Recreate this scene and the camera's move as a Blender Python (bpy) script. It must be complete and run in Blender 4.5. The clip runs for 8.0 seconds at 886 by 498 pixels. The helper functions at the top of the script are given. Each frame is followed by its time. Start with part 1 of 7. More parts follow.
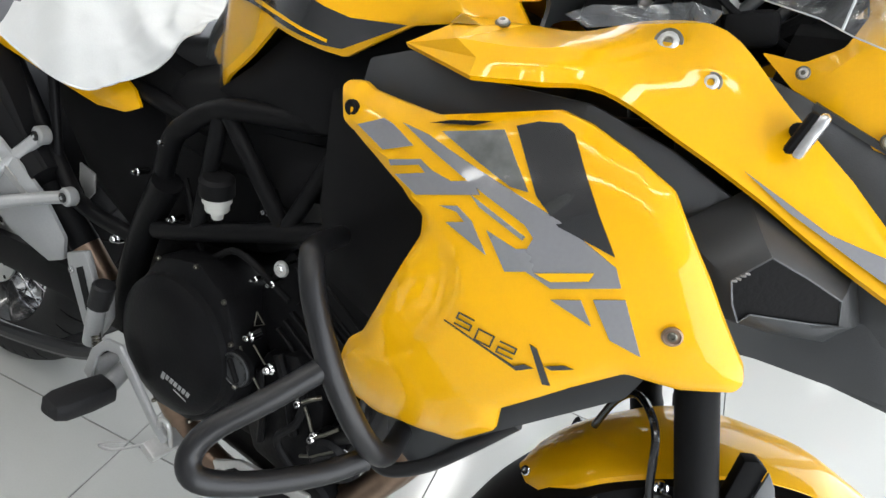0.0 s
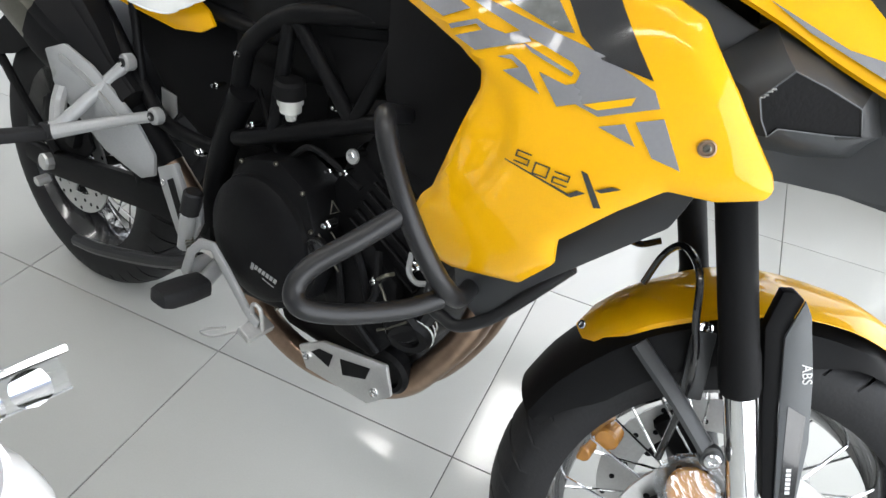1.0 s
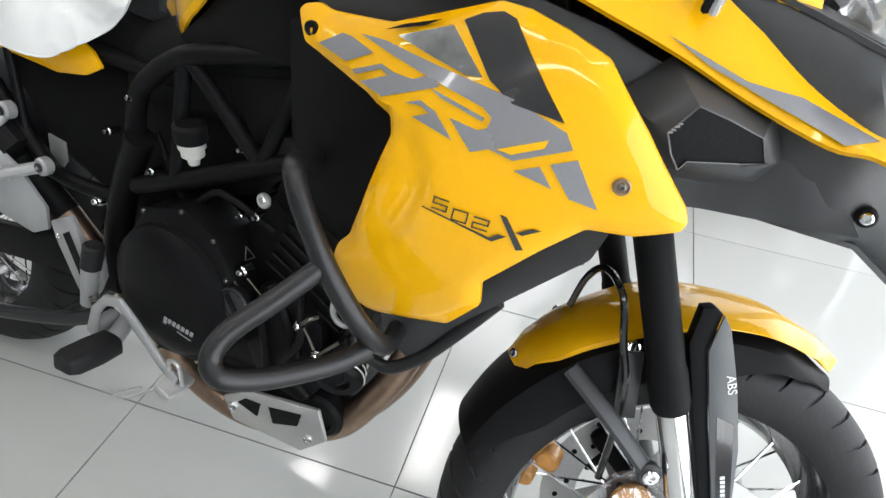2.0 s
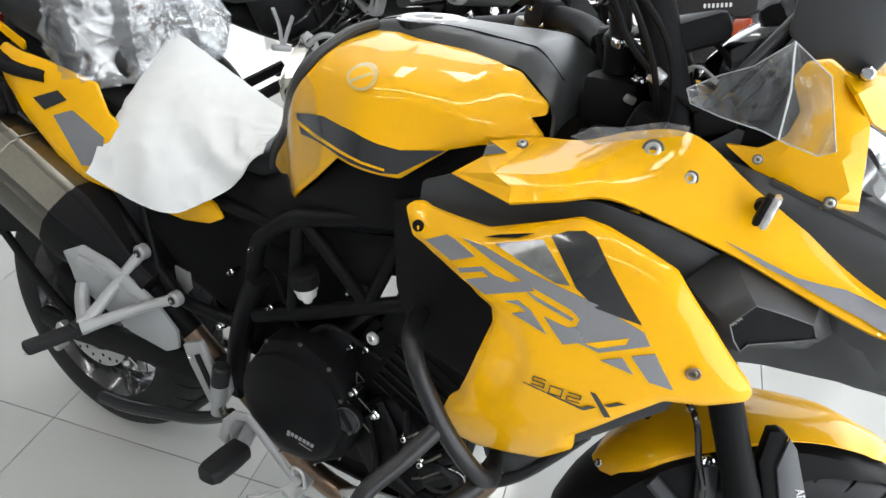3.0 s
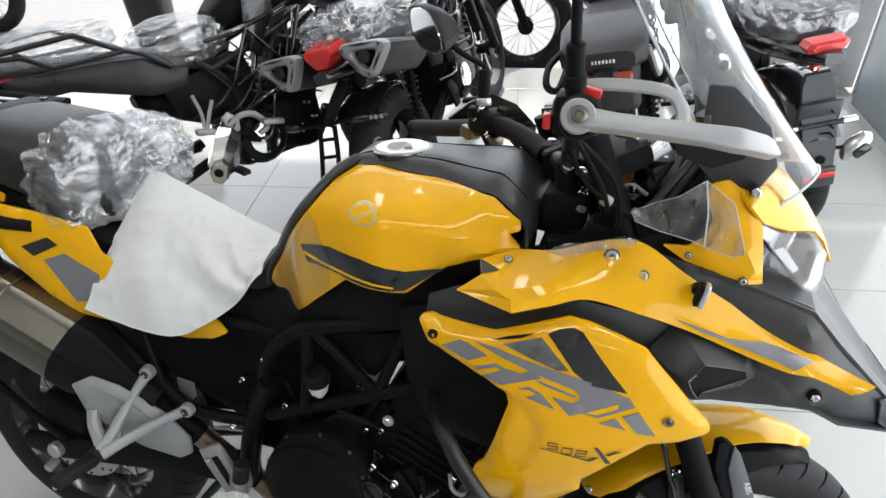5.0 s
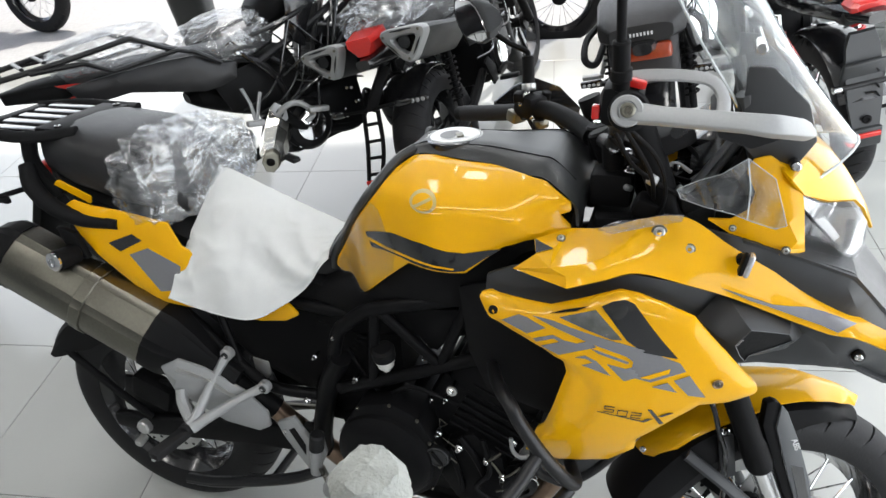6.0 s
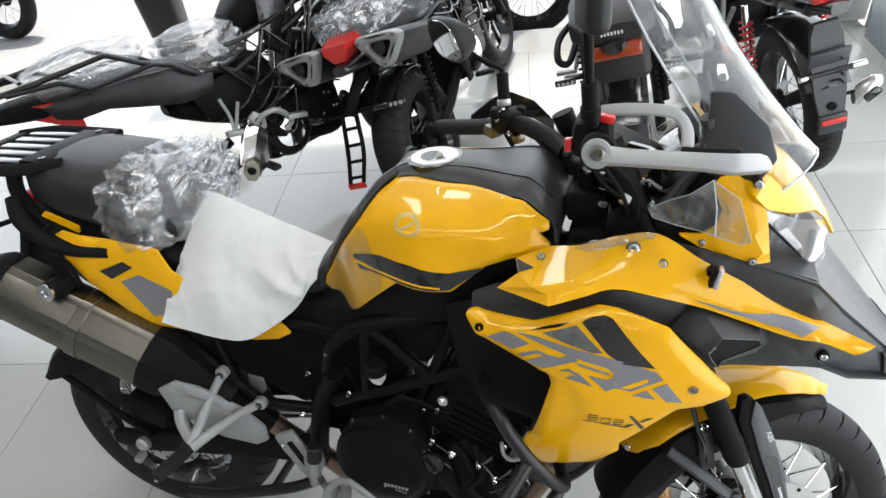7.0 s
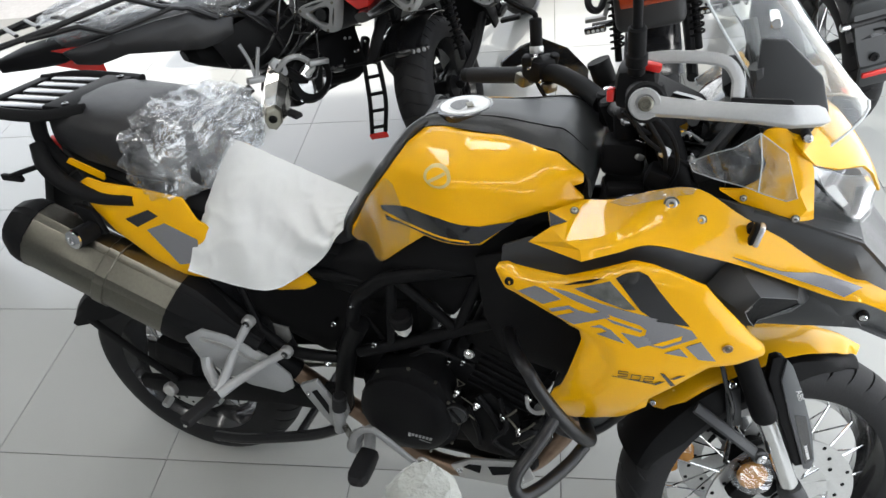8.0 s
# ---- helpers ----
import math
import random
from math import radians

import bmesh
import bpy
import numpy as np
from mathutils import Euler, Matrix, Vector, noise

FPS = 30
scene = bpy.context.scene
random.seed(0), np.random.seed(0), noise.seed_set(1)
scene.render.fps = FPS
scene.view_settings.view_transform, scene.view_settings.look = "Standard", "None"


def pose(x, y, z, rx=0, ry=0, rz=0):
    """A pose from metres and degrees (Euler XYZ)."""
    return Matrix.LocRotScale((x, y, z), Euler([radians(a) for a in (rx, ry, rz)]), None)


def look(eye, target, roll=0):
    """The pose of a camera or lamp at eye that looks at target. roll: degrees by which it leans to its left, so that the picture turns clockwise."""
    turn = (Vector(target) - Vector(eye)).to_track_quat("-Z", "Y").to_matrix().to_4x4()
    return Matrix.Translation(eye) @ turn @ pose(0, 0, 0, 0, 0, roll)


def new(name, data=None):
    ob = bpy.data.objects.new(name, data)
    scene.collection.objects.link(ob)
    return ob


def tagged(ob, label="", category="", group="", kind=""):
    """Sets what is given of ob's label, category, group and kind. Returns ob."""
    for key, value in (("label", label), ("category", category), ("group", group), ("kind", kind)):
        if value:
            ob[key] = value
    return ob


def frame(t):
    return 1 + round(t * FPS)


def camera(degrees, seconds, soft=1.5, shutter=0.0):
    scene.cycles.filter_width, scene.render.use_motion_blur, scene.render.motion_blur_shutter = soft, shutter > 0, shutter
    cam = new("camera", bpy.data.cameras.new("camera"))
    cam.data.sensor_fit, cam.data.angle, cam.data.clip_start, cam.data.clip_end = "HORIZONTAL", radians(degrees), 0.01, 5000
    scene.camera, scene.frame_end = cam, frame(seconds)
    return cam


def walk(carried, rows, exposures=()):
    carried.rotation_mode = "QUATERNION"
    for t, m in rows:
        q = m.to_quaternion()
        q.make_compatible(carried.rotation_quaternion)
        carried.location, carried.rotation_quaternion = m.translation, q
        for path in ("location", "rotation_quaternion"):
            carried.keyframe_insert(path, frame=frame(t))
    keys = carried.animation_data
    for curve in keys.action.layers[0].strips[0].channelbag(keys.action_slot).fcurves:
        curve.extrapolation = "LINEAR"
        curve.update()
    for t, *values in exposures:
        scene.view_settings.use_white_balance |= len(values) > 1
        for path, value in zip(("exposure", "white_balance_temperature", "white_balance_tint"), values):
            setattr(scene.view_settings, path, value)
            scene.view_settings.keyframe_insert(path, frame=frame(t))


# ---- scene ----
from mathutils.geometry import delaunay_2d_cdt

cam = camera(67.5, 8.0)
PATH = [
    (0, (0.787, -0.656, 1.227), (0.314, 0.925, 0.098), 11.6),
    (0.5, (0.798, -0.721, 1.207), (0.228, 0.743, -0.03), 4.3),
    (1, (0.829, -0.777, 1.192), (0.268, 0.681, -0.057), 6.2),
    (1.5, (0.843, -0.789, 1.188), (0.273, 0.676, -0.048), 6.7),
    (2, (0.814, -0.736, 1.215), (0.461, 0.806, -0.01), 6.4),
    (2.2, (0.792, -0.734, 1.254), (0.371, 0.829, 0.079), 3.6),
    (3.3, (0.753, -0.746, 1.464), (0.254, 0.746, 0.23), -1.0),
    (3.5, (0.758, -0.747, 1.469), (0.38, 0.781, 0.235), 1.8),
    (4, (0.749, -0.736, 1.526), (0.606, 0.816, 0.272), 5.8),
    (4.5, (0.686, -0.757, 1.567), (0.586, 0.774, 0.283), 0.7),
    (5, (0.64, -0.835, 1.651), (0.414, 0.751, 0.454), -2.6),
    (5.2, (0.625, -0.86, 1.663), (0.34, 0.712, 0.46), -2.7),
    (6.3, (0.62, -0.891, 1.746), (0.318, 0.627, 0.48), -10.0),
    (6.5, (0.627, -0.889, 1.771), (0.373, 0.632, 0.497), -10.4),
    (7, (0.625, -0.884, 1.787), (0.336, 0.613, 0.493), -9.3),
    (7.5, (0.611, -0.879, 1.787), (0.29, 0.553, 0.429), -10.0),
    (8, (0.599, -0.87, 1.778), (0.259, 0.522, 0.383), -10.4),
]
walk(cam, [(t, look(eye, target, roll)) for t, eye, target, roll in PATH], exposures=[(0, 0.16), (0.5, 0.24), (1.0, 0.23), (1.8, 0.23), (2.2, 0.12), (3.5, -0.08), (4.0, -0.42), (4.5, -0.42), (5.2, -0.33), (6.5, -0.26), (7.0, -0.27), (8, -0.36)])

# ---- light ----
world = bpy.data.worlds.new("world")
scene.world = world
world.use_nodes = True
wn = world.node_tree.nodes
sky = wn.new("ShaderNodeTexSky")
sky.sky_type = "NISHITA"
sky.sun_disc = False
sky.sun_elevation = radians(65)
sky.sun_rotation = radians(357)
sky.air_density, sky.dust_density = 1.0, 4.0
world.node_tree.links.new(sky.outputs[0], wn["Background"].inputs[0])
wn["Background"].inputs[1].default_value = 0.22

sun = new("sun", bpy.data.lights.new("sun", "SUN"))
sun.data.energy, sun.data.angle, sun.data.color = 5.0, radians(1.5), (1, 0.97, 0.93)
sun.matrix_world = look((-0.5, 9, 19.3), (0, 0, 0))


def area_lamp(name, m, w, h, watts, colour=(1, 1, 1)):
    ob = new(name, bpy.data.lights.new(name, "AREA"))
    ob.data.shape, ob.data.size, ob.data.size_y, ob.data.energy, ob.data.color = "RECTANGLE", w, h, watts, colour
    ob.matrix_world = m
    return ob


# daylight through the open front and the glazed side
area_lamp("window_light", pose(-0.6, 2.98, 1.45, -90, 0, 0), 8.0, 2.7, 165, (0.93, 0.97, 1.0))
area_lamp("window_light", pose(2.44, -0.6, 1.35, 0, 90, 0), 2.4, 5.4, 148, (0.95, 0.98, 1.0))

# ---- materials ----


def node_material(name):
    m = bpy.data.materials.new(name)
    m.use_nodes = True
    return m, m.node_tree.nodes, m.node_tree.links, m.node_tree.nodes["Principled BSDF"]


def surface(name, colour, rough=0.5, metal=0.0, coat=0.0, vary=0.12, grain=90.0, bump=0.05, stain=4.0, rough_vary=0.15, spec=0.5, random_tone=0.0):
    """A material with large stains and fine grain in tone, roughness and relief."""
    m, n, l, b = node_material(name)
    co = n.new("ShaderNodeTexCoord")
    big = n.new("ShaderNodeTexNoise")
    big.inputs["Scale"].default_value, big.inputs["Detail"].default_value = stain, 6
    fine = n.new("ShaderNodeTexNoise")
    fine.inputs["Scale"].default_value, fine.inputs["Detail"].default_value = grain, 4
    l.new(co.outputs["Object"], big.inputs["Vector"])
    l.new(co.outputs["Object"], fine.inputs["Vector"])
    add = n.new("ShaderNodeMath")
    add.operation = "ADD"
    l.new(big.outputs[0], add.inputs[0])
    l.new(fine.outputs[0], add.inputs[1])
    tone = n.new("ShaderNodeMapRange")
    tone.inputs[1].default_value, tone.inputs[2].default_value = 0.6, 1.4
    tone.inputs[3].default_value, tone.inputs[4].default_value = 1 - vary, 1 + vary
    l.new(add.outputs[0], tone.inputs[0])
    mix = n.new("ShaderNodeVectorMath")
    mix.operation = "SCALE"
    mix.inputs[0].default_value = colour
    scale_from = tone.outputs[0]
    if random_tone:
        info = n.new("ShaderNodeObjectInfo")
        rr = n.new("ShaderNodeMapRange")
        rr.inputs[3].default_value, rr.inputs[4].default_value = 1 - random_tone, 1 + random_tone
        l.new(info.outputs["Random"], rr.inputs[0])
        mul = n.new("ShaderNodeMath")
        mul.operation = "MULTIPLY"
        l.new(tone.outputs[0], mul.inputs[0])
        l.new(rr.outputs[0], mul.inputs[1])
        scale_from = mul.outputs[0]
    l.new(scale_from, mix.inputs["Scale"])
    l.new(mix.outputs[0], b.inputs["Base Color"])
    rg = n.new("ShaderNodeMapRange")
    rg.inputs[1].default_value, rg.inputs[2].default_value = 0.3, 0.7
    rg.inputs[3].default_value, rg.inputs[4].default_value = max(0.02, rough * (1 - rough_vary)), min(1, rough * (1 + rough_vary))
    l.new(big.outputs[0], rg.inputs[0])
    l.new(rg.outputs[0], b.inputs["Roughness"])
    b.inputs["Metallic"].default_value = metal
    b.inputs["Coat Weight"].default_value = coat
    b.inputs["Coat Roughness"].default_value = 0.04
    b.inputs["Specular IOR Level"].default_value = spec
    if bump:
        bp = n.new("ShaderNodeBump")
        bp.inputs["Strength"].default_value, bp.inputs["Distance"].default_value = bump, 0.004
        l.new(fine.outputs[0], bp.inputs["Height"])
        l.new(bp.outputs[0], b.inputs["Normal"])
    return m


def glass(name, colour=(1, 1, 1), rough=0.0, ior=1.45, wrinkle=0.0, scale=30.0):
    m, n, l, b = node_material(name)
    b.inputs["Base Color"].default_value = (*colour, 1)
    b.inputs["Transmission Weight"].default_value = 1.0
    b.inputs["Roughness"].default_value = rough
    b.inputs["IOR"].default_value = ior
    if wrinkle:
        co = n.new("ShaderNodeTexCoord")
        v = n.new("ShaderNodeTexVoronoi")
        v.feature = "DISTANCE_TO_EDGE"
        v.inputs["Scale"].default_value = scale
        w = n.new("ShaderNodeTexNoise")
        w.inputs["Scale"].default_value, w.inputs["Distortion"].default_value = scale * 0.6, 2.0
        l.new(co.outputs["Object"], v.inputs["Vector"])
        l.new(co.outputs["Object"], w.inputs["Vector"])
        s = n.new("ShaderNodeMath")
        s.operation = "ADD"
        l.new(v.outputs[0], s.inputs[0])
        l.new(w.outputs[0], s.inputs[1])
        bp = n.new("ShaderNodeBump")
        bp.inputs["Strength"].default_value, bp.inputs["Distance"].default_value = wrinkle, 0.01
        l.new(s.outputs[0], bp.inputs["Height"])
        l.new(bp.outputs[0], b.inputs["Normal"])
    return m


def film(name, wrinkle=0.6, scale=28.0, share=0.30, haze=0.0, rough=0.10):
    """Thin clear plastic: mostly see-through with a wrinkled gloss."""
    m, n, l, b = node_material(name)
    g = n.new("ShaderNodeBsdfGlossy")
    g.inputs["Roughness"].default_value = rough
    t = n.new("ShaderNodeBsdfTransparent")
    t.inputs[0].default_value = (0.93, 0.94, 0.95, 1)
    mix = n.new("ShaderNodeMixShader")
    co = n.new("ShaderNodeTexCoord")
    w = n.new("ShaderNodeTexNoise")
    w.inputs["Scale"].default_value, w.inputs["Distortion"].default_value, w.inputs["Detail"].default_value = scale, 3.0, 3.5
    l.new(co.outputs["Object"], w.inputs["Vector"])
    bp = n.new("ShaderNodeBump")
    bp.inputs["Strength"].default_value, bp.inputs["Distance"].default_value = wrinkle, 0.02
    l.new(w.outputs[0], bp.inputs["Height"])
    l.new(bp.outputs[0], g.inputs["Normal"])
    r = n.new("ShaderNodeMapRange")
    r.inputs[1].default_value, r.inputs[2].default_value = 0.35, 0.7
    r.inputs[3].default_value, r.inputs[4].default_value = share * 0.4, share * 1.7
    l.new(w.outputs[0], r.inputs[0])
    l.new(r.outputs[0], mix.inputs[0])
    l.new(t.outputs[0], mix.inputs[1])
    if haze:
        d = n.new("ShaderNodeBsdfDiffuse")
        d.inputs[0].default_value = (0.55, 0.56, 0.57, 1)
        l.new(bp.outputs[0], d.inputs["Normal"])
        milk = n.new("ShaderNodeMixShader")
        milk.inputs[0].default_value = haze
        l.new(g.outputs[0], milk.inputs[1])
        l.new(d.outputs[0], milk.inputs[2])
        l.new(milk.outputs[0], mix.inputs[2])
    else:
        l.new(g.outputs[0], mix.inputs[2])
    l.new(mix.outputs[0], n["Material Output"].inputs[0])
    return m


def emitter(name, colour, strength):
    m, n, l, b = node_material(name)
    b.inputs["Base Color"].default_value = (*colour, 1)
    b.inputs["Emission Color"].default_value = (*colour, 1)
    b.inputs["Emission Strength"].default_value = strength
    return m


YELLOW = surface("yellow_paint", (0.77, 0.394, 0.0003), 0.42, 0, 0.62, vary=0.03, grain=400, bump=0.0, rough_vary=0.1, spec=0.1)
GREY_DECAL = surface("grey_decal", (0.19, 0.19, 0.20), 0.25, 0.1, 0.8, vary=0.06, grain=300, bump=0.0)
MAP_DECAL = surface("mottled_grey_decal", (0.10, 0.105, 0.10), 0.25, 0, 0.8, vary=0.45, grain=60, bump=0.0, stain=40)
BLACK_DECAL = surface("black_decal", (0.012, 0.012, 0.013), 0.15, 0, 1.0, vary=0.1, bump=0.0)
WHITE_MARK = surface("white_mark", (0.72, 0.72, 0.72), 0.4, vary=0.05, bump=0)
BLACK = surface("black_plastic", (0.0078, 0.0078, 0.0083), 0.55, vary=0.2, grain=700, bump=0.06, spec=0.08)
GLOSS_BLACK = surface("gloss_black", (0.010, 0.010, 0.011), 0.18, 0, 0.6, vary=0.2, grain=300, bump=0.01)
DARK = surface("dark_grey_plastic", (0.030, 0.032, 0.034), 0.42, vary=0.12, grain=900, bump=0.10)
TANK_BLACK = surface("charcoal_satin_plastic", (0.030, 0.032, 0.033), 0.38, vary=0.1, grain=900, bump=0.06)
RUBBER = surface("tyre_rubber", (0.010, 0.010, 0.011), 0.62, vary=0.25, grain=200, bump=0.12, spec=0.28)
FOAM = surface("packing_foam", (0.30, 0.31, 0.29), 0.9, vary=0.10, grain=300, bump=0.5, stain=60)
SEAT = surface("seat_vinyl", (0.010, 0.010, 0.011), 0.5, vary=0.15, grain=500, bump=0.25)
ENGINE = surface("black_paint_and_scoop_shade", (0.0058, 0.0058, 0.0063), 0.40, 0.0, vary=0.25, grain=250, bump=0.10, spec=0.09)
BAR = surface("satin_black_tube", (0.010, 0.010, 0.011), 0.36, 0.0, vary=0.12, grain=500, bump=0.04, spec=0.35)
BRIGHT_METAL = surface("bright_polished_metal", (0.62, 0.61, 0.57), 0.20, 1.0, vary=0.10, grain=120, bump=0.05)
ALU = surface("silver_aluminium", (0.52, 0.52, 0.51), 0.36, 0.75, vary=0.10, grain=220, bump=0.05)
PALE = surface("pale_grey_painted_alloy", (0.30, 0.305, 0.305), 0.40, 0.25, vary=0.06, grain=300, bump=0.02)
STEEL = surface("brushed_steel", (0.17, 0.163, 0.135), 0.34, 1.0, vary=0.14, grain=160, bump=0.05, stain=7)
CHROME = surface("chrome", (0.72, 0.72, 0.72), 0.09, 1.0, vary=0.05, bump=0.0)
BRONZE = surface("heat_tinted_pipe", (0.30, 0.21, 0.15), 0.36, 0.9, vary=0.25, grain=60, bump=0.05, stain=12)
RED = surface("red_plastic", (0.60, 0.02, 0.015), 0.2, 0, 0.5, vary=0.08, bump=0.0)
DARK_RED = surface("dark_red_lens", (0.24, 0.035, 0.010), 0.15, 0, 0.6, vary=0.2, grain=80, bump=0.05)
AMBER = surface("amber_reflector", (0.58, 0.26, 0.05), 0.25, 0, 0.5, vary=0.25, grain=60, bump=0.1)
RED_METAL = surface("red_spring", (0.55, 0.02, 0.02), 0.3, 0.3, 0.3, vary=0.1, bump=0.0)
CLOTH = surface("white_cover_cloth", (0.66, 0.67, 0.66), 0.75, vary=0.04, grain=500, bump=0.12, stain=9)
WHITE_PAINT = surface("white_paint", (0.80, 0.80, 0.80), 0.2, 0, 0.8, vary=0.03, bump=0.0)
OFF_WHITE = surface("milky_plastic", (0.62, 0.62, 0.58), 0.35, vary=0.08, bump=0.02)
TILE = surface("polished_tile", (0.408, 0.414, 0.393), 0.10, vary=0.035, grain=260, bump=0.006, stain=1.5, rough_vary=0.5, random_tone=0.03, spec=0.5)
GROUT = surface("dark_grout", (0.10, 0.10, 0.095), 0.8, vary=0.2, bump=0.2)
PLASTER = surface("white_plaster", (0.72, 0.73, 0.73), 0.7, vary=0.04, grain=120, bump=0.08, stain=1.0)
# darker grey for unseen walls, so that glossy paint reflects less light
DIM_WALL = surface("dim_unseen_wall", (0.30, 0.31, 0.32), 0.7, vary=0.05, grain=120, bump=0.08, stain=1.0)
PILLAR = surface("blue_grey_paint", (0.22, 0.25, 0.27), 0.5, vary=0.06, grain=120, bump=0.06, stain=1.0)
SHUTTER = surface("pale_shutter", (0.50, 0.51, 0.51), 0.45, 0.2, vary=0.06, bump=0.04)
PAVING = surface("grey_paving", (0.46, 0.46, 0.45), 0.8, vary=0.15, grain=40, bump=0.2, stain=0.8)
CEIL = surface("ceiling_board", (0.42, 0.42, 0.42), 0.8, vary=0.03, bump=0.05)
CLEAR = glass("clear_screen", (0.97, 0.99, 0.98), 0.0, 1.36)
# pale tone that imitates the white glow along clear acrylic edges
ACRYLIC_EDGE = surface("acrylic_edge_glow", (0.48, 0.51, 0.52), 0.15, vary=0.05, bump=0)
SILVER_LENS = surface("silver_lens", (0.55, 0.55, 0.55), 0.12, 0.6, 0.6, vary=0.3, grain=150, bump=0.15)
EMBLEM = surface("pale_emblem", (0.55, 0.42, 0.16), 0.4, 0, 0.3, vary=0.06, bump=0)
GUARD_BLACK = surface("matt_black_plastic", (0.014, 0.015, 0.016), 0.5, vary=0.12, grain=700, bump=0.05, spec=0.3)
GUARD_GREY = surface("grey_guard_plastic", (0.085, 0.090, 0.095), 0.45, vary=0.08, grain=700, bump=0.05)
LENS = glass("lamp_lens", (0.98, 0.99, 1.0), 0.0, 1.40)
FILM = film("crumpled_clear_wrap", 0.32, 11.0, 0.27, 0.34, 0.18)
THIN_FILM = film("protective_film", 0.6, 11.0, 0.24)
MILKY_FILM = film("milky_protective_film", 0.10, 6.0, 0.10, 0.45, 0.2)
PANE = film("window_pane", 0.0, 1.0, 0.07)
LIGHT = emitter("light_panel", (1.0, 0.99, 0.96), 8.0)
MIRROR = surface("mirror_glass", (0.75, 0.75, 0.76), 0.02, 1.0, vary=0.02, bump=0)

# ---- building helpers ----


def part(name, bm, material, parent, label="", matrix=None, flat=False):
    """Links a bmesh as one mesh object under a thing or a part."""
    if matrix is not None:
        bm.transform(matrix)
    bmesh.ops.recalc_face_normals(bm, faces=bm.faces)
    for f in bm.faces:
        f.smooth = not flat
    for e in bm.edges:
        if len(e.link_faces) == 2 and e.calc_face_angle(0) > 0.55:
            e.smooth = False
    mesh = bpy.data.meshes.new(name)
    bm.to_mesh(mesh)
    bm.free()
    mesh.materials.append(material)
    ob = new(name, mesh)
    ob.parent = parent
    if label:
        tagged(ob, label)
    return ob


def thing(name, label, category, m=None, group="", kind=""):
    ob = new(name)
    ob.empty_display_size = 0.1
    if m is not None:
        ob.matrix_world = m
    return tagged(ob, label, category, group, kind)


def box(w, d, h, m=None, bevel=0.0, seg=2):
    bm = bmesh.new()
    bmesh.ops.create_cube(bm, size=1)
    bmesh.ops.scale(bm, vec=(w, d, h), verts=bm.verts)
    if bevel:
        bmesh.ops.bevel(bm, geom=bm.edges[:], offset=bevel, segments=seg, affect="EDGES", profile=0.5)
    if m is not None:
        bm.transform(m)
    return bm


def join(*bms):
    """One bmesh out of several."""
    out = bmesh.new()
    for bm in bms:
        tmp = bpy.data.meshes.new("tmp")
        bm.to_mesh(tmp)
        bm.free()
        out.from_mesh(tmp)
        bpy.data.meshes.remove(tmp)
    return out


def mirrored(bm):
    """The same on the other side of the machine."""
    bmesh.ops.scale(bm, vec=(1, -1, 1), verts=bm.verts)
    bmesh.ops.reverse_faces(bm, faces=bm.faces)
    return bm


def glide(points, steps=6):
    """A Catmull-Rom line through the points."""
    p = [Vector(q) for q in points]
    p = [p[0] * 2 - p[1]] + p + [p[-1] * 2 - p[-2]]
    out = []
    for a, b, c, d in zip(p, p[1:], p[2:], p[3:]):
        for k in range(steps):
            t = k / steps
            out.append(0.5 * ((2 * b) + (c - a) * t + (2 * a - 5 * b + 4 * c - d) * t * t + (3 * b - a - 3 * c + d) * t ** 3))
    out.append(p[-2])
    return out


def rings(rows, closed=True, caps=True):
    """Skin over rows of points of equal length."""
    bm = bmesh.new()
    vs = [[bm.verts.new(q) for q in row] for row in rows]
    n = len(vs[0])
    for a, b in zip(vs, vs[1:]):
        for i in range(n if closed else n - 1):
            j = (i + 1) % n
            bm.faces.new((a[i], a[j], b[j], b[i]))
    if caps and closed:
        bm.faces.new(vs[0])
        bm.faces.new(vs[-1][::-1])
    return bm


def tube(points, r, seg=10, steps=6, smooth=True, squash=1.0):
    """A round bar along a line; r is one radius or one for each given point."""
    line = glide(points, steps) if smooth and len(points) > 2 else [Vector(q) for q in points]
    rows = []
    side = None
    for i, q in enumerate(line):
        d = (line[min(i + 1, len(line) - 1)] - line[max(i - 1, 0)]).normalized()
        if side is None:
            side = d.orthogonal().normalized()
        side = (side - d * side.dot(d)).normalized()
        up = d.cross(side)
        if isinstance(r, (int, float)):
            rr = r
        else:
            u = i / max(1, len(line) - 1) * (len(r) - 1)
            k = min(int(u), len(r) - 2)
            rr = r[k] + (r[k + 1] - r[k]) * (u - k)
        rows.append([q + (side * math.cos(a) + up * math.sin(a) * squash) * rr for a in (2 * math.pi * s / seg for s in range(seg))])
    return rings(rows)


def lathe(profile, m=None, seg=24, close=False):
    """Turns (radius, height) pairs about the z axis."""
    rows = [[Vector((r * math.cos(a), r * math.sin(a), h)) for a in (2 * math.pi * s / seg for s in range(seg))] for r, h in profile]
    if close:
        rows.append(rows[0])
    bm = rings(rows, True, not close)
    bmesh.ops.remove_doubles(bm, verts=bm.verts, dist=1e-5)
    if m is not None:
        bm.transform(m)
    return bm


def along(a, b):
    """The pose at a whose z axis points to b."""
    a, b = Vector(a), Vector(b)
    return Matrix.Translation(a) @ (b - a).to_track_quat("Z", "Y").to_matrix().to_4x4()


def rod(a, b, r, seg=12, edge=0.0):
    h = (Vector(b) - Vector(a)).length
    e = edge or min(r, h) * 0.2
    return lathe([(r - e, 0), (r, e), (r, h - e), (r - e, h)], along(a, b), seg)


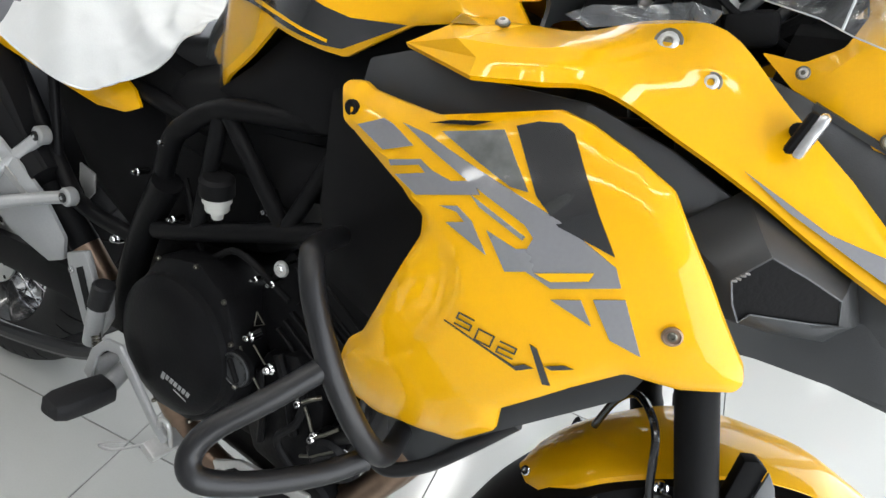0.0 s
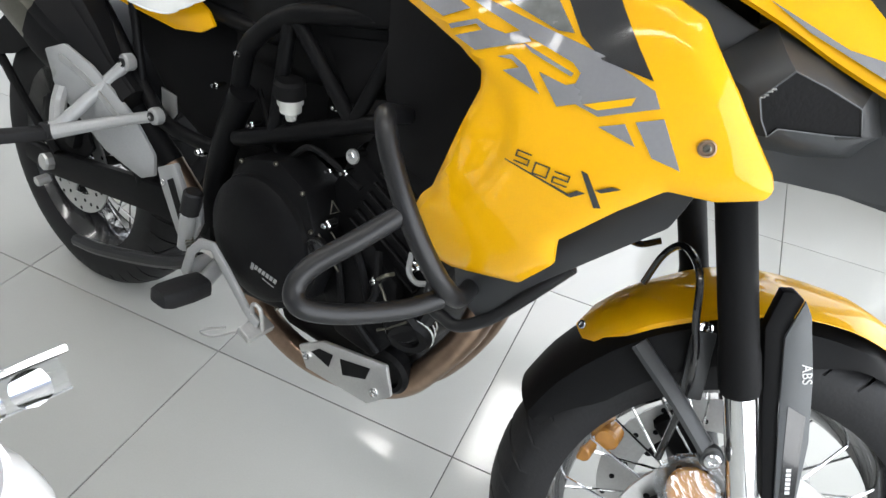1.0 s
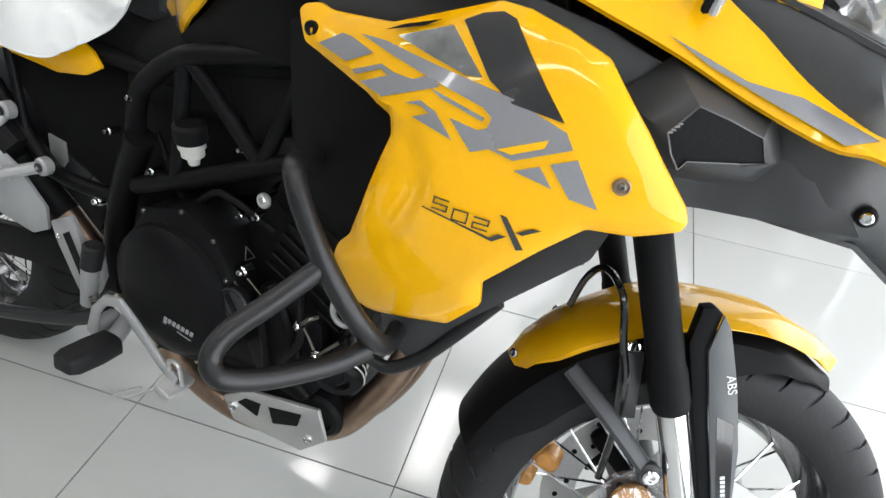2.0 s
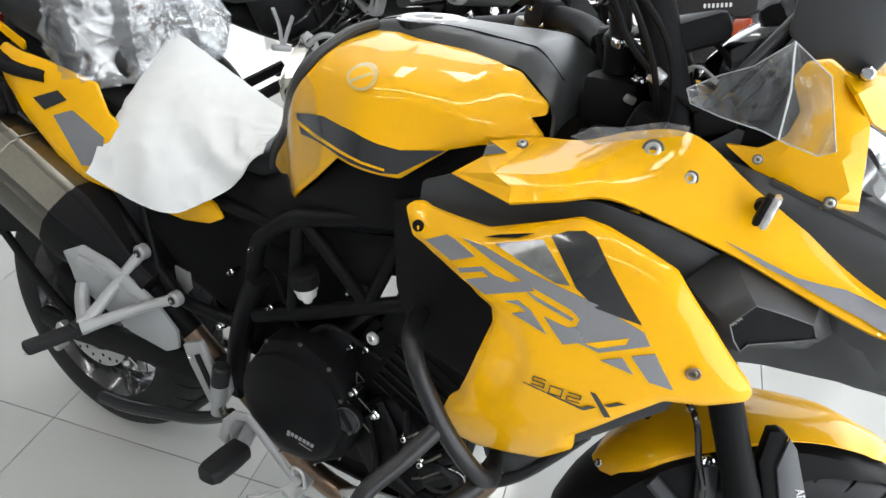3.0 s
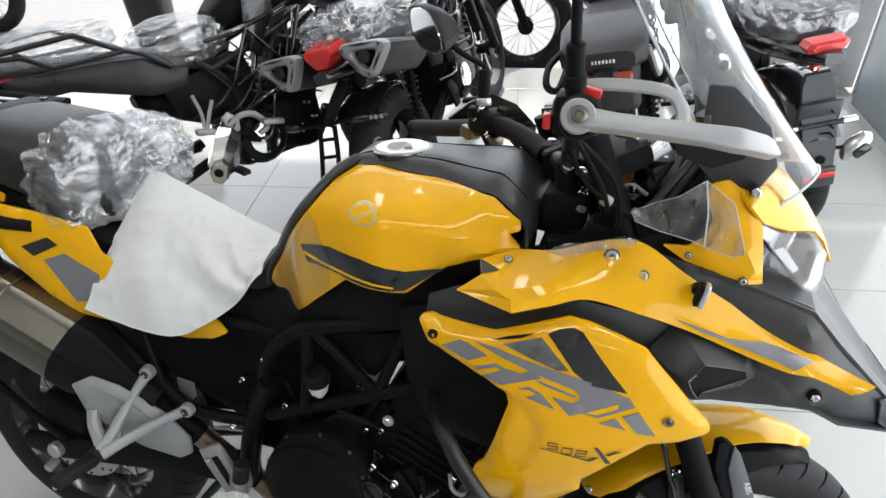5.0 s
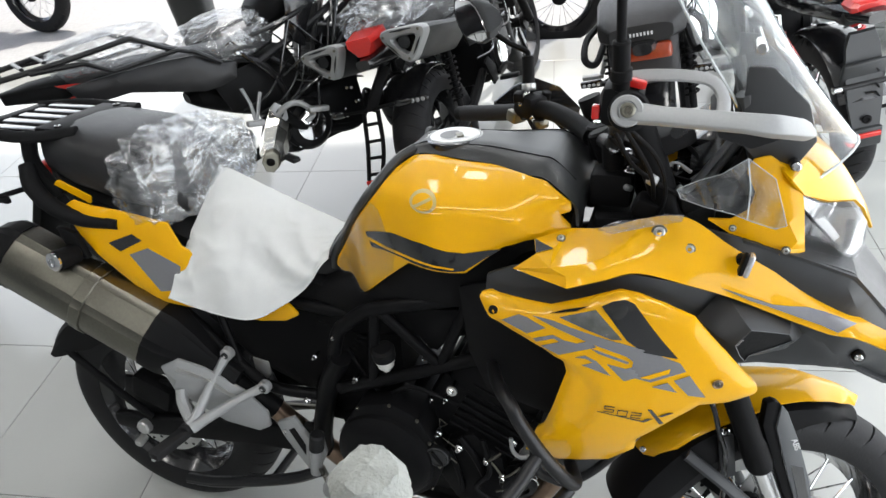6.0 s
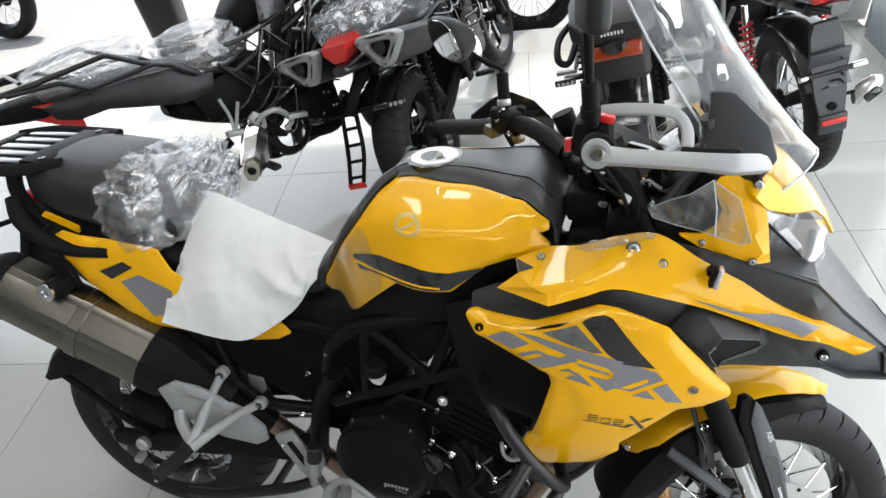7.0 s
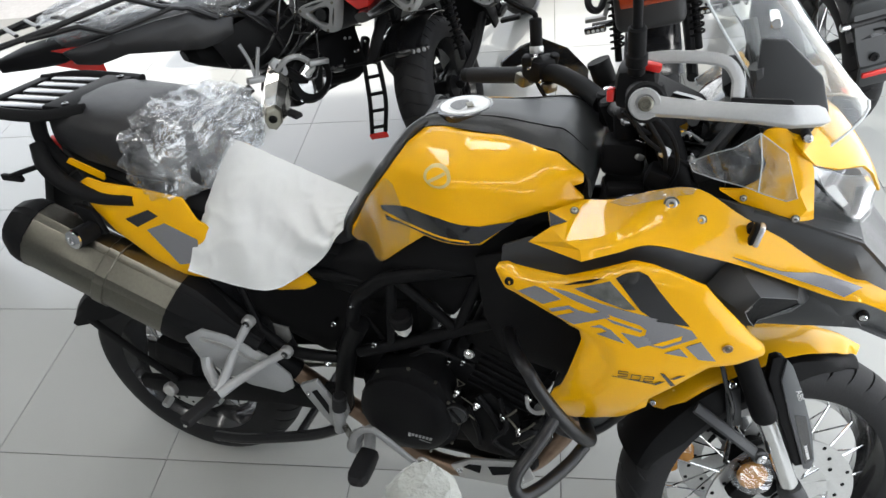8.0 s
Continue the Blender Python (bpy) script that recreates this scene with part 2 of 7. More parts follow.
def plate(outline, y0, y1, bevel=0.003, m=None):
    """A flat piece: an outline in x and z, as thick as from y0 to y1."""
    bm = bmesh.new()
    f = bm.faces.new([bm.verts.new((x, y0, z)) for x, z in outline])
    ex = bmesh.ops.extrude_face_region(bm, geom=[f], use_keep_orig=True)
    for v in ex["geom"]:
        if isinstance(v, bmesh.types.BMVert):
            v.co.y = y1
    bmesh.ops.recalc_face_normals(bm, faces=bm.faces)
    if bevel:
        bmesh.ops.bevel(bm, geom=bm.edges[:], offset=bevel, segments=2, affect="EDGES", profile=0.5)
    if m is not None:
        bm.transform(m)
    return bm


def helix(a, b, r, wire, turns, seg=6):
    """A coil spring from a to b."""
    m = along(a, b)
    h = (Vector(b) - Vector(a)).length
    n = int(turns * 12)
    return tube([m @ Vector((r * math.cos(2 * math.pi * i / 12), r * math.sin(2 * math.pi * i / 12), h * i / n)) for i in range(n + 1)], wire, seg, smooth=False)


def parts(name, bms, material, parent, label=""):
    """Several alike parts, each an object of its own."""
    return [part(name, bm, material, parent, label if i == 0 else "") for i, bm in enumerate(bms)]


def off_edge(x, z, outline):
    best = 9.0
    for (ax, az), (bx, bz) in zip(outline, outline[1:] + outline[:1]):
        dx, dz = bx - ax, bz - az
        k = max(0.0, min(1.0, ((x - ax) * dx + (z - az) * dz) / (dx * dx + dz * dz + 1e-12)))
        best = min(best, math.hypot(x - ax - k * dx, z - az - k * dz))
    return best


def shell(outline, depth, thick=0.004, cell=0.018, roll=0.010, wide=0.022, lift=0.0):
    """A moulded panel: an outline in x and z laid on the surface y = depth(x, z), its rim rolled inwards."""
    outline = list(outline)
    if roll:
        soft = []
        n = len(outline)
        for i in range(n):
            p, q, r = Vector(outline[i - 1]), Vector(outline[i]), Vector(outline[(i + 1) % n])
            a, b = (p - q), (r - q)
            ka, kb = min(0.30 * a.length, 0.0035), min(0.30 * b.length, 0.0035)
            if a.length < 1e-6 or b.length < 1e-6:
                soft.append(tuple(q))
                continue
            s, e = q + a.normalized() * ka, q + b.normalized() * kb
            soft += [tuple(s), tuple((s + e + q * 2) / 4), tuple(e)]
        outline = soft
    rim = []
    for (ax, az), (bx, bz) in zip(outline, outline[1:] + outline[:1]):
        n = max(1, int(math.hypot(bx - ax, bz - az) / cell))
        rim += [Vector((ax + (bx - ax) * i / n, az + (bz - az) * i / n)) for i in range(n)]
    pts = list(rim)
    xs, zs = [q[0] for q in outline], [q[1] for q in outline]
    zrow, odd = min(zs), 0
    while zrow < max(zs):
        x = min(xs) + (cell / 2 if odd else 0)
        while x < max(xs):
            if off_edge(x, zrow, outline) > cell * 0.4:
                pts.append(Vector((x, zrow)))
            x += cell
        zrow, odd = zrow + cell * 0.866, 1 - odd
    m = len(rim)
    co, edges, faces = delaunay_2d_cdt(pts, [(i, (i + 1) % m) for i in range(m)], [list(range(m))], 1, 1e-6)[:3]
    bm = bmesh.new()
    vs = [bm.verts.new((q[0], 0, q[1])) for q in co]
    for f in faces:
        bm.faces.new([vs[i] for i in f])
    loose = [v for v in vs if not v.link_faces]
    bmesh.ops.delete(bm, geom=loose, context="VERTS")
    for v in bm.verts:
        x, z = v.co.x, v.co.z
        k = max(0.0, 1 - off_edge(x, z, outline) / wide)
        v.co.y = depth(x, z) - lift + roll * k * k
    ex = bmesh.ops.extrude_face_region(bm, geom=bm.faces[:], use_keep_orig=True)
    for v in ex["geom"]:
        if isinstance(v, bmesh.types.BMVert):
            v.co.y += thick
    return bm


def ring_of(cx, cy, cz, w, h, n=20, power=2.6, lean=0.0):
    """A rounded cross-section across the machine (in y and z)."""
    out = []
    for i in range(n):
        a = 2 * math.pi * i / n
        c, s = math.cos(a), math.sin(a)
        y = w * math.copysign(abs(c) ** (2 / power), c)
        z = h * math.copysign(abs(s) ** (2 / power), s)
        out.append(Vector((cx + lean * z, cy + y, cz + z)))
    return out


def bolt(at, r=0.006, out=(0, -1, 0), h=0.004):
    at, out = Vector(at), Vector(out).normalized()
    return lathe([(r, 0), (r, h * 0.7), (r * 0.75, h), (r * 0.5, h), (r * 0.42, h * 0.35), (0.0001, h * 0.35)], along(at, at + out), 12)


def lerp_table(x, table):
    if x <= table[0][0]:
        return table[0][1]
    for (a, p), (b, q) in zip(table, table[1:]):
        if x <= b:
            k = (x - a) / (b - a)
            k = k * k * (3 - 2 * k)
            return p + (q - p) * k
    return table[-1][1]


def tank_y(x, z):
    w = lerp_table(x, ((0.69, 0.085), (0.80, 0.165), (0.94, 0.208), (1.05, 0.192), (1.16, 0.160)))
    k = max(0.0, z - 0.97) / 0.17
    low = max(0.0, 0.97 - z) / 0.15
    over = max(0.0, z - 1.07) / 0.05
    turn = lerp_table(x, ((0.78, 0.10), (0.84, 0.40), (0.98, 0.36), (1.10, 0.10), (1.15, 0.0)))
    off = (z - 1.098) + 0.30 * (x - 0.93)
    crease = 0.006 * max(0.0, 1 - abs(off) / 0.040) * max(0.0, min(1.0, (x - 0.90) / 0.08))
    return -w * max(0.25, 1 - 0.30 * k * k - 0.10 * low * low - turn * over * over) - crease


def side_y(x, z):
    u, v = max(-0.19, x - 1.25), z - 0.85
    hollow = math.hypot((x - 1.150) / 0.078, (z - 0.822) / 0.075 - 0.35 * (x - 1.15) / 0.078)
    k = max(0.0, min(1.0, (1.06 - hollow) / 0.20))
    return -0.306 + 0.096 * u - 0.007 * v + 1.068 * u * u - 1.162 * u * v + 1.897 * v * v + 0.006 * k * k * (3 - 2 * k)


def nose_y(x, z):
    return -0.158 + 0.55 * max(0.0, x - 1.47) + 0.25 * max(0.0, z - 1.12)


def inner_y(x, z):
    return -0.165 - 0.05 * max(0.0, min(1.0, (1.45 - x) / 0.2))


def beak_y(x, z):
    return -0.165 + 0.55 * max(0.0, x - 1.56) + 0.12 * max(0.0, 0.92 - z)


# ---- the showroom ----
WEST, EAST, SOUTH, NORTH, HIGH = -4.8, 2.50, -3.6, 3.06, 3.1


def structure(name, bm, material, label, flat=True):
    ob = part(name, bm, material, None, "", None, flat)
    return tagged(ob, label, "building", "", "structure")


def at_box(x0, x1, y0, y1, z0, z1, bevel=0.0):
    return box(x1 - x0, y1 - y0, z1 - z0, pose((x0 + x1) / 2, (y0 + y1) / 2, (z0 + z1) / 2), bevel)


structure("ground", at_box(-60, 60, -60, 60, -0.30, -0.112), PAVING, "grey concrete paving outside the shop front")
floor = structure("floor", at_box(WEST, EAST, SOUTH, NORTH, -0.110, -0.004), GROUT, "light grey polished tiles with thin dark joints")
structure("ceiling", at_box(WEST, EAST, SOUTH, NORTH, HIGH, HIGH + 0.12), CEIL, "plain white suspended ceiling")
# unseen west wall, toned darker than the plaster to dim its reflection
structure("wall_west", at_box(WEST - 0.15, WEST, SOUTH, NORTH, -0.11, HIGH), DIM_WALL, "plain painted side wall")
structure("wall_east", at_box(EAST + 0.04, EAST + 0.19, 2.87, NORTH, -0.11, HIGH), PLASTER, "plain painted side wall")
structure("threshold", at_box(WEST, EAST, NORTH - 0.057, NORTH + 0.275, -0.108, -0.0005, 0.003), TILE, "pale tiled threshold of the open shop front")


# unseen wall added behind the camera to keep reflections dark
structure("wall_south", at_box(WEST - 0.15, EAST + 0.19, SOUTH - 0.15, SOUTH, -0.11, HIGH), DIM_WALL, "unseen grey wall added to darken reflections")
structure("wall_north", at_box(1.66, EAST + 0.04, NORTH + 0.02, NORTH + 0.16, 0.0, HIGH), PLASTER, "plain painted wall beside the shop front")
structure("fascia", at_box(WEST, 1.66, NORTH - 0.02, NORTH + 0.45, HIGH - 0.001, HIGH + 0.12), CEIL, "white soffit over the shop front")

shutter = thing("roller_shutter", "pale grey roller shutter of narrow horizontal slats", "shutter", None, "", "structure")
for i in range(40):
    part("slat", box(0.74, 0.02, 0.052, pose(2.06, NORTH - 0.005, 0.06 + 0.055 * i), 0.008, 1), SHUTTER, shutter)
pillar = structure("pillar", at_box(2.455, 2.98, 2.30, 2.86, -0.004, HIGH, 0.006), PILLAR, "square blue-grey painted pillar")


def glazing_east(name, x, y0, y1, bays, label):
    w = thing(name, label, "window", None, "", "structure")
    step = (y1 - y0) / bays
    for i in range(bays + 1):
        part("mullion", at_box(x - 0.025, x + 0.025, y0 + i * step - 0.025, y0 + i * step + 0.025, 0.06, HIGH - 0.05, 0.004), ALU, w)
    part("sill", at_box(x - 0.03, x + 0.03, y0 - 0.025, y1 + 0.025, 0.0, 0.058, 0.004), ALU, w)
    part("head_rail", at_box(x - 0.03, x + 0.03, y0 - 0.025, y1 + 0.025, HIGH - 0.048, HIGH - 0.002, 0.004), ALU, w)
    for i in range(bays):
        p = part("pane", at_box(x - 0.004, x + 0.004, y0 + i * step + 0.027, y0 + (i + 1) * step - 0.027, 0.062, HIGH - 0.052), PANE, w)
        p.visible_shadow = False
    return w


glazing_east("window_3", EAST + 0.01, SOUTH + 0.03, 2.27, 4, "full-height glass side front in silver metal frames")
def ceiling_light(x, y, w=0.6, d=1.2, watts=4.2):
    ob = thing("ceiling_light", "white framed rectangular ceiling light panel, lit", "lamp", pose(x, y, HIGH), "ceiling lights")
    part("frame", join(box(w, 0.03, 0.03, pose(0, -d / 2, -0.016)), box(w, 0.03, 0.03, pose(0, d / 2, -0.016)), box(0.03, d - 0.034, 0.03, pose(-w / 2 + 0.015, 0, -0.016)), box(0.03, d - 0.034, 0.03, pose(w / 2 - 0.015, 0, -0.016))), ALU, ob)
    part("diffuser", box(w - 0.064, d - 0.034, 0.01, pose(0, 0, -0.012)), LIGHT, ob)
    area_lamp("panel_light", pose(x, y, HIGH - 0.035), w - 0.07, d - 0.04, watts, (1, 0.985, 0.96))


for cx, cy in ((0.19, 2.40), (-0.55, 1.45), (-3.9, 0.4), (-2.0, -0.9), (-0.5, -0.7), (0.9, -0.6), (1.7, 0.9), (0.4, -2.2), (-1.8, -2.4)):
    if cy < 0:
        ceiling_light(cx, cy, 1.5, 0.2)
    else:
        ceiling_light(cx, cy, 0.3, 0.9)


# ---- the yellow motorcycle ----
BIKE = pose(-0.50, 0.112, 0, 0, 0, -11) @ pose(0, 0, 0, -11.5, 0, 0)
STEER = 24.0
bike = thing("motorcycle", "yellow and black adventure motorcycle leaning on its side stand", "motorcycle", BIKE)
AXIS = Vector((-0.40, 0, 0.9165))
TURNED = Matrix.Translation((1.56, 0, 0.33)) @ Matrix.Rotation(radians(STEER), 4, AXIS) @ Matrix.Translation((-1.56, 0, -0.33))


def tyre_mesh(r, width, rim_r, lugs=40, depth=0.005):
    """A tyre about the y axis, with narrow slanted grooves cut into the tread."""
    prof = []
    h = (r - rim_r) * 0.53
    for k in range(17):
        a = -math.pi * 0.86 + 2 * math.pi * 0.86 * k / 16
        wide = math.sin(a) if abs(a) < math.pi / 2 else math.copysign(0.78 + 0.22 * math.sin(abs(a)), a)
        prof.append((width / 2 * wide, r - h + h * math.cos(a)))
    rows = []
    for s in range(lugs):
        for step, groove in ((0.0, False), (0.40, False), (0.80, False), (0.82, True), (0.90, True), (0.92, False)):
            row = []
            for k, (y, rr) in enumerate(prof):
                v = abs(k - 8) / 8
                a = 2 * math.pi * (s + step + 1.6 * min(v, 0.5)) / lugs
                cut = depth if groove and 0.06 < v < 0.45 else 0.0
                row.append(Vector(((rr - cut) * math.cos(a), y, (rr - cut) * math.sin(a))))
            rows.append(row)
    rows.append(rows[0])
    bm = rings(rows, False, False)
    bmesh.ops.remove_doubles(bm, verts=bm.verts, dist=1e-5)
    return bm


def wheel(parent, name, m, r, width, rim_r, spokes=32, rim_mat=GLOSS_BLACK, disc_sides=(-1,), disc_r=0.16, hub_mat=BLACK, detail=40):
    w = part(name, lathe([(0.012, -0.075), (0.05, -0.07), (0.052, -0.05), (0.03, -0.04), (0.03, 0.04), (0.052, 0.05), (0.05, 0.07), (0.012, 0.075)], m @ pose(0, 0, 0, 90), 24), hub_mat, parent, "black spoked wheel" if spokes else "")
    part("tyre", tyre_mesh(r, width, rim_r, detail), RUBBER, w, "black road tyre with slanted grooves", m)
    rw = width * 0.43
    part("rim", lathe([(rim_r, -rw), (rim_r + 0.010, -rw), (rim_r + 0.006, -rw * 0.8), (rim_r - 0.008, -rw * 0.6), (rim_r - 0.022, 0), (rim_r - 0.008, rw * 0.6), (rim_r + 0.006, rw * 0.8), (rim_r + 0.010, rw), (rim_r, rw), (rim_r - 0.016, rw * 0.6), (rim_r - 0.030, 0), (rim_r - 0.016, -rw * 0.6)], m @ pose(0, 0, 0, 90), 64, True), rim_mat, w)
    for s in disc_sides:
        dm = m @ pose(0, s * 0.072, 0, 90)
        part("brake_disc", lathe([(disc_r * 0.66, -0.002), (disc_r, -0.002), (disc_r, 0.002), (disc_r * 0.66, 0.002)], dm, 48, True), ALU, w)
        holes = [lathe([(0.0045, -0.0028), (0.0045, 0.0028)], dm @ pose(disc_r * f * math.cos(a), disc_r * f * math.sin(a), 0), 8) for i in range(30) for f, a in ((0.76 + 0.09 * (i % 3), 2 * math.pi * i / 30),)]
        tagged(part("perforation", join(*holes), BLACK, w), kind="stuff")
        star = [(disc_r * (0.68 if i % 4 < 2 else 0.40) * math.cos(2 * math.pi * (i + 0.5) / 24), disc_r * (0.68 if i % 4 < 2 else 0.40) * math.sin(2 * math.pi * (i + 0.5) / 24)) for i in range(24)]
        part("disc_carrier", plate(star, -0.002, 0.002, 0, m @ pose(0, s * 0.072, 0)), ALU, w)
    data = None
    for i in range(spokes):
        if data is None:
            ob = part("spoke", tube([(0, 0, 0), (0, 0, 1)], 0.0019, 5, smooth=False), CHROME, w)
            data = ob.data
        else:
            ob = new("spoke", data)
            ob.parent = w
        side = 1 if i % 2 else -1
        a = 2 * math.pi * i / spokes
        b = a + (0.26 if (i // 2) % 2 else -0.26)
        p = Vector((0.045 * math.cos(b), side * 0.058, 0.045 * math.sin(b)))
        q = Vector(((rim_r - 0.018) * math.cos(a), side * 0.012, (rim_r - 0.018) * math.sin(a)))
        ob.matrix_basis = m @ along(p, q) @ Matrix.Diagonal((1, 1, (q - p).length, 1))
    return w


FRONT = TURNED @ pose(1.552, 0, 0.322)
wheel(bike, "front_wheel", FRONT, 0.321, 0.112, 0.240, 36, GLOSS_BLACK, (-1, 1), 0.158)
wheel(bike, "rear_wheel", pose(0.076, 0, 0.32), 0.322, 0.15, 0.216, 36, GLOSS_BLACK, (-1,), 0.125)

# fork, lower legs, guards
for s in (-1, 1):
    def on_leg(d, s=s, y=0.124 if s < 0 else 0.158):
        return Vector((1.568 - 0.40 * d, s * y, 0.33 + 0.9165 * d))
    part("fork_tube", lathe([(0.0215, 0), (0.0235, 0.008), (0.0235, 0.05), (0.0215, 0.06), (0.0215, 0.68), (0.020, 0.68)], TURNED @ along(on_leg(0.276), on_leg(1.0)), 24), BLACK, bike, "satin black fork tube")
    part("fork_slider", rod(on_leg(0.06), on_leg(0.30), 0.0185, 24), CHROME, bike, "polished chrome fork leg", TURNED)
    part("fork_foot", rings([ring_of(0, 0, 0, 0.026, 0.03, 16), ring_of(0.05, 0, 0, 0.028, 0.034, 16), ring_of(0.11, 0, 0, 0.024, 0.028, 16), ring_of(0.13, 0, 0, 0.021, 0.023, 16)]), DARK, bike, "", TURNED @ along(on_leg(-0.04), on_leg(0.3)) @ pose(0, 0, 0, 0, -90))
    guard_o = [(1.477, 0.711), (1.490, 0.696), (1.521, 0.630), (1.552, 0.549), (1.571, 0.472), (1.567, 0.448), (1.553, 0.452), (1.508, 0.570), (1.474, 0.664)]
    part("fork_guard", plate(guard_o, s * 0.127, s * 0.123, 0.0012), GUARD_GREY, bike, "flat grey fork guard plate", TURNED)
    part("guard_web", plate([(1.453, 0.712), (1.466, 0.716), (1.478, 0.710), (1.475, 0.664), (1.509, 0.570), (1.553, 0.458), (1.538, 0.455), (1.492, 0.565), (1.452, 0.666)], s * 0.1222, s * 0.104, 0.002), BLACK, bike, "", TURNED)
    part("caliper", join(box(0.09, 0.055, 0.05, pose(1.49, s * 0.080, 0.40, 0, 40, 0), 0.012), box(0.05, 0.03, 0.08, pose(1.468, s * 0.090, 0.385, 0, 40, 0), 0.008)), BLACK, bike, "", TURNED)
letters = bpy.data.curves.new("guard_letters", "FONT")
letters.body, letters.size, letters.extrude = "ABS", 0.015, 0.0004
tmp = new("letters_tmp", letters)
bpy.context.view_layer.update()
flat = tmp.evaluated_get(bpy.context.evaluated_depsgraph_get()).to_mesh()
bm = bmesh.new()
bm.from_mesh(flat)
bpy.data.objects.remove(tmp)
part("guard_letters", bm, WHITE_MARK, bike, "small white letters", TURNED @ pose(1.504, -0.1276, 0.640) @ Matrix.Rotation(radians(66), 4, "Y") @ pose(0, 0, 0, 90, 0, 0))
sticker = part("dark_sticker", plate([(1.511, 0.587), (1.534, 0.581), (1.567, 0.476), (1.553, 0.466)], -0.1282, -0.1275, 0), BLACK_DECAL, bike, "dark gloss sticker on the fork guard", TURNED)
for k in range(6):
    part("sticker_mark", plate([(1.5425 + 0.0021 * k, 0.5100 - 0.0058 * k), (1.5475 + 0.0021 * k, 0.5120 - 0.0058 * k), (1.5490 + 0.0021 * k, 0.5080 - 0.0058 * k), (1.5440 + 0.0021 * k, 0.5060 - 0.0058 * k)], -0.1290, -0.1284, 0), WHITE_MARK, sticker, "", TURNED)
part("axle", join(rod((1.552, -0.150, 0.322), (1.552, 0.150, 0.322), 0.012), rod((1.552, -0.155, 0.322), (1.552, -0.142, 0.322), 0.020, 6)), ALU, bike, "", TURNED)
part("lower_clamp", box(0.085, 0.27, 0.045, pose(1.345, 0, 0.95, 0, -23.6, 0), 0.012), BLACK, bike, "", TURNED)
part("upper_clamp", box(0.09, 0.27, 0.035, pose(1.235, 0, 1.165, 0, -23.6, 0), 0.012), BLACK, bike, "", TURNED)
part("steering_head", rod((1.36, 0, 0.86), (1.23, 0, 1.16), 0.035), BLACK, bike, "", TURNED)

# amber round reflector in its clear wrap, on the lower leg
part("reflector", lathe([(0.0, 0.0), (0.030, 0.0), (0.034, 0.006), (0.034, 0.014), (0.029, 0.019), (0.0001, 0.021)], TURNED @ along((1.462, -0.104, 0.430), (1.452, -0.20, 0.442)) @ Matrix.Scale(0.86, 4), 28), AMBER, bike, "round amber reflector still in clear wrap")
part("reflector_wrap", lathe([(0.046, -0.004), (0.044, 0.012), (0.036, 0.026), (0.012, 0.029), (0.0001, 0.027)], TURNED @ along((1.462, -0.104, 0.430), (1.452, -0.20, 0.442)) @ Matrix.Scale(0.95, 4), 14), THIN_FILM, bike)
parts("amber_caliper_cap", (rod((1.385, -0.045, 0.41), (1.385, -0.075, 0.41), 0.018), rod((1.36, -0.045, 0.365), (1.36, -0.075, 0.365), 0.015)), AMBER, bike)


def fender_rows(a0, a1, n, radius, half, skirt, arch=0.010):
    rows = []
    for i in range(n + 1):
        u = i / n
        a = radians(a0 + (a1 - a0) * u)
        rr, w, sk = lerp_table(u, radius), lerp_table(u, half), lerp_table(u, skirt)
        row = []
        for k in range(13):
            v = -1 + 2 * k / 12
            y = w * math.copysign(min(1, abs(v) * 1.35) ** 0.9, v)
            drop = arch * min(1, abs(v) * 1.35) ** 2 + sk * max(0.0, abs(v) - 0.74) / 0.26
            row.append(Vector((1.552 + (rr - drop) * math.cos(a), y, 0.322 + (rr - drop) * math.sin(a))))
        rows.append(row)
    return rows


def sheet(rows, thick, m=None):
    bm = rings(rows, False, False)
    bmesh.ops.recalc_face_normals(bm, faces=bm.faces)
    bmesh.ops.solidify(bm, geom=bm.faces[:], thickness=thick)
    if m is not None:
        bm.transform(m)
    return bm


part("front_fender", sheet(fender_rows(65, 140.5, 30, ((0, 0.357), (0.12, 0.366), (0.30, 0.375), (0.55, 0.380), (0.78, 0.374), (0.92, 0.369), (1, 0.360)), ((0, 0.010), (0.14, 0.044), (0.28, 0.062), (0.55, 0.078), (0.85, 0.066), (0.95, 0.048), (1, 0.022)), ((0, 0.0), (0.4, 0.002), (0.6, 0.010), (0.8, 0.010), (1, 0.0)), 0.020), 0.004, TURNED), YELLOW, bike, "glossy yellow front mudguard")
part("fender_extension", sheet(fender_rows(64, 160, 26, ((0, 0.333), (0.2, 0.349), (0.6, 0.352), (0.85, 0.345), (1, 0.341)), ((0, 0.030), (0.2, 0.070), (0.6, 0.084), (1, 0.074)), ((0, 0.0), (0.15, 0.016), (0.35, 0.044), (0.8, 0.050), (1, 0.020)), 0.016), 0.004, TURNED), BLACK, bike, "matt black mudguard extension")
for s in (-1, 1):
    part("fender_brace", join(tube([(1.340, s * 0.088, 0.588), (1.40, s * 0.118, 0.545), (1.458, s * 0.128, 0.494)], 0.012, 8, squash=0.5), rod((1.458, s * 0.120, 0.494), (1.458, s * 0.136, 0.494), 0.015), box(0.028, 0.006, 0.09, pose(1.412, s * 0.092, 0.585, 0, -10), 0.002)), DARK, bike, "", TURNED)
    part("brace_bolt", bolt((1.458, s * 0.136, 0.494), 0.010, (0, s, 0), 0.006), CHROME, bike, "", TURNED)
part("fender_bolt", bolt((1.276, -0.040, 0.569), 0.006, (-0.6, -0.7, 0.3)), CHROME, bike, "", TURNED)
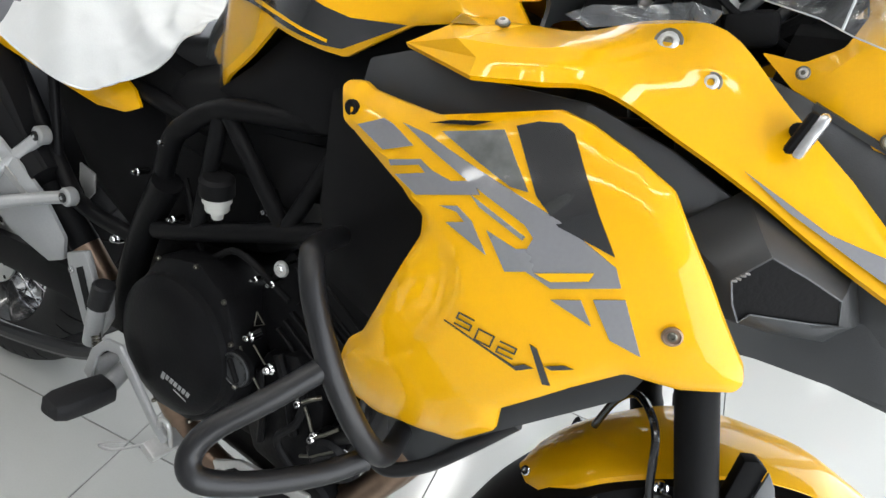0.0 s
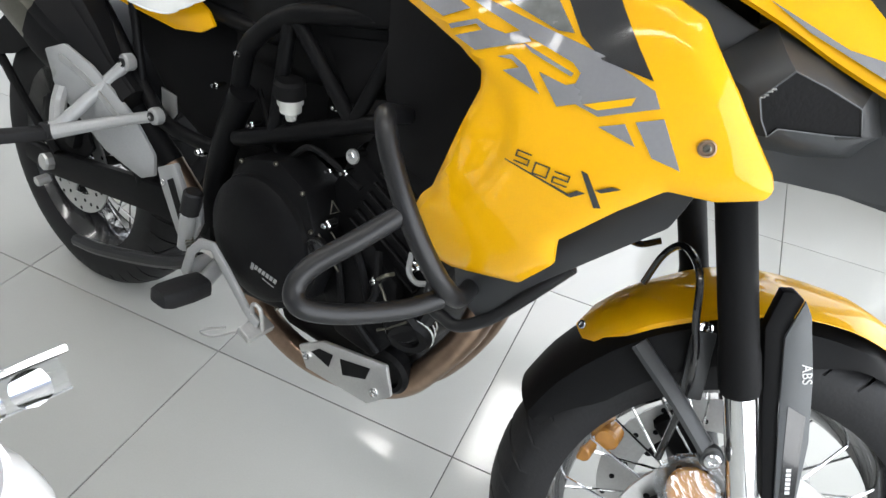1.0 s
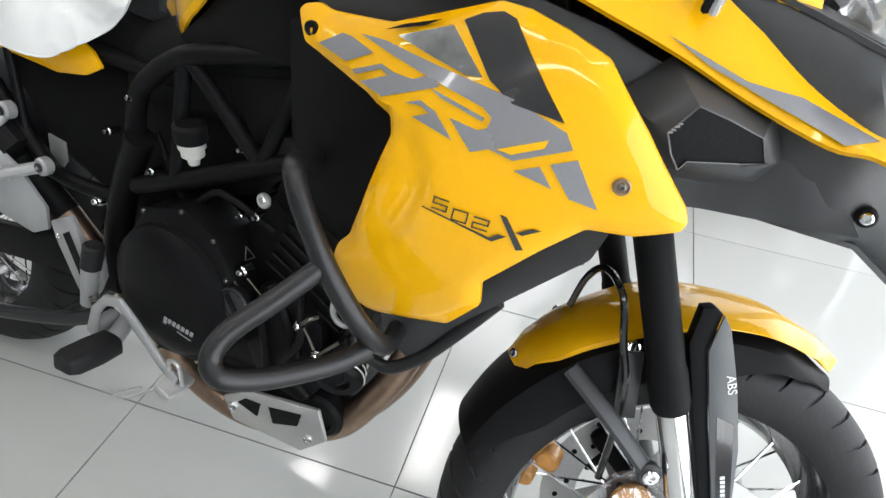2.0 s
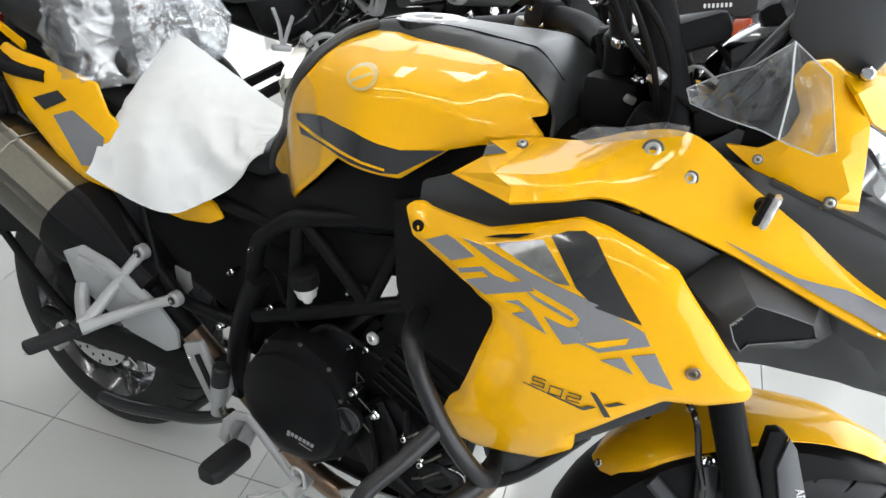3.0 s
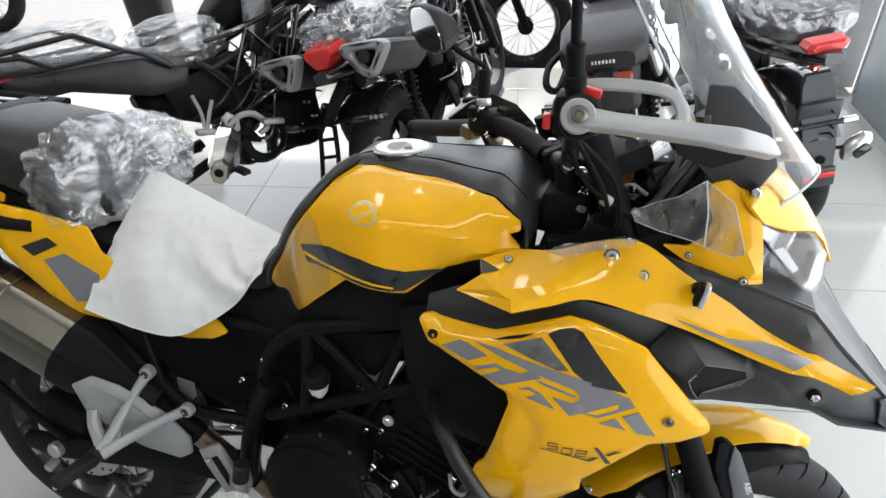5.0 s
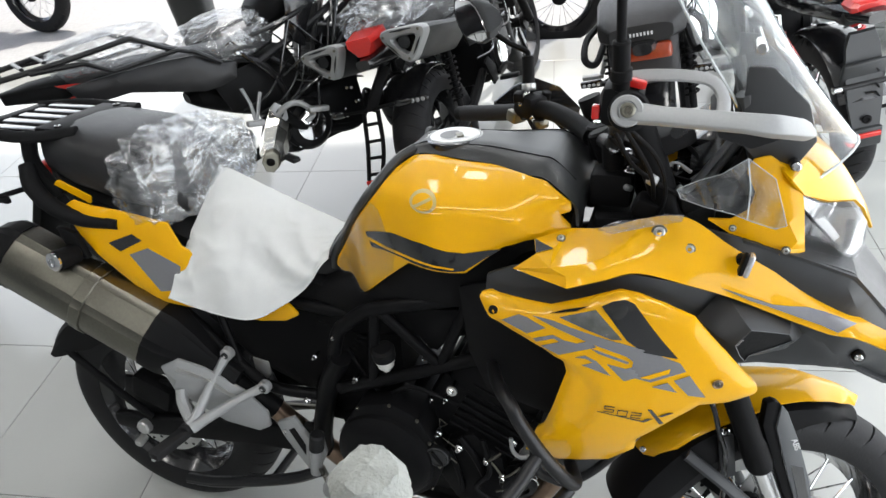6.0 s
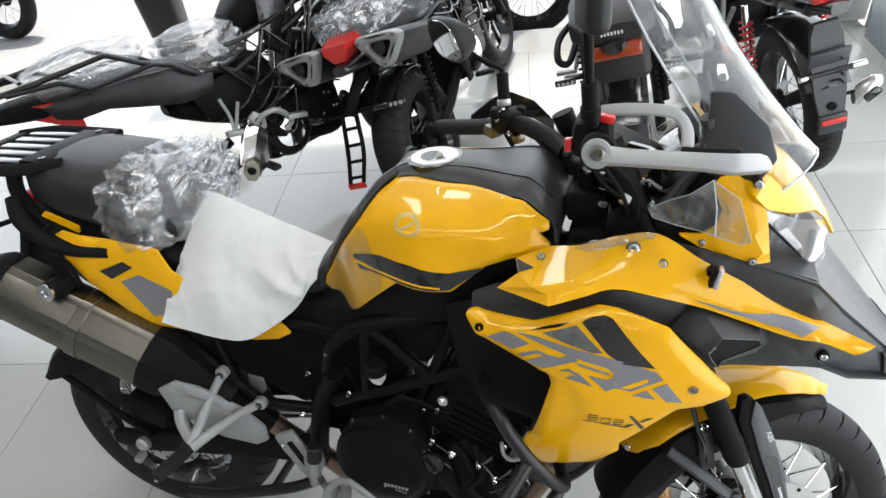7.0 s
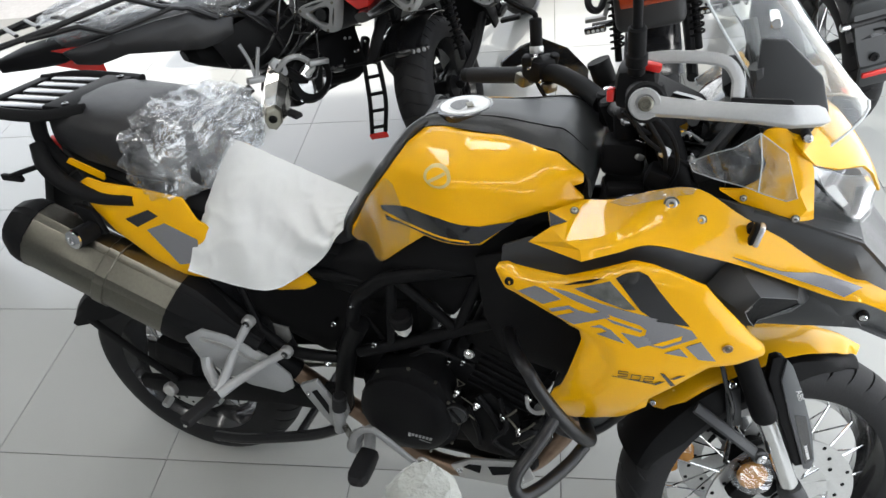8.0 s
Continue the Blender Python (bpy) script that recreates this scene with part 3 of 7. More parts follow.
part("fender_bolt", bolt((1.405, -0.084, 0.632), 0.009, (0, -1, 0.1), 0.006), CHROME, bike, "", TURNED)
part("brake_hose", tube([(1.335, -0.01, 0.640), (1.341, -0.03, 0.690), (1.354, -0.055, 0.712), (1.372, -0.090, 0.695), (1.386, -0.104, 0.642), (1.402, -0.102, 0.600), (1.415, -0.090, 0.540), (1.42, -0.080, 0.44)], 0.0048, 8), GLOSS_BLACK, bike, "black brake hose", TURNED)
part("brake_hose", tube([(1.28, 0.03, 0.76), (1.294, 0.03, 0.691), (1.318, 0.03, 0.677), (1.345, 0.03, 0.690)], 0.0048, 8), GLOSS_BLACK, bike, "", TURNED)

# ---- bodywork, right side mirrored to the left ----
SIDE = [(1.032, 0.944), (1.024, 0.955), (1.028, 0.961), (1.042, 0.965), (1.058, 0.961), (1.142, 0.970), (1.193, 0.991), (1.241, 1.011), (1.269, 1.010), (1.306, 1.002), (1.346, 0.989), (1.393, 0.942), (1.441, 0.886), (1.447, 0.872), (1.444, 0.863), (1.409, 0.850), (1.370, 0.848), (1.337, 0.815), (1.289, 0.759), (1.288, 0.724), (1.252, 0.675), (1.167, 0.656), (1.111, 0.673), (1.133, 0.748), (1.145, 0.762), (1.157, 0.800), (1.177, 0.880), (1.171, 0.897), (1.142, 0.909), (1.100, 0.918), (1.057, 0.925), (1.044, 0.929)]
NOSE = [(1.347, 1.092), (1.379, 1.094), (1.400, 1.112), (1.405, 1.137), (1.389, 1.166), (1.396, 1.182), (1.416, 1.189), (1.445, 1.171), (1.458, 1.147), (1.466, 1.136), (1.487, 1.038), (1.476, 1.033), (1.440, 1.040), (1.396, 1.064)]
INNER = [(1.030, 0.983), (1.075, 1.005), (1.160, 1.004), (1.251, 1.017), (1.323, 1.003), (1.374, 0.985), (1.454, 0.962), (1.530, 0.943), (1.586, 0.881), (1.500, 0.868), (1.426, 0.858), (1.375, 0.880), (1.295, 0.930), (1.232, 0.960), (1.169, 0.944), (1.139, 0.929), (1.027, 0.945)]
BEAK = [(1.330, 1.080), (1.386, 1.072), (1.479, 1.052), (1.548, 1.036), (1.600, 0.974), (1.700, 0.868), (1.757, 0.814), (1.745, 0.792), (1.637, 0.832), (1.596, 0.865), (1.470, 0.866), (1.480, 0.940), (1.440, 1.000)]
TANK = [(0.854, 1.118), (0.891, 1.121), (0.984, 1.119), (1.066, 1.119), (1.101, 1.114), (1.146, 1.087), (1.148, 1.075), (1.130, 1.070), (1.152, 1.051), (1.120, 1.039), (1.084, 1.033), (1.048, 1.020), (0.989, 0.970), (0.966, 0.969), (0.884, 0.970), (0.771, 0.865), (0.724, 0.820), (0.675, 0.874), (0.681, 0.894), (0.741, 0.985), (0.807, 1.068), (0.833, 1.105)]
COWL_TOP = ((1.152, -0.153, 1.054), (1.205, -0.158, 1.064), (1.262, -0.165, 1.090), (1.320, -0.168, 1.099), (1.385, -0.170, 1.062), (1.455, -0.164, 1.023), (1.522, -0.155, 0.989), (1.585, -0.164, 0.963), (1.633, -0.200, 0.9605))
COWL_LOW = ((1.167, -0.268, 1.013), (1.215, -0.250, 1.024), (1.262, -0.233, 1.034), (1.330, -0.218, 1.017), (1.395, -0.204, 0.997), (1.454, -0.197, 0.976), (1.526, -0.200, 0.958), (1.562, -0.206, 0.960), (1.606, -0.212, 0.949))
COWL_UP = [(1.138, -0.251, 1.034), (1.200, -0.236, 1.046)]
COWL_MID = [(1.163, -0.257, 1.026), (1.213, -0.247, 1.035)]
for a, b in zip(COWL_TOP[2:], COWL_LOW[2:]):
    a, b = Vector(a), Vector(b)
    COWL_UP.append(a.lerp(b, 0.36) + Vector((0, -0.004, 0.001)))
    COWL_MID.append(a.lerp(b, 0.70) + Vector((0, -0.004, 0.001)))


def on_line(x, line, k):
    for a, b in zip(line, line[1:]):
        if x <= b[0]:
            return a[k] + (b[k] - a[k]) * (x - a[0]) / (b[0] - a[0])
    return line[-1][k]


def blade_y(x, z):
    """The outer face of the cowl's forward blade."""
    top, low = on_line(x, COWL_TOP, 2), on_line(x, COWL_LOW, 2)
    k = max(0.0, min(1.0, (top - z) / (top - low)))
    return on_line(x, COWL_TOP, 1) * (1 - k) + on_line(x, COWL_LOW, 1) * k - 0.006 * math.sin(math.pi * k) - 0.002



def cowl_panel():
    """The upper cowl: a folded wedge beside the tank that runs forward into a tapering blade."""
    lines = [glide(c, 5) for c in (COWL_TOP, COWL_UP, COWL_MID, COWL_LOW)]
    rows = []
    for q in zip(*lines):
        row = []
        for a, b in zip(q, q[1:]):
            row += [a.lerp(b, k / 3) for k in range(3)]
        rows.append(row + [q[-1]])
    bm = rings(rows, False, False)
    bm.verts.ensure_lookup_table()
    first = bm.verts[0:10]
    back, step, tip = (bm.verts.new(q) for q in ((1.101, -0.189, 1.046), (1.111, -0.221, 1.038), (1.078, -0.230, 1.012)))
    mid = bm.verts.new((1.136, -0.213, 1.045))
    for f in ((back, mid, first[0]), (mid, first[1], first[0]), (mid, first[2], first[1]), (mid, first[3], first[2]), (back, step, mid), (step, first[3], mid), (step, tip, first[3]), (tip, first[4], first[3]), (tip, first[5], first[4]), (tip, first[6], first[5]), (tip, first[7], first[6]), (tip, first[8], first[7]), (tip, first[9], first[8])):
        bm.faces.new(f)
    bmesh.ops.recalc_face_normals(bm, faces=bm.faces)
    for e in bm.edges:
        if len(e.link_faces) == 2 and e.calc_face_angle(0) > 0.16 and max(v.co.x for v in e.verts) < 1.20:
            e.smooth = False
    ex = bmesh.ops.extrude_face_region(bm, geom=bm.faces[:], use_keep_orig=True)
    for v in ex["geom"]:
        if isinstance(v, bmesh.types.BMVert):
            v.co += Vector((0, 0.005, -0.004))
    return bm


TANK_PATCH = [(0.794, 1.007), (0.851, 1.017), (0.917, 1.018), (0.959, 1.011), (0.989, 1.009), (1.048, 1.020), (0.989, 0.978), (0.966, 0.975), (0.873, 0.979), (0.806, 0.979)]
for flip in (False, True):
    def side(name, bm, material, label="", flip=flip, parent=bike):
        return part(name, mirrored(bm) if flip else bm, material, parent, label)
    fairing = side("side_fairing", shell(SIDE, side_y, 0.006, 0.010, 0.008, 0.013), YELLOW, "glossy yellow side fairing with grey stripes")
    side("upper_cowl", cowl_panel(), YELLOW, "glossy yellow upper cowl")
    side("nose_panel", shell(NOSE, nose_y, 0.006, 0.016, 0.008, 0.014), YELLOW, "glossy yellow headlight surround")
    side("inner_fairing", shell(INNER, inner_y, 0.006, 0.02, 0.006, 0.02), DARK, "black textured inner fairing")
    side("beak_side", shell(BEAK, beak_y, 0.006, 0.02, 0.010, 0.02), DARK, "dark grey textured beak")
    tank_side = side("tank_side", shell(TANK, tank_y, 0.006, 0.010, 0.006, 0.014), YELLOW, "glossy yellow tank side")
    side("tank_patch", shell(TANK_PATCH, tank_y, 0.001, 0.02, 0, 0.01, 0.002), BLACK_DECAL, "gloss black tank decal", flip, tank_side)
    side("tank_line", shell([(0.800, 0.998), (0.838, 0.988), (0.906, 0.987), (0.972, 0.982), (0.972, 0.979), (0.906, 0.9835), (0.838, 0.9835), (0.800, 0.993)], tank_y, 0.001, 0.03, 0, 0.01, 0.0032), YELLOW, "", flip, tank_side)
    side("cowl_stripe", shell([(1.378, 1.012), (1.450, 0.990), (1.495, 0.987), (1.519, 0.980), (1.562, 0.969), (1.537, 0.962), (1.473, 0.979), (1.418, 0.995)], blade_y, 0.001, 0.02, 0, 0.01, 0.0), GREY_DECAL, "")
    bm = bmesh.new()
    bm.faces.new([bm.verts.new(q) for q in ((1.102, -0.190, 1.0475), (1.136, -0.2135, 1.0465), (1.111, -0.2215, 1.0395))])
    side("cowl_inset", bm, BLACK_DECAL, "gloss black inset")
    film_o = [(0.686, 0.889), (0.741, 0.980), (0.806, 1.060), (0.822, 1.050), (0.842, 1.010), (0.858, 0.985), (0.850, 0.945), (0.775, 0.874), (0.727, 0.828), (0.688, 0.872)]
    side("tank_film", shell(film_o, tank_y, 0.0006, 0.012, 0, 0.01, 0.0045), MILKY_FILM, "milky protective film left on the paint", flip, tank_side)
    rim_ = tube([(x - 0.004, tank_y(x, z) + 0.010, z + 0.003) for x, z in ((0.672, 0.862), (0.678, 0.898), (0.709, 0.945), (0.741, 0.990), (0.776, 1.034), (0.805, 1.073), (0.832, 1.110), (0.853, 1.122))], 0.0085, 10)
    side("tank_rim", rim_, TANK_BLACK, "satin charcoal edge of the tank cover")
    emblem = [(0.911 + 0.026 * math.cos(a), 1.081 + 0.0145 * math.sin(a)) for a in (2 * math.pi * i / 20 for i in range(20))]
    hole = [(0.911 + 0.020 * math.cos(a), 1.081 + 0.0108 * math.sin(a)) for a in (2 * math.pi * i / 20 for i in range(20))]
    side("emblem", shell(emblem, tank_y, 0.001, 0.006, 0, 0.01, 0.003), EMBLEM, "round pale emblem", flip, tank_side)
    side("emblem_field", shell(hole, tank_y, 0.001, 0.006, 0, 0.01, 0.0040), YELLOW, "", flip, tank_side)
    side("emblem_bar", shell([(0.895, 1.075), (0.900, 1.073), (0.927, 1.087), (0.922, 1.089)], tank_y, 0.001, 0.005, 0, 0.01, 0.0050), EMBLEM, "", flip, tank_side)
    # printed design on the side fairing
    LIFT = 0.0022
    WINDOW = [(1.219, 0.991), (1.234, 1.000), (1.251, 1.005), (1.264, 1.002), (1.331, 0.936), (1.285, 0.940), (1.260, 0.953)]
    side("dark_window", shell(WINDOW, side_y, 0.0012, 0.03, 0, 0.01, LIFT), BLACK_DECAL, "gloss black inset", flip, fairing)
    side("slot", shell([(1.144, 0.965), (1.162, 0.974), (1.199, 0.987), (1.184, 0.978)], side_y, 0.0012, 0.03, 0, 0.01, LIFT), BLACK, "", flip, fairing)
    side("map_patch", shell([(1.160, 0.964), (1.211, 0.985), (1.253, 0.953), (1.238, 0.951)], side_y, 0.0012, 0.03, 0, 0.01, LIFT), MAP_DECAL, "mottled grey decal", flip, fairing)
    for o in ([(1.068, 0.934), (1.095, 0.950), (1.108, 0.950), (1.140, 0.944), (1.112, 0.929)],
              [(1.118, 0.955), (1.149, 0.957), (1.239, 0.949), (1.284, 0.944), (1.335, 0.929), (1.344, 0.917), (1.299, 0.896), (1.277, 0.900), (1.262, 0.893), (1.236, 0.915), (1.263, 0.912), (1.271, 0.916), (1.272, 0.925), (1.262, 0.931), (1.222, 0.938), (1.204, 0.941)],
              [(1.123, 0.925), (1.153, 0.938), (1.169, 0.935), (1.190, 0.935), (1.207, 0.943), (1.218, 0.936), (1.165, 0.913), (1.136, 0.918), (1.164, 0.931), (1.155, 0.934), (1.128, 0.922)],
              [(1.190, 0.915), (1.204, 0.921), (1.221, 0.916), (1.243, 0.898), (1.201, 0.906), (1.216, 0.913), (1.206, 0.917)],
              [(1.211, 0.933), (1.266, 0.923), (1.265, 0.920), (1.222, 0.928)],
              [(1.302, 0.888), (1.322, 0.897), (1.336, 0.881)],
              [(1.330, 0.901), (1.350, 0.910), (1.376, 0.872), (1.352, 0.876)]):
        side("grey_stripe", shell(o, side_y, 0.0012, 0.03, 0, 0.01, LIFT), GREY_DECAL, "grey printed stripe", flip, fairing)
    side("yellow_gap", shell([(1.284, 0.902), (1.323, 0.920), (1.322, 0.913), (1.297, 0.901)], side_y, 0.0012, 0.03, 0, 0.01, LIFT + 0.001), YELLOW, "", flip, fairing)
    for at, n in (((1.389, -0.278, 0.897), (0.25, -1, 0)),):
        side("bolt_seat", lathe([(0.0078, 0.0), (0.0076, 0.0012), (0.0064, 0.0016), (0.0054, 0.0004), (0.0001, 0.0003)], along(at, Vector(at) + Vector(n)), 24), BRONZE, "brassy recessed washer", flip, fairing)
        side("fairing_bolt", bolt(at, 0.0036, n, 0.0020), STEEL, "", flip, fairing)
    side("bolt_well", lathe([(0.0075, 0.0), (0.0075, 0.004), (0.0060, 0.0045), (0.0001, 0.0015)], along((1.051, side_y(1.051, 0.943) + 0.002, 0.943), (1.051, side_y(1.051, 0.943) - 0.1, 0.943)), 20), BLACK, "", flip, fairing)
    for at, r, up in (((1.142, -0.185, 1.050), 0.0065, 1.8), ((1.284, -0.182, 1.078), 0.011, 0.3), ((1.328, -0.191, 1.061), 0.008, 0.3), ((1.382, -0.160, 1.087), 0.005, 0.1), ((1.456, -0.160, 1.061), 0.006, 0.1)):
        seat = rod(at, Vector(at) + Vector((0, -1, up)).normalized() * 0.0025, r * 1.05, 20)
        side("bolt_seat", seat, STEEL)
        side("cowl_bolt", bolt(at, r * 0.78, (0, -1, up), 0.005), ALU)
    side("beak_bolt", rod((1.583, -0.150, 0.90), (1.583, -0.1600, 0.90), 0.0095), BLACK)
    side("beak_screw", bolt((1.583, -0.1590, 0.90), 0.0058), CHROME)

# model number on the right fairing: strokes of the figures, and the large cross
strokes = []


def figure(x, z, lines):
    for (ax, az), (bx, bz) in lines:
        a = Vector((x + ax * 0.0135 + 0.001 * az, z + az * 0.0108 - ax * 0.0003))
        b = Vector((x + bx * 0.0135 + 0.001 * bz, z + bz * 0.0108 - bx * 0.0003))
        d = (b - a).normalized() * 0.00065
        n = Vector((-d.y, d.x))
        a, b = a - d, b + d
        strokes.append([tuple(a + n), tuple(b + n), tuple(b - n), tuple(a - n)])


TL, TR, ML, MR, BL, BR = (0, 1), (1, 1), (0, 0.5), (1, 0.5), (0, 0), (1, 0)
figure(1.2385, 0.8335, ((TR, TL), (TL, ML), (ML, MR), (MR, BR), (BR, BL)))
figure(1.2580, 0.8280, ((TR, TL), (TL, BL), (BL, BR), (BR, TR)))
figure(1.2775, 0.8262, ((TL, TR), (TR, MR), (MR, ML), (ML, BL), (BL, BR)))
strokes += [[(1.300, 0.846), (1.306, 0.845), (1.325, 0.816), (1.319, 0.814)], [(1.293, 0.819), (1.301, 0.826), (1.309, 0.826), (1.297, 0.817)], [(1.316, 0.832), (1.329, 0.840), (1.337, 0.840), (1.322, 0.831)], [(1.229, 0.8320), (1.229, 0.8310), (1.297, 0.8170), (1.297, 0.8195)]]
for o in strokes:
    part("figure_stroke", shell(o, side_y, 0.0008, 0.05, 0, 0.01, 0.002), BLACK_DECAL, bpy.data.objects["side_fairing"])

# tank top: a crowned dark cover from the seat to the headstock
rows = []
SEAM = ((0.676, 0.880), (0.690, 0.915), (0.742, 0.990), (0.807, 1.072), (0.832, 1.108), (0.857, 1.121), (0.919, 1.123), (1.007, 1.121), (1.070, 1.121), (1.104, 1.117), (1.152, 1.086), (1.162, 1.055))
for seam in glide([(x, 0, z) for x, z in SEAM], 4):
    x, z = seam.x, seam.z
    w = -tank_y(x, min(z, 1.14)) - 0.006
    crown = lerp_table(x, ((0.68, 0.008), (0.80, 0.012), (0.90, 0.016), (1.00, 0.020), (1.10, 0.020), (1.16, 0.012)))
    row = []
    for k in range(17):
        v = -1 + 2 * k / 16
        row.append(Vector((x + 0.004 * (1 - v * v), w * v * (1.0 - 0.03 * v * v), z - 0.003 * abs(v) ** 6 + crown * (1 - abs(v) ** 5) - 0.001 * math.exp(-((abs(v) - 0.62) / 0.05) ** 2))))
    rows.append(row)
tank_top = part("tank_top", sheet(rows, 0.005), TANK_BLACK, bike, "satin charcoal tank cover")
for k in (3, 13):
    part("cover_seam", tube([row[k] + Vector((0, 0, 0.0006)) for row in rows[18:40:3]], 0.0011, 6), BLACK, tank_top)
cap_m = pose(0.910, 0.0, 1.1350, 0, -3.0, 0) @ Matrix.Scale(0.80, 4)
cap = part("fuel_cap", lathe([(0.068, -0.02), (0.068, 0.002), (0.064, 0.004), (0.060, 0.004), (0.060, 0.001), (0.0001, 0.001)], cap_m, 40), GLOSS_BLACK, bike, "round polished fuel cap in a black ring")
part("cap_disc", lathe([(0.058, 0.001), (0.058, 0.004), (0.055, 0.006), (0.034, 0.006), (0.032, 0.005), (0.0001, 0.005)], cap_m, 40), ALU, cap)
part("key_flap", box(0.016, 0.030, 0.002, cap_m @ pose(0.012, 0, 0.0062, 0, 0, 25), 0.0008), STEEL, cap)
part("tank_core", rings([ring_of(x, 0, zc, w, h, 20, 3.0) for x, zc, w, h in ((0.72, 0.86, 0.06, 0.05), (0.80, 0.93, 0.11, 0.08), (0.92, 0.97, 0.13, 0.09), (1.06, 0.97, 0.12, 0.085), (1.14, 0.99, 0.09, 0.05))]), BLACK, bike)

# beak top and tip
rows = []
for x, z, ridge in ((1.40, 1.072, 0.10), (1.48, 1.054, 0.10), (1.552, 1.034, 0.09), (1.602, 0.978, 0.085), (1.642, 0.936, 0.080), (1.702, 0.870, 0.060), (1.757, 0.816, 0.028)):
    w = -beak_y(x, z) - 0.004
    half = [(0.0, -0.010), (0.35 * ridge, -0.010), (0.85 * ridge, 0.0), (ridge, 0.004), (ridge + 0.5 * (w - ridge), 0.002), (w, -0.002)]
    rows.append([Vector((x, -y, z + h)) for y, h in half[::-1]] + [Vector((x, y, z + h)) for y, h in half[1:]])
part("beak_top", sheet(rows, 0.005), DARK, bike, "dark grey textured beak top")
part("beak_floor", sheet([[Vector((x, w * v, z)) for v in (-1, -0.5, 0, 0.5, 1)] for x, z, w in ((1.48, 0.870, 0.15), (1.590, 0.868, 0.14), (1.640, 0.834, 0.115), (1.735, 0.806, 0.065))], 0.005), DARK, bike)
for s in (-1, 1):
    edge = [(1.690, 0.866), (1.708, 0.866), (1.738, 0.836), (1.748, 0.806), (1.732, 0.798), (1.700, 0.826)]
    cx_, cz_ = sum(q[0] for q in edge) / 6, sum(q[1] for q in edge) / 6

    def edge_row(k, d):
        return [Vector((cx_ + (x - cx_) * k, beak_y(cx_ + (x - cx_) * k, z) + d, cz_ + (z - cz_) * k)) for x, z in edge]
    rim = rings([edge_row(1.10, 0.004), edge_row(1.05, -0.005), edge_row(0.95, -0.006), edge_row(0.88, -0.003), edge_row(0.80, 0.006)], True, False)
    nose_rim = part("nostril_rim", rim if s < 0 else mirrored(rim), DARK, bike)
    pit = rings([edge_row(0.80, 0.0055), edge_row(0.45, 0.0065)])
    part("nostril", pit if s < 0 else mirrored(pit), GUARD_BLACK, nose_rim)
    lip = [Vector(q) for q in ((1.414, -0.238, 0.924), (1.406, -0.240, 0.941), (1.423, -0.236, 0.968), (1.450, -0.222, 0.961), (1.478, -0.205, 0.951), (1.488, -0.182, 0.926), (1.468, -0.198, 0.923), (1.442, -0.218, 0.921), (1.428, -0.229, 0.920), (1.423, -0.234, 0.912))]
    root = [Vector(q) for q in ((1.350, -0.205, 0.925), (1.352, -0.200, 0.955), (1.385, -0.172, 0.995), (1.430, -0.160, 0.985), (1.480, -0.155, 0.968), (1.505, -0.155, 0.930), (1.490, -0.155, 0.900), (1.450, -0.160, 0.888), (1.400, -0.175, 0.885), (1.360, -0.195, 0.898))]
    mid = sum(lip, Vector()) / len(lip)
    deep = mid + Vector((-0.020, 0.095, -0.010))
    rows = [[r.lerp(q, k) + Vector((0, -0.010 * math.sin(math.pi * k), 0)) for q, r in zip(lip, root)] for k in (0, 0.3, 0.6, 0.85, 1)]
    rows.append([q.lerp(mid, 0.03) + Vector((0, 0.001, 0)) for q in lip])
    hood = rings(rows, True, False)
    scoop = part("air_scoop", hood if s < 0 else mirrored(hood), DARK, bike, "dark grey air scoop")
    # throat coloured near black to deepen the shade inside the scoop
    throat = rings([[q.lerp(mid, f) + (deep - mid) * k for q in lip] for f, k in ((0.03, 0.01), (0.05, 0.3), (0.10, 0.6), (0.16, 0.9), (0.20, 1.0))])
    part("scoop_shade", throat if s < 0 else mirrored(throat), ENGINE, scoop)
    edge_line = tube([q + Vector((0, -0.0005, 0)) for q in lip + lip[:1]], 0.0007, 6, smooth=False)
    part("lip_edge", edge_line if s < 0 else mirrored(edge_line), GUARD_GREY, scoop, "thin pale lip edge")
    # tiny pale marks for white film residue on the lip
    for i in range(4):
        q = lip[1].lerp(lip[2], 0.08 + 0.11 * i)
        g = rod(q + Vector((-0.001, -0.001, -0.0015)), q + Vector((0.0025, -0.001, -0.0002 - 0.0008 * (i % 2))), 0.0009, 6)
        part("residue_mark", g if s < 0 else mirrored(g), PALE, scoop)
    # lamp
    lamp_o = [(1.459, 1.143), (1.492, 1.127), (1.511, 1.119), (1.541, 1.118), (1.561, 1.091), (1.569, 1.044), (1.551, 1.025), (1.527, 1.030), (1.474, 1.066), (1.466, 1.095)]

    def lamp_y(x, z):
        return -0.145 + 0.30 * max(0.0, x - 1.466) + 14.0 * max(0.0, x - 1.53) ** 2
    bm = shell(lamp_o, lamp_y, 0.003, 0.012, 0.004, 0.008)
    head = part("headlight", bm if s < 0 else mirrored(bm), LENS, bike, "clear headlight lens with bright reflectors")

    def bowl_y(x, z):
        return lamp_y(x, z) + 0.012 + 0.034 * math.exp(-((x - 1.515 - 0.25 * (z - 1.085)) / 0.026) ** 2)
    bm = shell([(1.466, 1.134), (1.493, 1.119), (1.512, 1.112), (1.537, 1.111), (1.554, 1.089), (1.562, 1.048), (1.548, 1.032), (1.529, 1.037), (1.481, 1.069), (1.473, 1.096)], bowl_y, 0.003, 0.007, 0.0, 0.01)
    part("reflector_bowl", bm if s < 0 else mirrored(bm), SILVER_LENS, head)
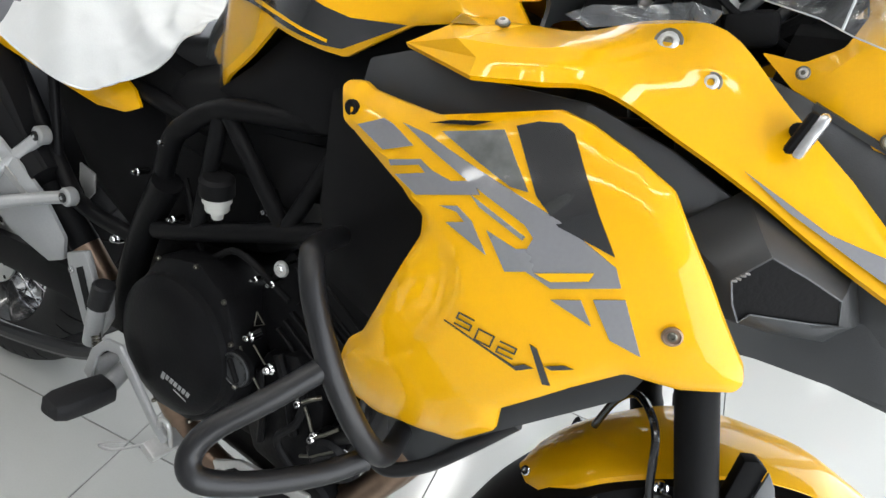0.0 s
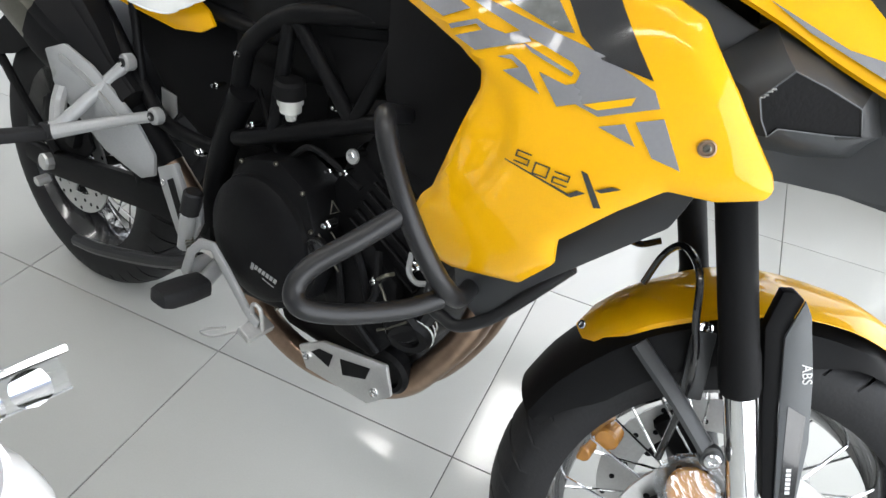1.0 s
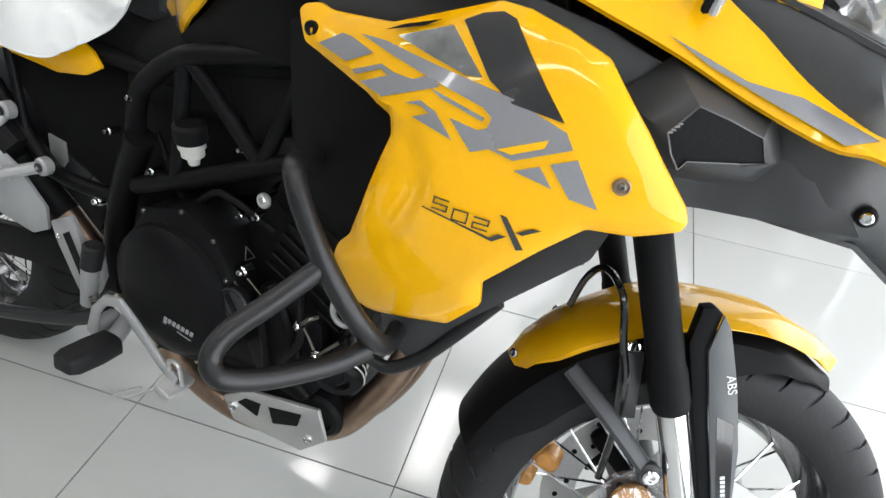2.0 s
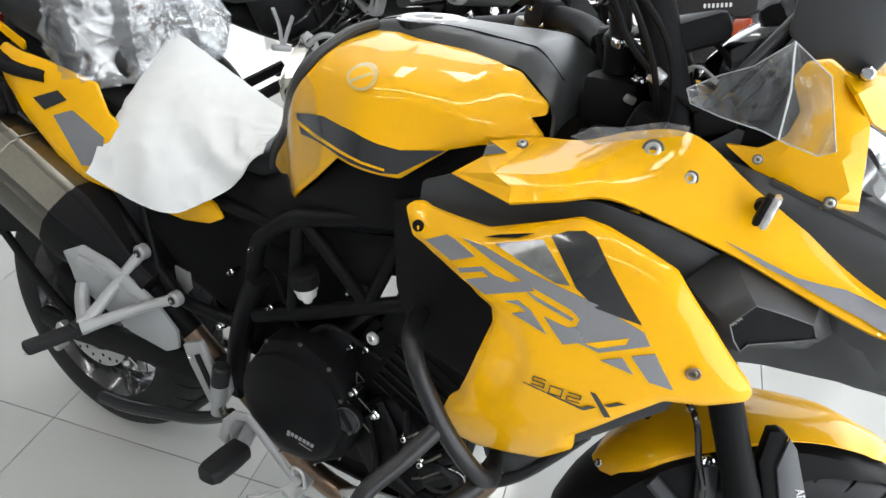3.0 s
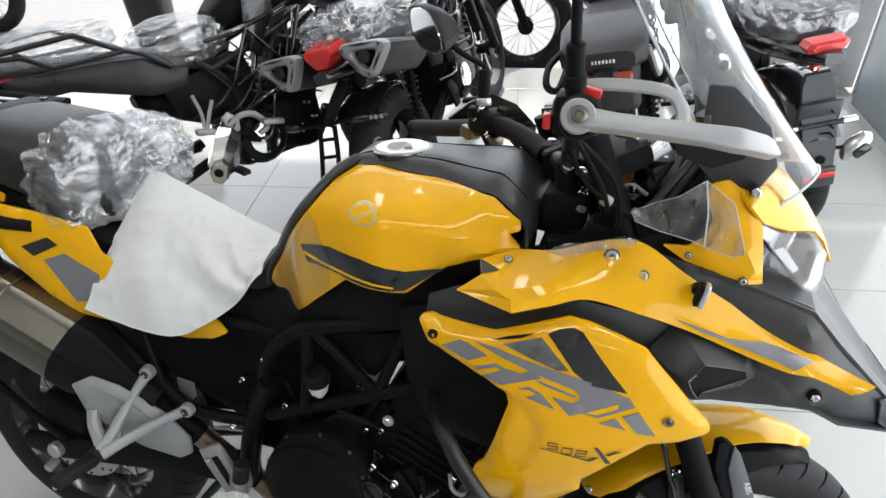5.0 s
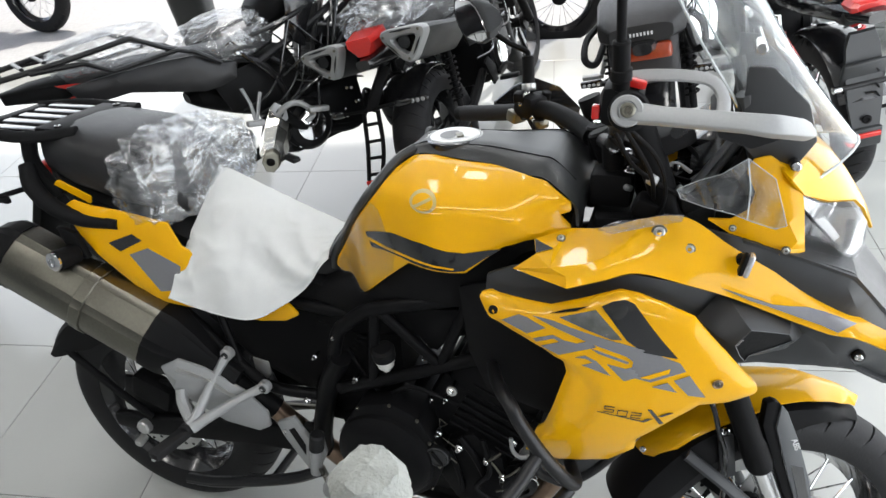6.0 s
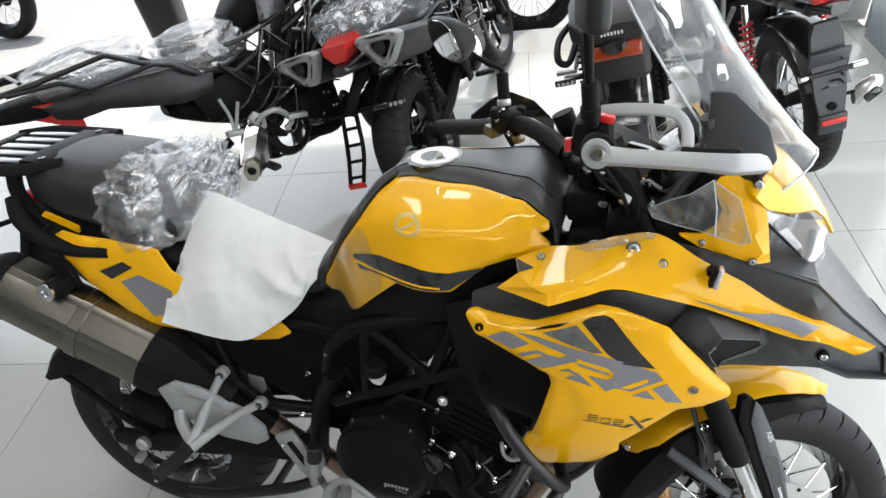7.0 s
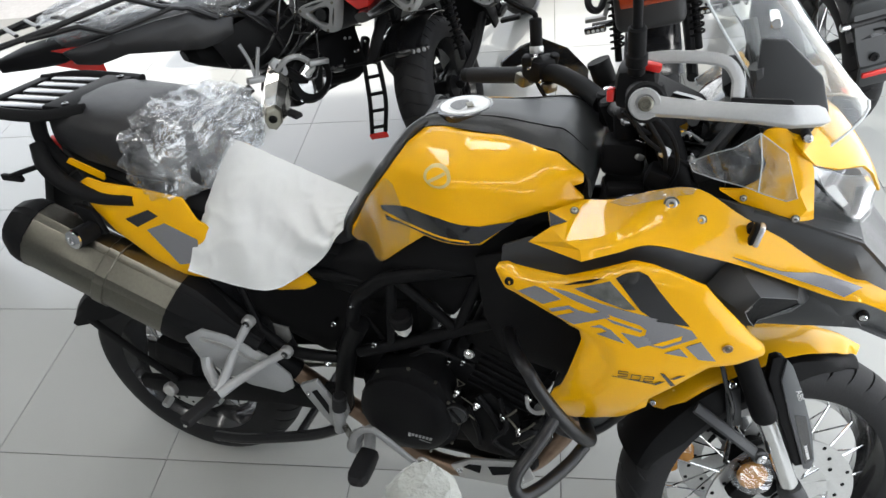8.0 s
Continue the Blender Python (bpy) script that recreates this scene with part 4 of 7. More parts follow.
    for o in ([(1.470, 1.112), (1.473, 1.115), (1.530, 1.056), (1.527, 1.053)], [(1.530, 1.100), (1.542, 1.098), (1.544, 1.052), (1.534, 1.052)]):
        bm = shell(o, lambda x, z: lamp_y(x, z) + 0.006, 0.003, 0.01, 0, 0.01)
        part("lamp_bar", bm if s < 0 else mirrored(bm), BLACK, head)
    bm = shell([(1.487, 1.098), (1.500, 1.104), (1.527, 1.072), (1.520, 1.064)], lambda x, z: lamp_y(x, z) + 0.008, 0.002, 0.01, 0, 0.01)
    part("lamp_vane", bm if s < 0 else mirrored(bm), ALU, head)
rows = []
for xc, zc, w, xe, ze in ((1.455, 1.190, 0.132, 1.425, 1.180), (1.482, 1.180, 0.160, 1.445, 1.166), (1.514, 1.160, 0.140, 1.468, 1.138), (1.540, 1.132, 0.112, 1.506, 1.122), (1.566, 1.098, 0.075, 1.545, 1.113), (1.580, 1.076, 0.050, 1.566, 1.090), (1.594, 1.046, 0.022, 1.590, 1.048)):
    rows.append([Vector((xc + (xe - xc) * v * v, w * v, zc + (ze - zc) * abs(v) ** 2.4)) for v in (-1, -0.9, -0.8, -0.6, -0.4, -0.2, 0, 0.2, 0.4, 0.6, 0.8, 0.9, 1)])
part("nose_top", sheet(rows, 0.004), YELLOW, bike, "glossy yellow nose cover over the headlight")
part("lamp_housing", rings([ring_of(x, 0, z, w, h, 16, 4) for x, z, w, h in ((1.36, 1.08, 0.11, 0.05), (1.44, 1.09, 0.12, 0.06), (1.50, 1.08, 0.085, 0.035))]), BLACK, bike)

# windscreen
rows = []
for u in range(9):
    k = u / 8
    cx, cz = 1.545 - 0.26 * k - 0.02 * math.sin(math.pi * k), 1.155 + 0.40 * k
    w = lerp_table(k, ((0, 0.122), (0.15, 0.120), (0.4, 0.118), (0.7, 0.130), (1, 0.11)))
    rows.append([Vector((cx - 0.085 * v * v, w * v, cz + 0.028 * (1 - v * v) * (1 - k) ** 2 - 0.02 * v * v * (1 - k) - 0.03 * abs(v) ** 4 * k)) for v in (-1, -0.8, -0.6, -0.4, -0.2, 0, 0.2, 0.4, 0.6, 0.8, 1)])
screen_rim = [row[0] for row in rows] + rows[-1][1:-1] + [row[-1] for row in rows[::-1]] + rows[0][-2:0:-1]
screen = part("windscreen", sheet(rows, 0.004), CLEAR, bike, "tall clear windscreen")
# pale tube put in for the bright glow of the screen's edge
part("edge_glow", tube(screen_rim + screen_rim[:1], 0.0022, 6, smooth=False), ACRYLIC_EDGE, screen)
for s in (-1, 1):
    part("screen_bracket", join(plate([(1.368, 1.308), (1.400, 1.308), (1.452, 1.261), (1.470, 1.212), (1.452, 1.176), (1.408, 1.168), (1.372, 1.205)], s * 0.128, s * 0.120, 0.003), tube([(1.37, s * 0.12, 1.27), (1.40, s * 0.10, 1.18), (1.43, s * 0.09, 1.12)], 0.012)), DARK, bike, "dark grey windscreen bracket")
    parts("screen_bolt", (rod((1.378, s * 0.118, 1.338), (1.378, s * 0.165, 1.338), 0.007), bolt((1.447, s * 0.152, 1.183), 0.0062, (0, s, 0.2), 0.006)), CHROME, bike)
    part("rubber_washer", rod((1.447, s * 0.125, 1.180), (1.447, s * 0.152, 1.183), 0.0068, 20), RUBBER, bike)
    wing_o = [(1.300, 1.144), (1.328, 1.164), (1.354, 1.178), (1.382, 1.206), (1.418, 1.184), (1.441, 1.124), (1.429, 1.116), (1.402, 1.119), (1.378, 1.124), (1.339, 1.126), (1.307, 1.131)]

    def wing_y(x, z):
        return -0.205 - 0.3 * (x - 1.40) + 0.35 * max(0.0, x - 1.40) * max(0.0, z - 1.12) * 4
    wing = shell(wing_o, wing_y, 0.003, 0.03, 0.0, 0.01)
    lip_o = [(1.196, 1.074), (1.217, 1.088), (1.258, 1.099), (1.290, 1.111), (1.315, 1.111), (1.312, 1.102), (1.262, 1.086), (1.219, 1.070)]
    lip = shell(lip_o, lambda x, z: -0.190, 0.003, 0.03, 0.0, 0.01)
    part("deflector_lip", lip if s < 0 else mirrored(lip), THIN_FILM, bike)
    ob = part("wind_deflector", wing if s < 0 else mirrored(wing), THIN_FILM, bike, "small clear plastic deflector")
    # pale tube imitates the light caught in the deflector's edge
    rim = tube([(x, wing_y(x, z) + 0.0015, z) for x, z in wing_o + wing_o[:1]], 0.0006, 6, smooth=False)
    part("edge_glow", rim if s < 0 else mirrored(rim), ACRYLIC_EDGE, ob)
    fold = tube([(x, wing_y(x, z) - 0.001, z) for x, z in ((1.382, 1.206), (1.391, 1.165), (1.394, 1.121))], 0.0010, 6, smooth=False)
    part("fold_line", fold if s < 0 else mirrored(fold), ACRYLIC_EDGE, ob)
    part("turn_signal", join(rod((1.398, s * 0.15, 1.046), (1.398, s * 0.190, 1.050), 0.006), box(0.008, 0.018, 0.034, pose(1.401, s * 0.197, 1.050, 0, 10, 0), 0.004)), BLACK, bike)
    part("signal_lens", box(0.009, 0.019, 0.036, pose(1.408, s * 0.198, 1.050, 0, 10, 0), 0.004), SILVER_LENS, bike, "clear silver turn signal")

# handlebar, turned with the fork
part("handlebar", tube([(1.238, -0.40, 1.318), (1.226, -0.30, 1.290), (1.215, -0.20, 1.245), (1.20, -0.08, 1.175), (1.185, -0.04, 1.160), (1.160, 0.03, 1.145), (1.135, 0.07, 1.145), (1.080, 0.14, 1.148), (1.015, 0.19, 1.134), (0.93, 0.245, 1.109), (0.825, 0.305, 1.084)], 0.0125, 12), BAR, bike, "black tapered handlebar turned to one side")
part("bar_pad_left", tube([(1.150, 0.045, 1.138), (1.110, 0.10, 1.144), (1.050, 0.165, 1.144), (1.02, 0.188, 1.137)], 0.018, 14), BLACK, bike)
part("grip", tube([(0.995, 0.203, 1.128), (0.91, 0.257, 1.104), (0.83, 0.302, 1.085)], 0.0175, 16), RUBBER, bike, "black rubber grip")
part("grip", tube([(1.228, -0.29, 1.285), (1.233, -0.34, 1.300), (1.238, -0.385, 1.314)], 0.0175, 16), RUBBER, bike)
part("bar_end", rod((0.832, 0.300, 1.086), (0.812, 0.311, 1.081), 0.016), BLACK, bike)
part("switch_box", join(box(0.055, 0.05, 0.045, pose(1.005, 0.197, 1.143, 0, 0, -35), 0.010), box(0.02, 0.03, 0.02, pose(0.985, 0.185, 1.163), 0.004)), BLACK, bike)
part("switch_box", box(0.050, 0.06, 0.052, pose(1.222, -0.265, 1.290), 0.012), BLACK, bike)
part("kill_switch", box(0.030, 0.016, 0.010, pose(1.235, -0.285, 1.320, 0, 10, 0), 0.003), RED, bike, "red kill switch")
part("start_switch", box(0.010, 0.012, 0.018, pose(1.193, -0.285, 1.282), 0.003), RED, bike)
part("clutch_lever", tube([(1.03, 0.20, 1.137), (1.01, 0.25, 1.125), (0.93, 0.31, 1.095), (0.86, 0.345, 1.078)], 0.007, 8), GLOSS_BLACK, bike)
part("brake_lever", tube([(1.27, -0.25, 1.27), (1.30, -0.30, 1.28), (1.29, -0.37, 1.29)], 0.007, 8), GLOSS_BLACK, bike)
part("guard_pivot", join(rod((1.239, -0.385, 1.314), (1.241, -0.402, 1.320), 0.0215, 28)), BLACK, bike)
rows = []
for x, y, z, h, turn in ((1.234, -0.4130, 1.3215, 0.0130, 0), (1.275, -0.4115, 1.319, 0.0105, 0), (1.350, -0.4030, 1.3145, 0.0110, 8), (1.378, -0.3985, 1.3115, 0.0130, 28), (1.386, -0.3920, 1.3095, 0.0132, 50), (1.412, -0.3550, 1.2965, 0.0130, 56), (1.419, -0.3440, 1.2920, 0.0100, 56)):
    m = Matrix.Translation((x, y, z)) @ Matrix.Rotation(radians(turn), 4, "Z") @ Matrix.Rotation(radians(-38), 4, "X")
    rows.append([m @ q for q in ring_of(0, 0, 0, 0.0070, h * 0.84, 16, 6)])
guard = part("hand_guard", rings(rows), PALE, bike, "pale grey metal hand guard")
part("guard_hub", lathe([(0.0164, 0), (0.0164, 0.010), (0.0150, 0.012), (0.0100, 0.012), (0.0092, 0.010), (0.0001, 0.010)], along((1.239, -0.408, 1.321), (1.243, -0.45, 1.335)), 28), PALE, guard)
part("guard_bolt", bolt((1.241, -0.4225, 1.3265), 0.0078, (0.05, -1, 0.3), 0.005), STEEL, guard)
part("guard_stay", tube([(1.215, -0.27, 1.320), (1.26, -0.265, 1.325), (1.315, -0.262, 1.322), (1.335, -0.268, 1.305), (1.338, -0.285, 1.285)], 0.0085, 10, squash=0.5), PALE, bike, "pale grey inner guard stay")
part("guard_shield", shell([(1.330, 1.288), (1.40, 1.280), (1.41, 1.258), (1.375, 1.246), (1.336, 1.262)], lambda x, z: -0.345 + 0.35 * (x - 1.2), 0.004, 0.03, 0.006, 0.02), BLACK, bike, "black hand shield behind the guard")
part("mirror_stem", join(rod((1.222, -0.30, 1.315), (1.2195, -0.316, 1.374), 0.0105), rod((1.2195, -0.316, 1.372), (1.216, -0.335, 1.455), 0.0058), rod((1.2215, -0.303, 1.325), (1.221, -0.306, 1.342), 0.0130)), BLACK, bike)
part("mirror", join(box(0.030, 0.060, 0.100, pose(1.222, -0.340, 1.484, 0, 0, 25), 0.014, 3)), GUARD_BLACK, bike, "black mirror housing")
part("mirror_stem", join(rod((1.000, 0.205, 1.143), (0.9985, 0.208, 1.172), 0.008), rod((0.998, 0.209, 1.170), (0.992, 0.222, 1.236), 0.0125), tube([(0.992, 0.222, 1.234), (0.988, 0.223, 1.244), (0.955, 0.223, 1.258), (0.925, 0.221, 1.276)], 0.0055, 8)), BLACK, bike)
part("stem_collar", lathe([(0.0130, 0), (0.0142, 0.002), (0.0142, 0.012), (0.0130, 0.014)], along((0.998, 0.209, 1.170), (0.992, 0.222, 1.236)), 18), ALU, bike)
mm = Matrix.Translation((0.876, 0.216, 1.303)) @ Vector((-0.66, -0.70, -0.20)).to_track_quat("Z", "Y").to_matrix().to_4x4() @ Matrix.Scale(1.14, 4)
FACE = [(-0.052, 0.014), (-0.040, 0.036), (0.012, 0.040), (0.040, 0.026), (0.066, -0.022), (0.030, -0.040), (-0.030, -0.036), (-0.050, -0.012)]


def face_row(k, d, dx=0.0):
    pts = []
    for i in range(len(FACE)):
        p, q, r = Vector(FACE[i - 1]), Vector(FACE[i]), Vector(FACE[(i + 1) % len(FACE)])
        pts += [mm @ Vector((f.x * k + dx, f.y * k, d)) for f in (q.lerp(p, 0.2), (q * 6 + p + r) / 8, q.lerp(r, 0.2))]
    return pts


mirror = part("mirror", rings([face_row(0.35, -0.034, 0.030), face_row(0.75, -0.026, 0.008), face_row(0.97, -0.010), face_row(1.0, 0.0), face_row(0.97, 0.004), face_row(0.91, 0.003)]), GUARD_BLACK, bike, "angular black mirror")
part("mirror_glass", rings([face_row(0.91, 0.0032), face_row(0.89, 0.0042)]), MIRROR, mirror)
part("cable", tube([(1.02, 0.20, 1.15), (1.07, 0.20, 1.10), (1.15, 0.14, 1.06), (1.24, 0.05, 1.04)], 0.004, 8), BLACK, bike)
part("cable", tube([(0.99, 0.19, 1.14), (1.04, 0.15, 1.09), (1.14, 0.08, 1.06), (1.22, 0.02, 1.02)], 0.004, 8), BLACK, bike)
part("cable", tube([(1.21, -0.24, 1.27), (1.26, -0.20, 1.18), (1.27, -0.12, 1.10), (1.28, -0.06, 1.03)], 0.0034, 8), BLACK, bike)
part("ignition", join(rod((1.19, 0.0, 1.11), (1.165, 0, 1.165), 0.020), box(0.07, 0.06, 0.06, pose(1.20, -0.05, 1.09), 0.012)), BLACK, bike)
parts("bar_riser", (rod((1.20, -0.05, 1.12), (1.195, -0.055, 1.17), 0.018), rod((1.165, 0.05, 1.10), (1.155, 0.045, 1.16), 0.018)), BLACK, bike)
parts("riser_bolt", (bolt((1.198, -0.062, 1.182), 0.007, (0, 0, 1)), bolt((1.157, 0.04, 1.165), 0.007, (0, 0, 1)), bolt((1.225, -0.10, 1.165), 0.012, (0, -0.2, 1)), bolt((1.24, 0.09, 1.15), 0.012, (0, 0, 1))), CHROME, bike)
part("instrument_panel", box(0.03, 0.13, 0.08, pose(1.365, 0.01, 1.19, 0, -35, 0), 0.012), BLACK, bike)
parts("cockpit_bracket", (tube([(1.262, -0.095, 1.118), (1.290, -0.088, 1.150), (1.318, -0.092, 1.140)], 0.0045, 8, squash=0.5),), ALU, bike, "bright pressed bracket")
parts("screen_rod", (rod((1.300, -0.115, 1.090), (1.385, -0.108, 1.235), 0.0055), rod((1.320, -0.085, 1.085), (1.400, -0.075, 1.225), 0.0055)), DARK, bike)
part("cockpit_tray", box(0.20, 0.26, 0.02, pose(1.27, 0, 1.045, 0, -8, 0), 0.006), BLACK, bike)
parts("cockpit_strut", [*[tube([(1.30, s * 0.07, 1.06), (1.37, s * 0.085, 1.13), (1.40, s * 0.09, 1.20)], 0.011) for s in (-1, 1)]], BLACK, bike)
for at, r, h in (((1.295, -0.085, 1.098), 0.016, 0.020), ((1.270, -0.090, 1.092), 0.010, 0.012), ((1.297, -0.082, 1.142), 0.009, 0.012), ((1.202, -0.080, 1.160), 0.010, 0.010), ((1.225, -0.05, 1.115), 0.012, 0.010)):
    part("cockpit_fitting", bolt(at, r, (0.1, -0.5, 1), h), CHROME, bike)
part("clock_housing", rings([ring_of(x, 0.0, z, w, h, 18, 4) for x, z, w, h in ((1.295, 1.140, 0.05, 0.015), (1.315, 1.150, 0.070, 0.032), (1.345, 1.165, 0.075, 0.040), (1.37, 1.18, 0.065, 0.032))]), GLOSS_BLACK, bike, "black instrument housing")
for p in ([(1.21, -0.20, 1.23), (1.24, -0.17, 1.17), (1.30, -0.13, 1.12), (1.36, -0.10, 1.10)], [(1.20, -0.16, 1.21), (1.245, -0.12, 1.16), (1.30, -0.08, 1.18), (1.35, -0.06, 1.12)], [(1.15, 0.05, 1.12), (1.20, 0.02, 1.14), (1.26, -0.04, 1.14), (1.31, -0.09, 1.09)], [(1.10, 0.10, 1.12), (1.17, 0.06, 1.09), (1.25, 0.03, 1.09), (1.33, 0.02, 1.08)], [(1.22, -0.22, 1.25), (1.27, -0.185, 1.19), (1.285, -0.15, 1.12), (1.27, -0.12, 1.06)]):
    part("cable", tube(p, 0.0034, 8), BLACK, bike)
parts("cable_clip", (box(0.016, 0.016, 0.012, pose(1.265, -0.150, 1.145, 20, 30, 0), 0.003), box(0.014, 0.014, 0.012, pose(1.305, -0.115, 1.118, 10, 40, 0), 0.003), box(0.014, 0.02, 0.010, pose(1.225, -0.075, 1.10, 0, 20, 30), 0.003)), ALU, bike)
parts("wiring_block", (box(0.05, 0.035, 0.035, pose(1.265, -0.115, 1.085, 10, 20, 0), 0.008), box(0.045, 0.04, 0.03, pose(1.325, -0.105, 1.105, 0, -20, 15), 0.007), box(0.06, 0.03, 0.03, pose(1.21, -0.10, 1.045, 0, 0, 10), 0.006)), BLACK, bike)
part("hand_shield", rings([[c + Vector((-0.5 * w, 0.5 * w, h)) for w, h in ((-0.004, -b), (0.004, -b), (0.006, 0), (0.004, b), (-0.004, b), (-0.002, 0))] for c, b in ((Vector((0.895, 0.322, 1.100)), 0.010), (Vector((0.94, 0.320, 1.128)), 0.020), (Vector((0.99, 0.298, 1.150)), 0.024), (Vector((1.05, 0.258, 1.148)), 0.020), (Vector((1.10, 0.215, 1.130)), 0.010))]), GLOSS_BLACK, bike, "dark gloss hand shield behind the grip")
part("lever_perch", join(box(0.035, 0.03, 0.03, pose(1.02, 0.215, 1.150, 0, 0, -35), 0.006), rod((1.03, 0.212, 1.146), (1.035, 0.208, 1.170), 0.010)), BLACK, bike)
parts("switch_clamp", (box(0.030, 0.036, 0.026, pose(0.975, 0.205, 1.118, 0, 10, -35), 0.006), box(0.022, 0.03, 0.02, pose(1.030, 0.180, 1.112, 0, 0, -35), 0.005)), STEEL, bike, "dull metallic switch clamp")
parts("clamp_screw", (bolt((0.990, 0.178, 1.150), 0.005, (-0.5, -0.7, 0.5)), bolt((1.014, 0.170, 1.128), 0.005, (-0.5, -0.7, 0.4)), bolt((1.000, 0.185, 1.170), 0.006, (-0.2, -0.5, 1))), CHROME, bike)
parts("switch_button", (box(0.008, 0.012, 0.006, pose(0.992, 0.180, 1.168), 0.002), box(0.010, 0.008, 0.008, pose(1.012, 0.180, 1.156), 0.002)), PALE, bike)


# ---- frame, engine and the rear of the yellow motorcycle ----


def frame_tube(points, r=0.0155, label=""):
    for s in (1, -1):
        part("frame_tube", tube([(x, y * s, z) for x, y, z in points], r, 12), ENGINE, bike, label if s > 0 else "")


frame_tube([(0.66, -0.13, 0.60), (0.697, -0.15, 0.751), (0.735, -0.155, 0.800), (0.777, -0.155, 0.832), (0.83, -0.155, 0.852), (0.98, -0.13, 0.885), (1.20, -0.07, 0.955), (1.30, -0.04, 0.985)], 0.0145, "satin black steel frame tube")
frame_tube([(0.789, -0.155, 0.830), (0.770, -0.150, 0.650)], 0.011)
frame_tube([(0.804, -0.155, 0.835), (0.915, -0.145, 0.725)], 0.011)
frame_tube([(0.690, -0.150, 0.620), (0.80, -0.150, 0.668), (0.925, -0.145, 0.726), (1.10, -0.12, 0.800), (1.27, -0.05, 0.890)], 0.0135)
frame_tube([(0.975, -0.135, 0.880), (0.918, -0.145, 0.728)], 0.011)
frame_tube([(0.60, -0.12, 0.40), (0.63, -0.135, 0.52), (0.66, -0.14, 0.62), (0.70, -0.15, 0.70)], 0.022)
frame_tube([(0.66, -0.135, 0.575), (0.518, -0.145, 0.575), (0.455, -0.145, 0.610), (0.296, -0.14, 0.756), (0.12, -0.11, 0.88)], 0.013)
frame_tube([(0.76, -0.12, 0.800), (0.70, -0.112, 0.785), (0.50, -0.105, 0.800), (0.28, -0.12, 0.90), (0.06, -0.10, 0.97)], 0.013)
frame_tube([(0.398, -0.138, 0.800), (0.440, -0.145, 0.625)], 0.008)

part("inner_mudguard", rings([ring_of(x, 0.02, z, w, h, 18, 4) for x, z, w, h in ((0.30, 0.74, 0.10, 0.06), (0.42, 0.68, 0.105, 0.13), (0.55, 0.64, 0.10, 0.15), (0.70, 0.68, 0.095, 0.12), (0.80, 0.70, 0.09, 0.10))]), BLACK, bike)
part("airbox", rings([ring_of(x, 0, z, w, h, 18, 4) for x, z, w, h in ((0.62, 0.78, 0.10, 0.06), (0.72, 0.80, 0.125, 0.08), (0.90, 0.84, 0.125, 0.10), (1.05, 0.86, 0.10, 0.08))]), BLACK, bike)
part("airbox_cover", shell([(0.830, 0.822), (0.960, 0.848), (0.972, 0.838), (0.905, 0.745), (0.888, 0.745)], lambda x, z: -0.132, 0.010, 0.03, 0.006, 0.02), BLACK, bike, "black textured side cover")
part("radiator", box(0.05, 0.40, 0.26, pose(1.20, 0, 0.80, 0, -15, 0), 0.010), BLACK, bike)
part("radiator_shroud", shell([(0.97, 0.93), (1.04, 0.955), (1.13, 0.905), (1.182, 0.875), (1.165, 0.78), (1.14, 0.70), (1.02, 0.72), (0.985, 0.80)], lambda x, z: -0.190 - 0.10 * max(0, x - 1.0), 0.006, 0.03, 0.012, 0.03), BLACK, bike, "black plastic radiator shroud")
cover = shell([(0.768, 0.857), (0.820, 0.905), (0.884, 0.975), (0.966, 0.976), (0.989, 0.978), (1.048, 1.027), (1.118, 1.040), (1.10, 1.012), (1.075, 1.000), (1.04, 0.965), (1.05, 0.93), (1.00, 0.88), (0.93, 0.865), (0.85, 0.855)], lambda x, z: -0.155 - 0.05 * max(0, x - 0.8), 0.006, 0.03, 0.010, 0.03)
part("tank_skirt", cover, BLACK, bike, "matt black panel under the tank")
part("tank_skirt", mirrored(shell([(0.768, 0.857), (0.884, 0.975), (0.989, 0.978), (1.118, 1.040), (1.04, 0.965), (1.00, 0.88), (0.85, 0.855)], lambda x, z: -0.155, 0.006, 0.03, 0.010, 0.03)), BLACK, bike)

# engine
engine = part("engine", box(0.40, 0.24, 0.20, pose(0.86, 0.0, 0.44, 0, -6, 0), 0.03), ENGINE, bike, "black painted twin-cylinder engine")
part("cylinder_block", box(0.22, 0.26, 0.16, pose(0.98, 0, 0.58, 0, 25, 0), 0.02), ENGINE, engine)
part("cylinder_head", box(0.19, 0.27, 0.13, pose(1.03, 0, 0.69, 0, 25, 0), 0.02), ENGINE, engine)
part("gearbox", box(0.24, 0.20, 0.12, pose(0.70, 0, 0.52, 0, 0, 0), 0.03), ENGINE, engine)
part("sump", box(0.28, 0.20, 0.12, pose(0.90, 0, 0.33), 0.03), ENGINE, engine)
CASE = [(0.700, 0.540), (0.690, 0.470), (0.715, 0.405), (0.770, 0.372), (0.850, 0.385), (0.905, 0.430), (0.925, 0.500), (0.905, 0.560), (0.880, 0.615), (0.820, 0.640), (0.745, 0.615)]
part("clutch_cover", join(plate(CASE, -0.11, -0.188, 0.008), lathe([(0.108, 0.0), (0.104, 0.012), (0.092, 0.021), (0.07, 0.027), (0.035, 0.030), (0.0001, 0.031)], along((0.800, -0.185, 0.497), (0.800, -0.25, 0.497)), 40)), ENGINE, engine, "black clutch cover")
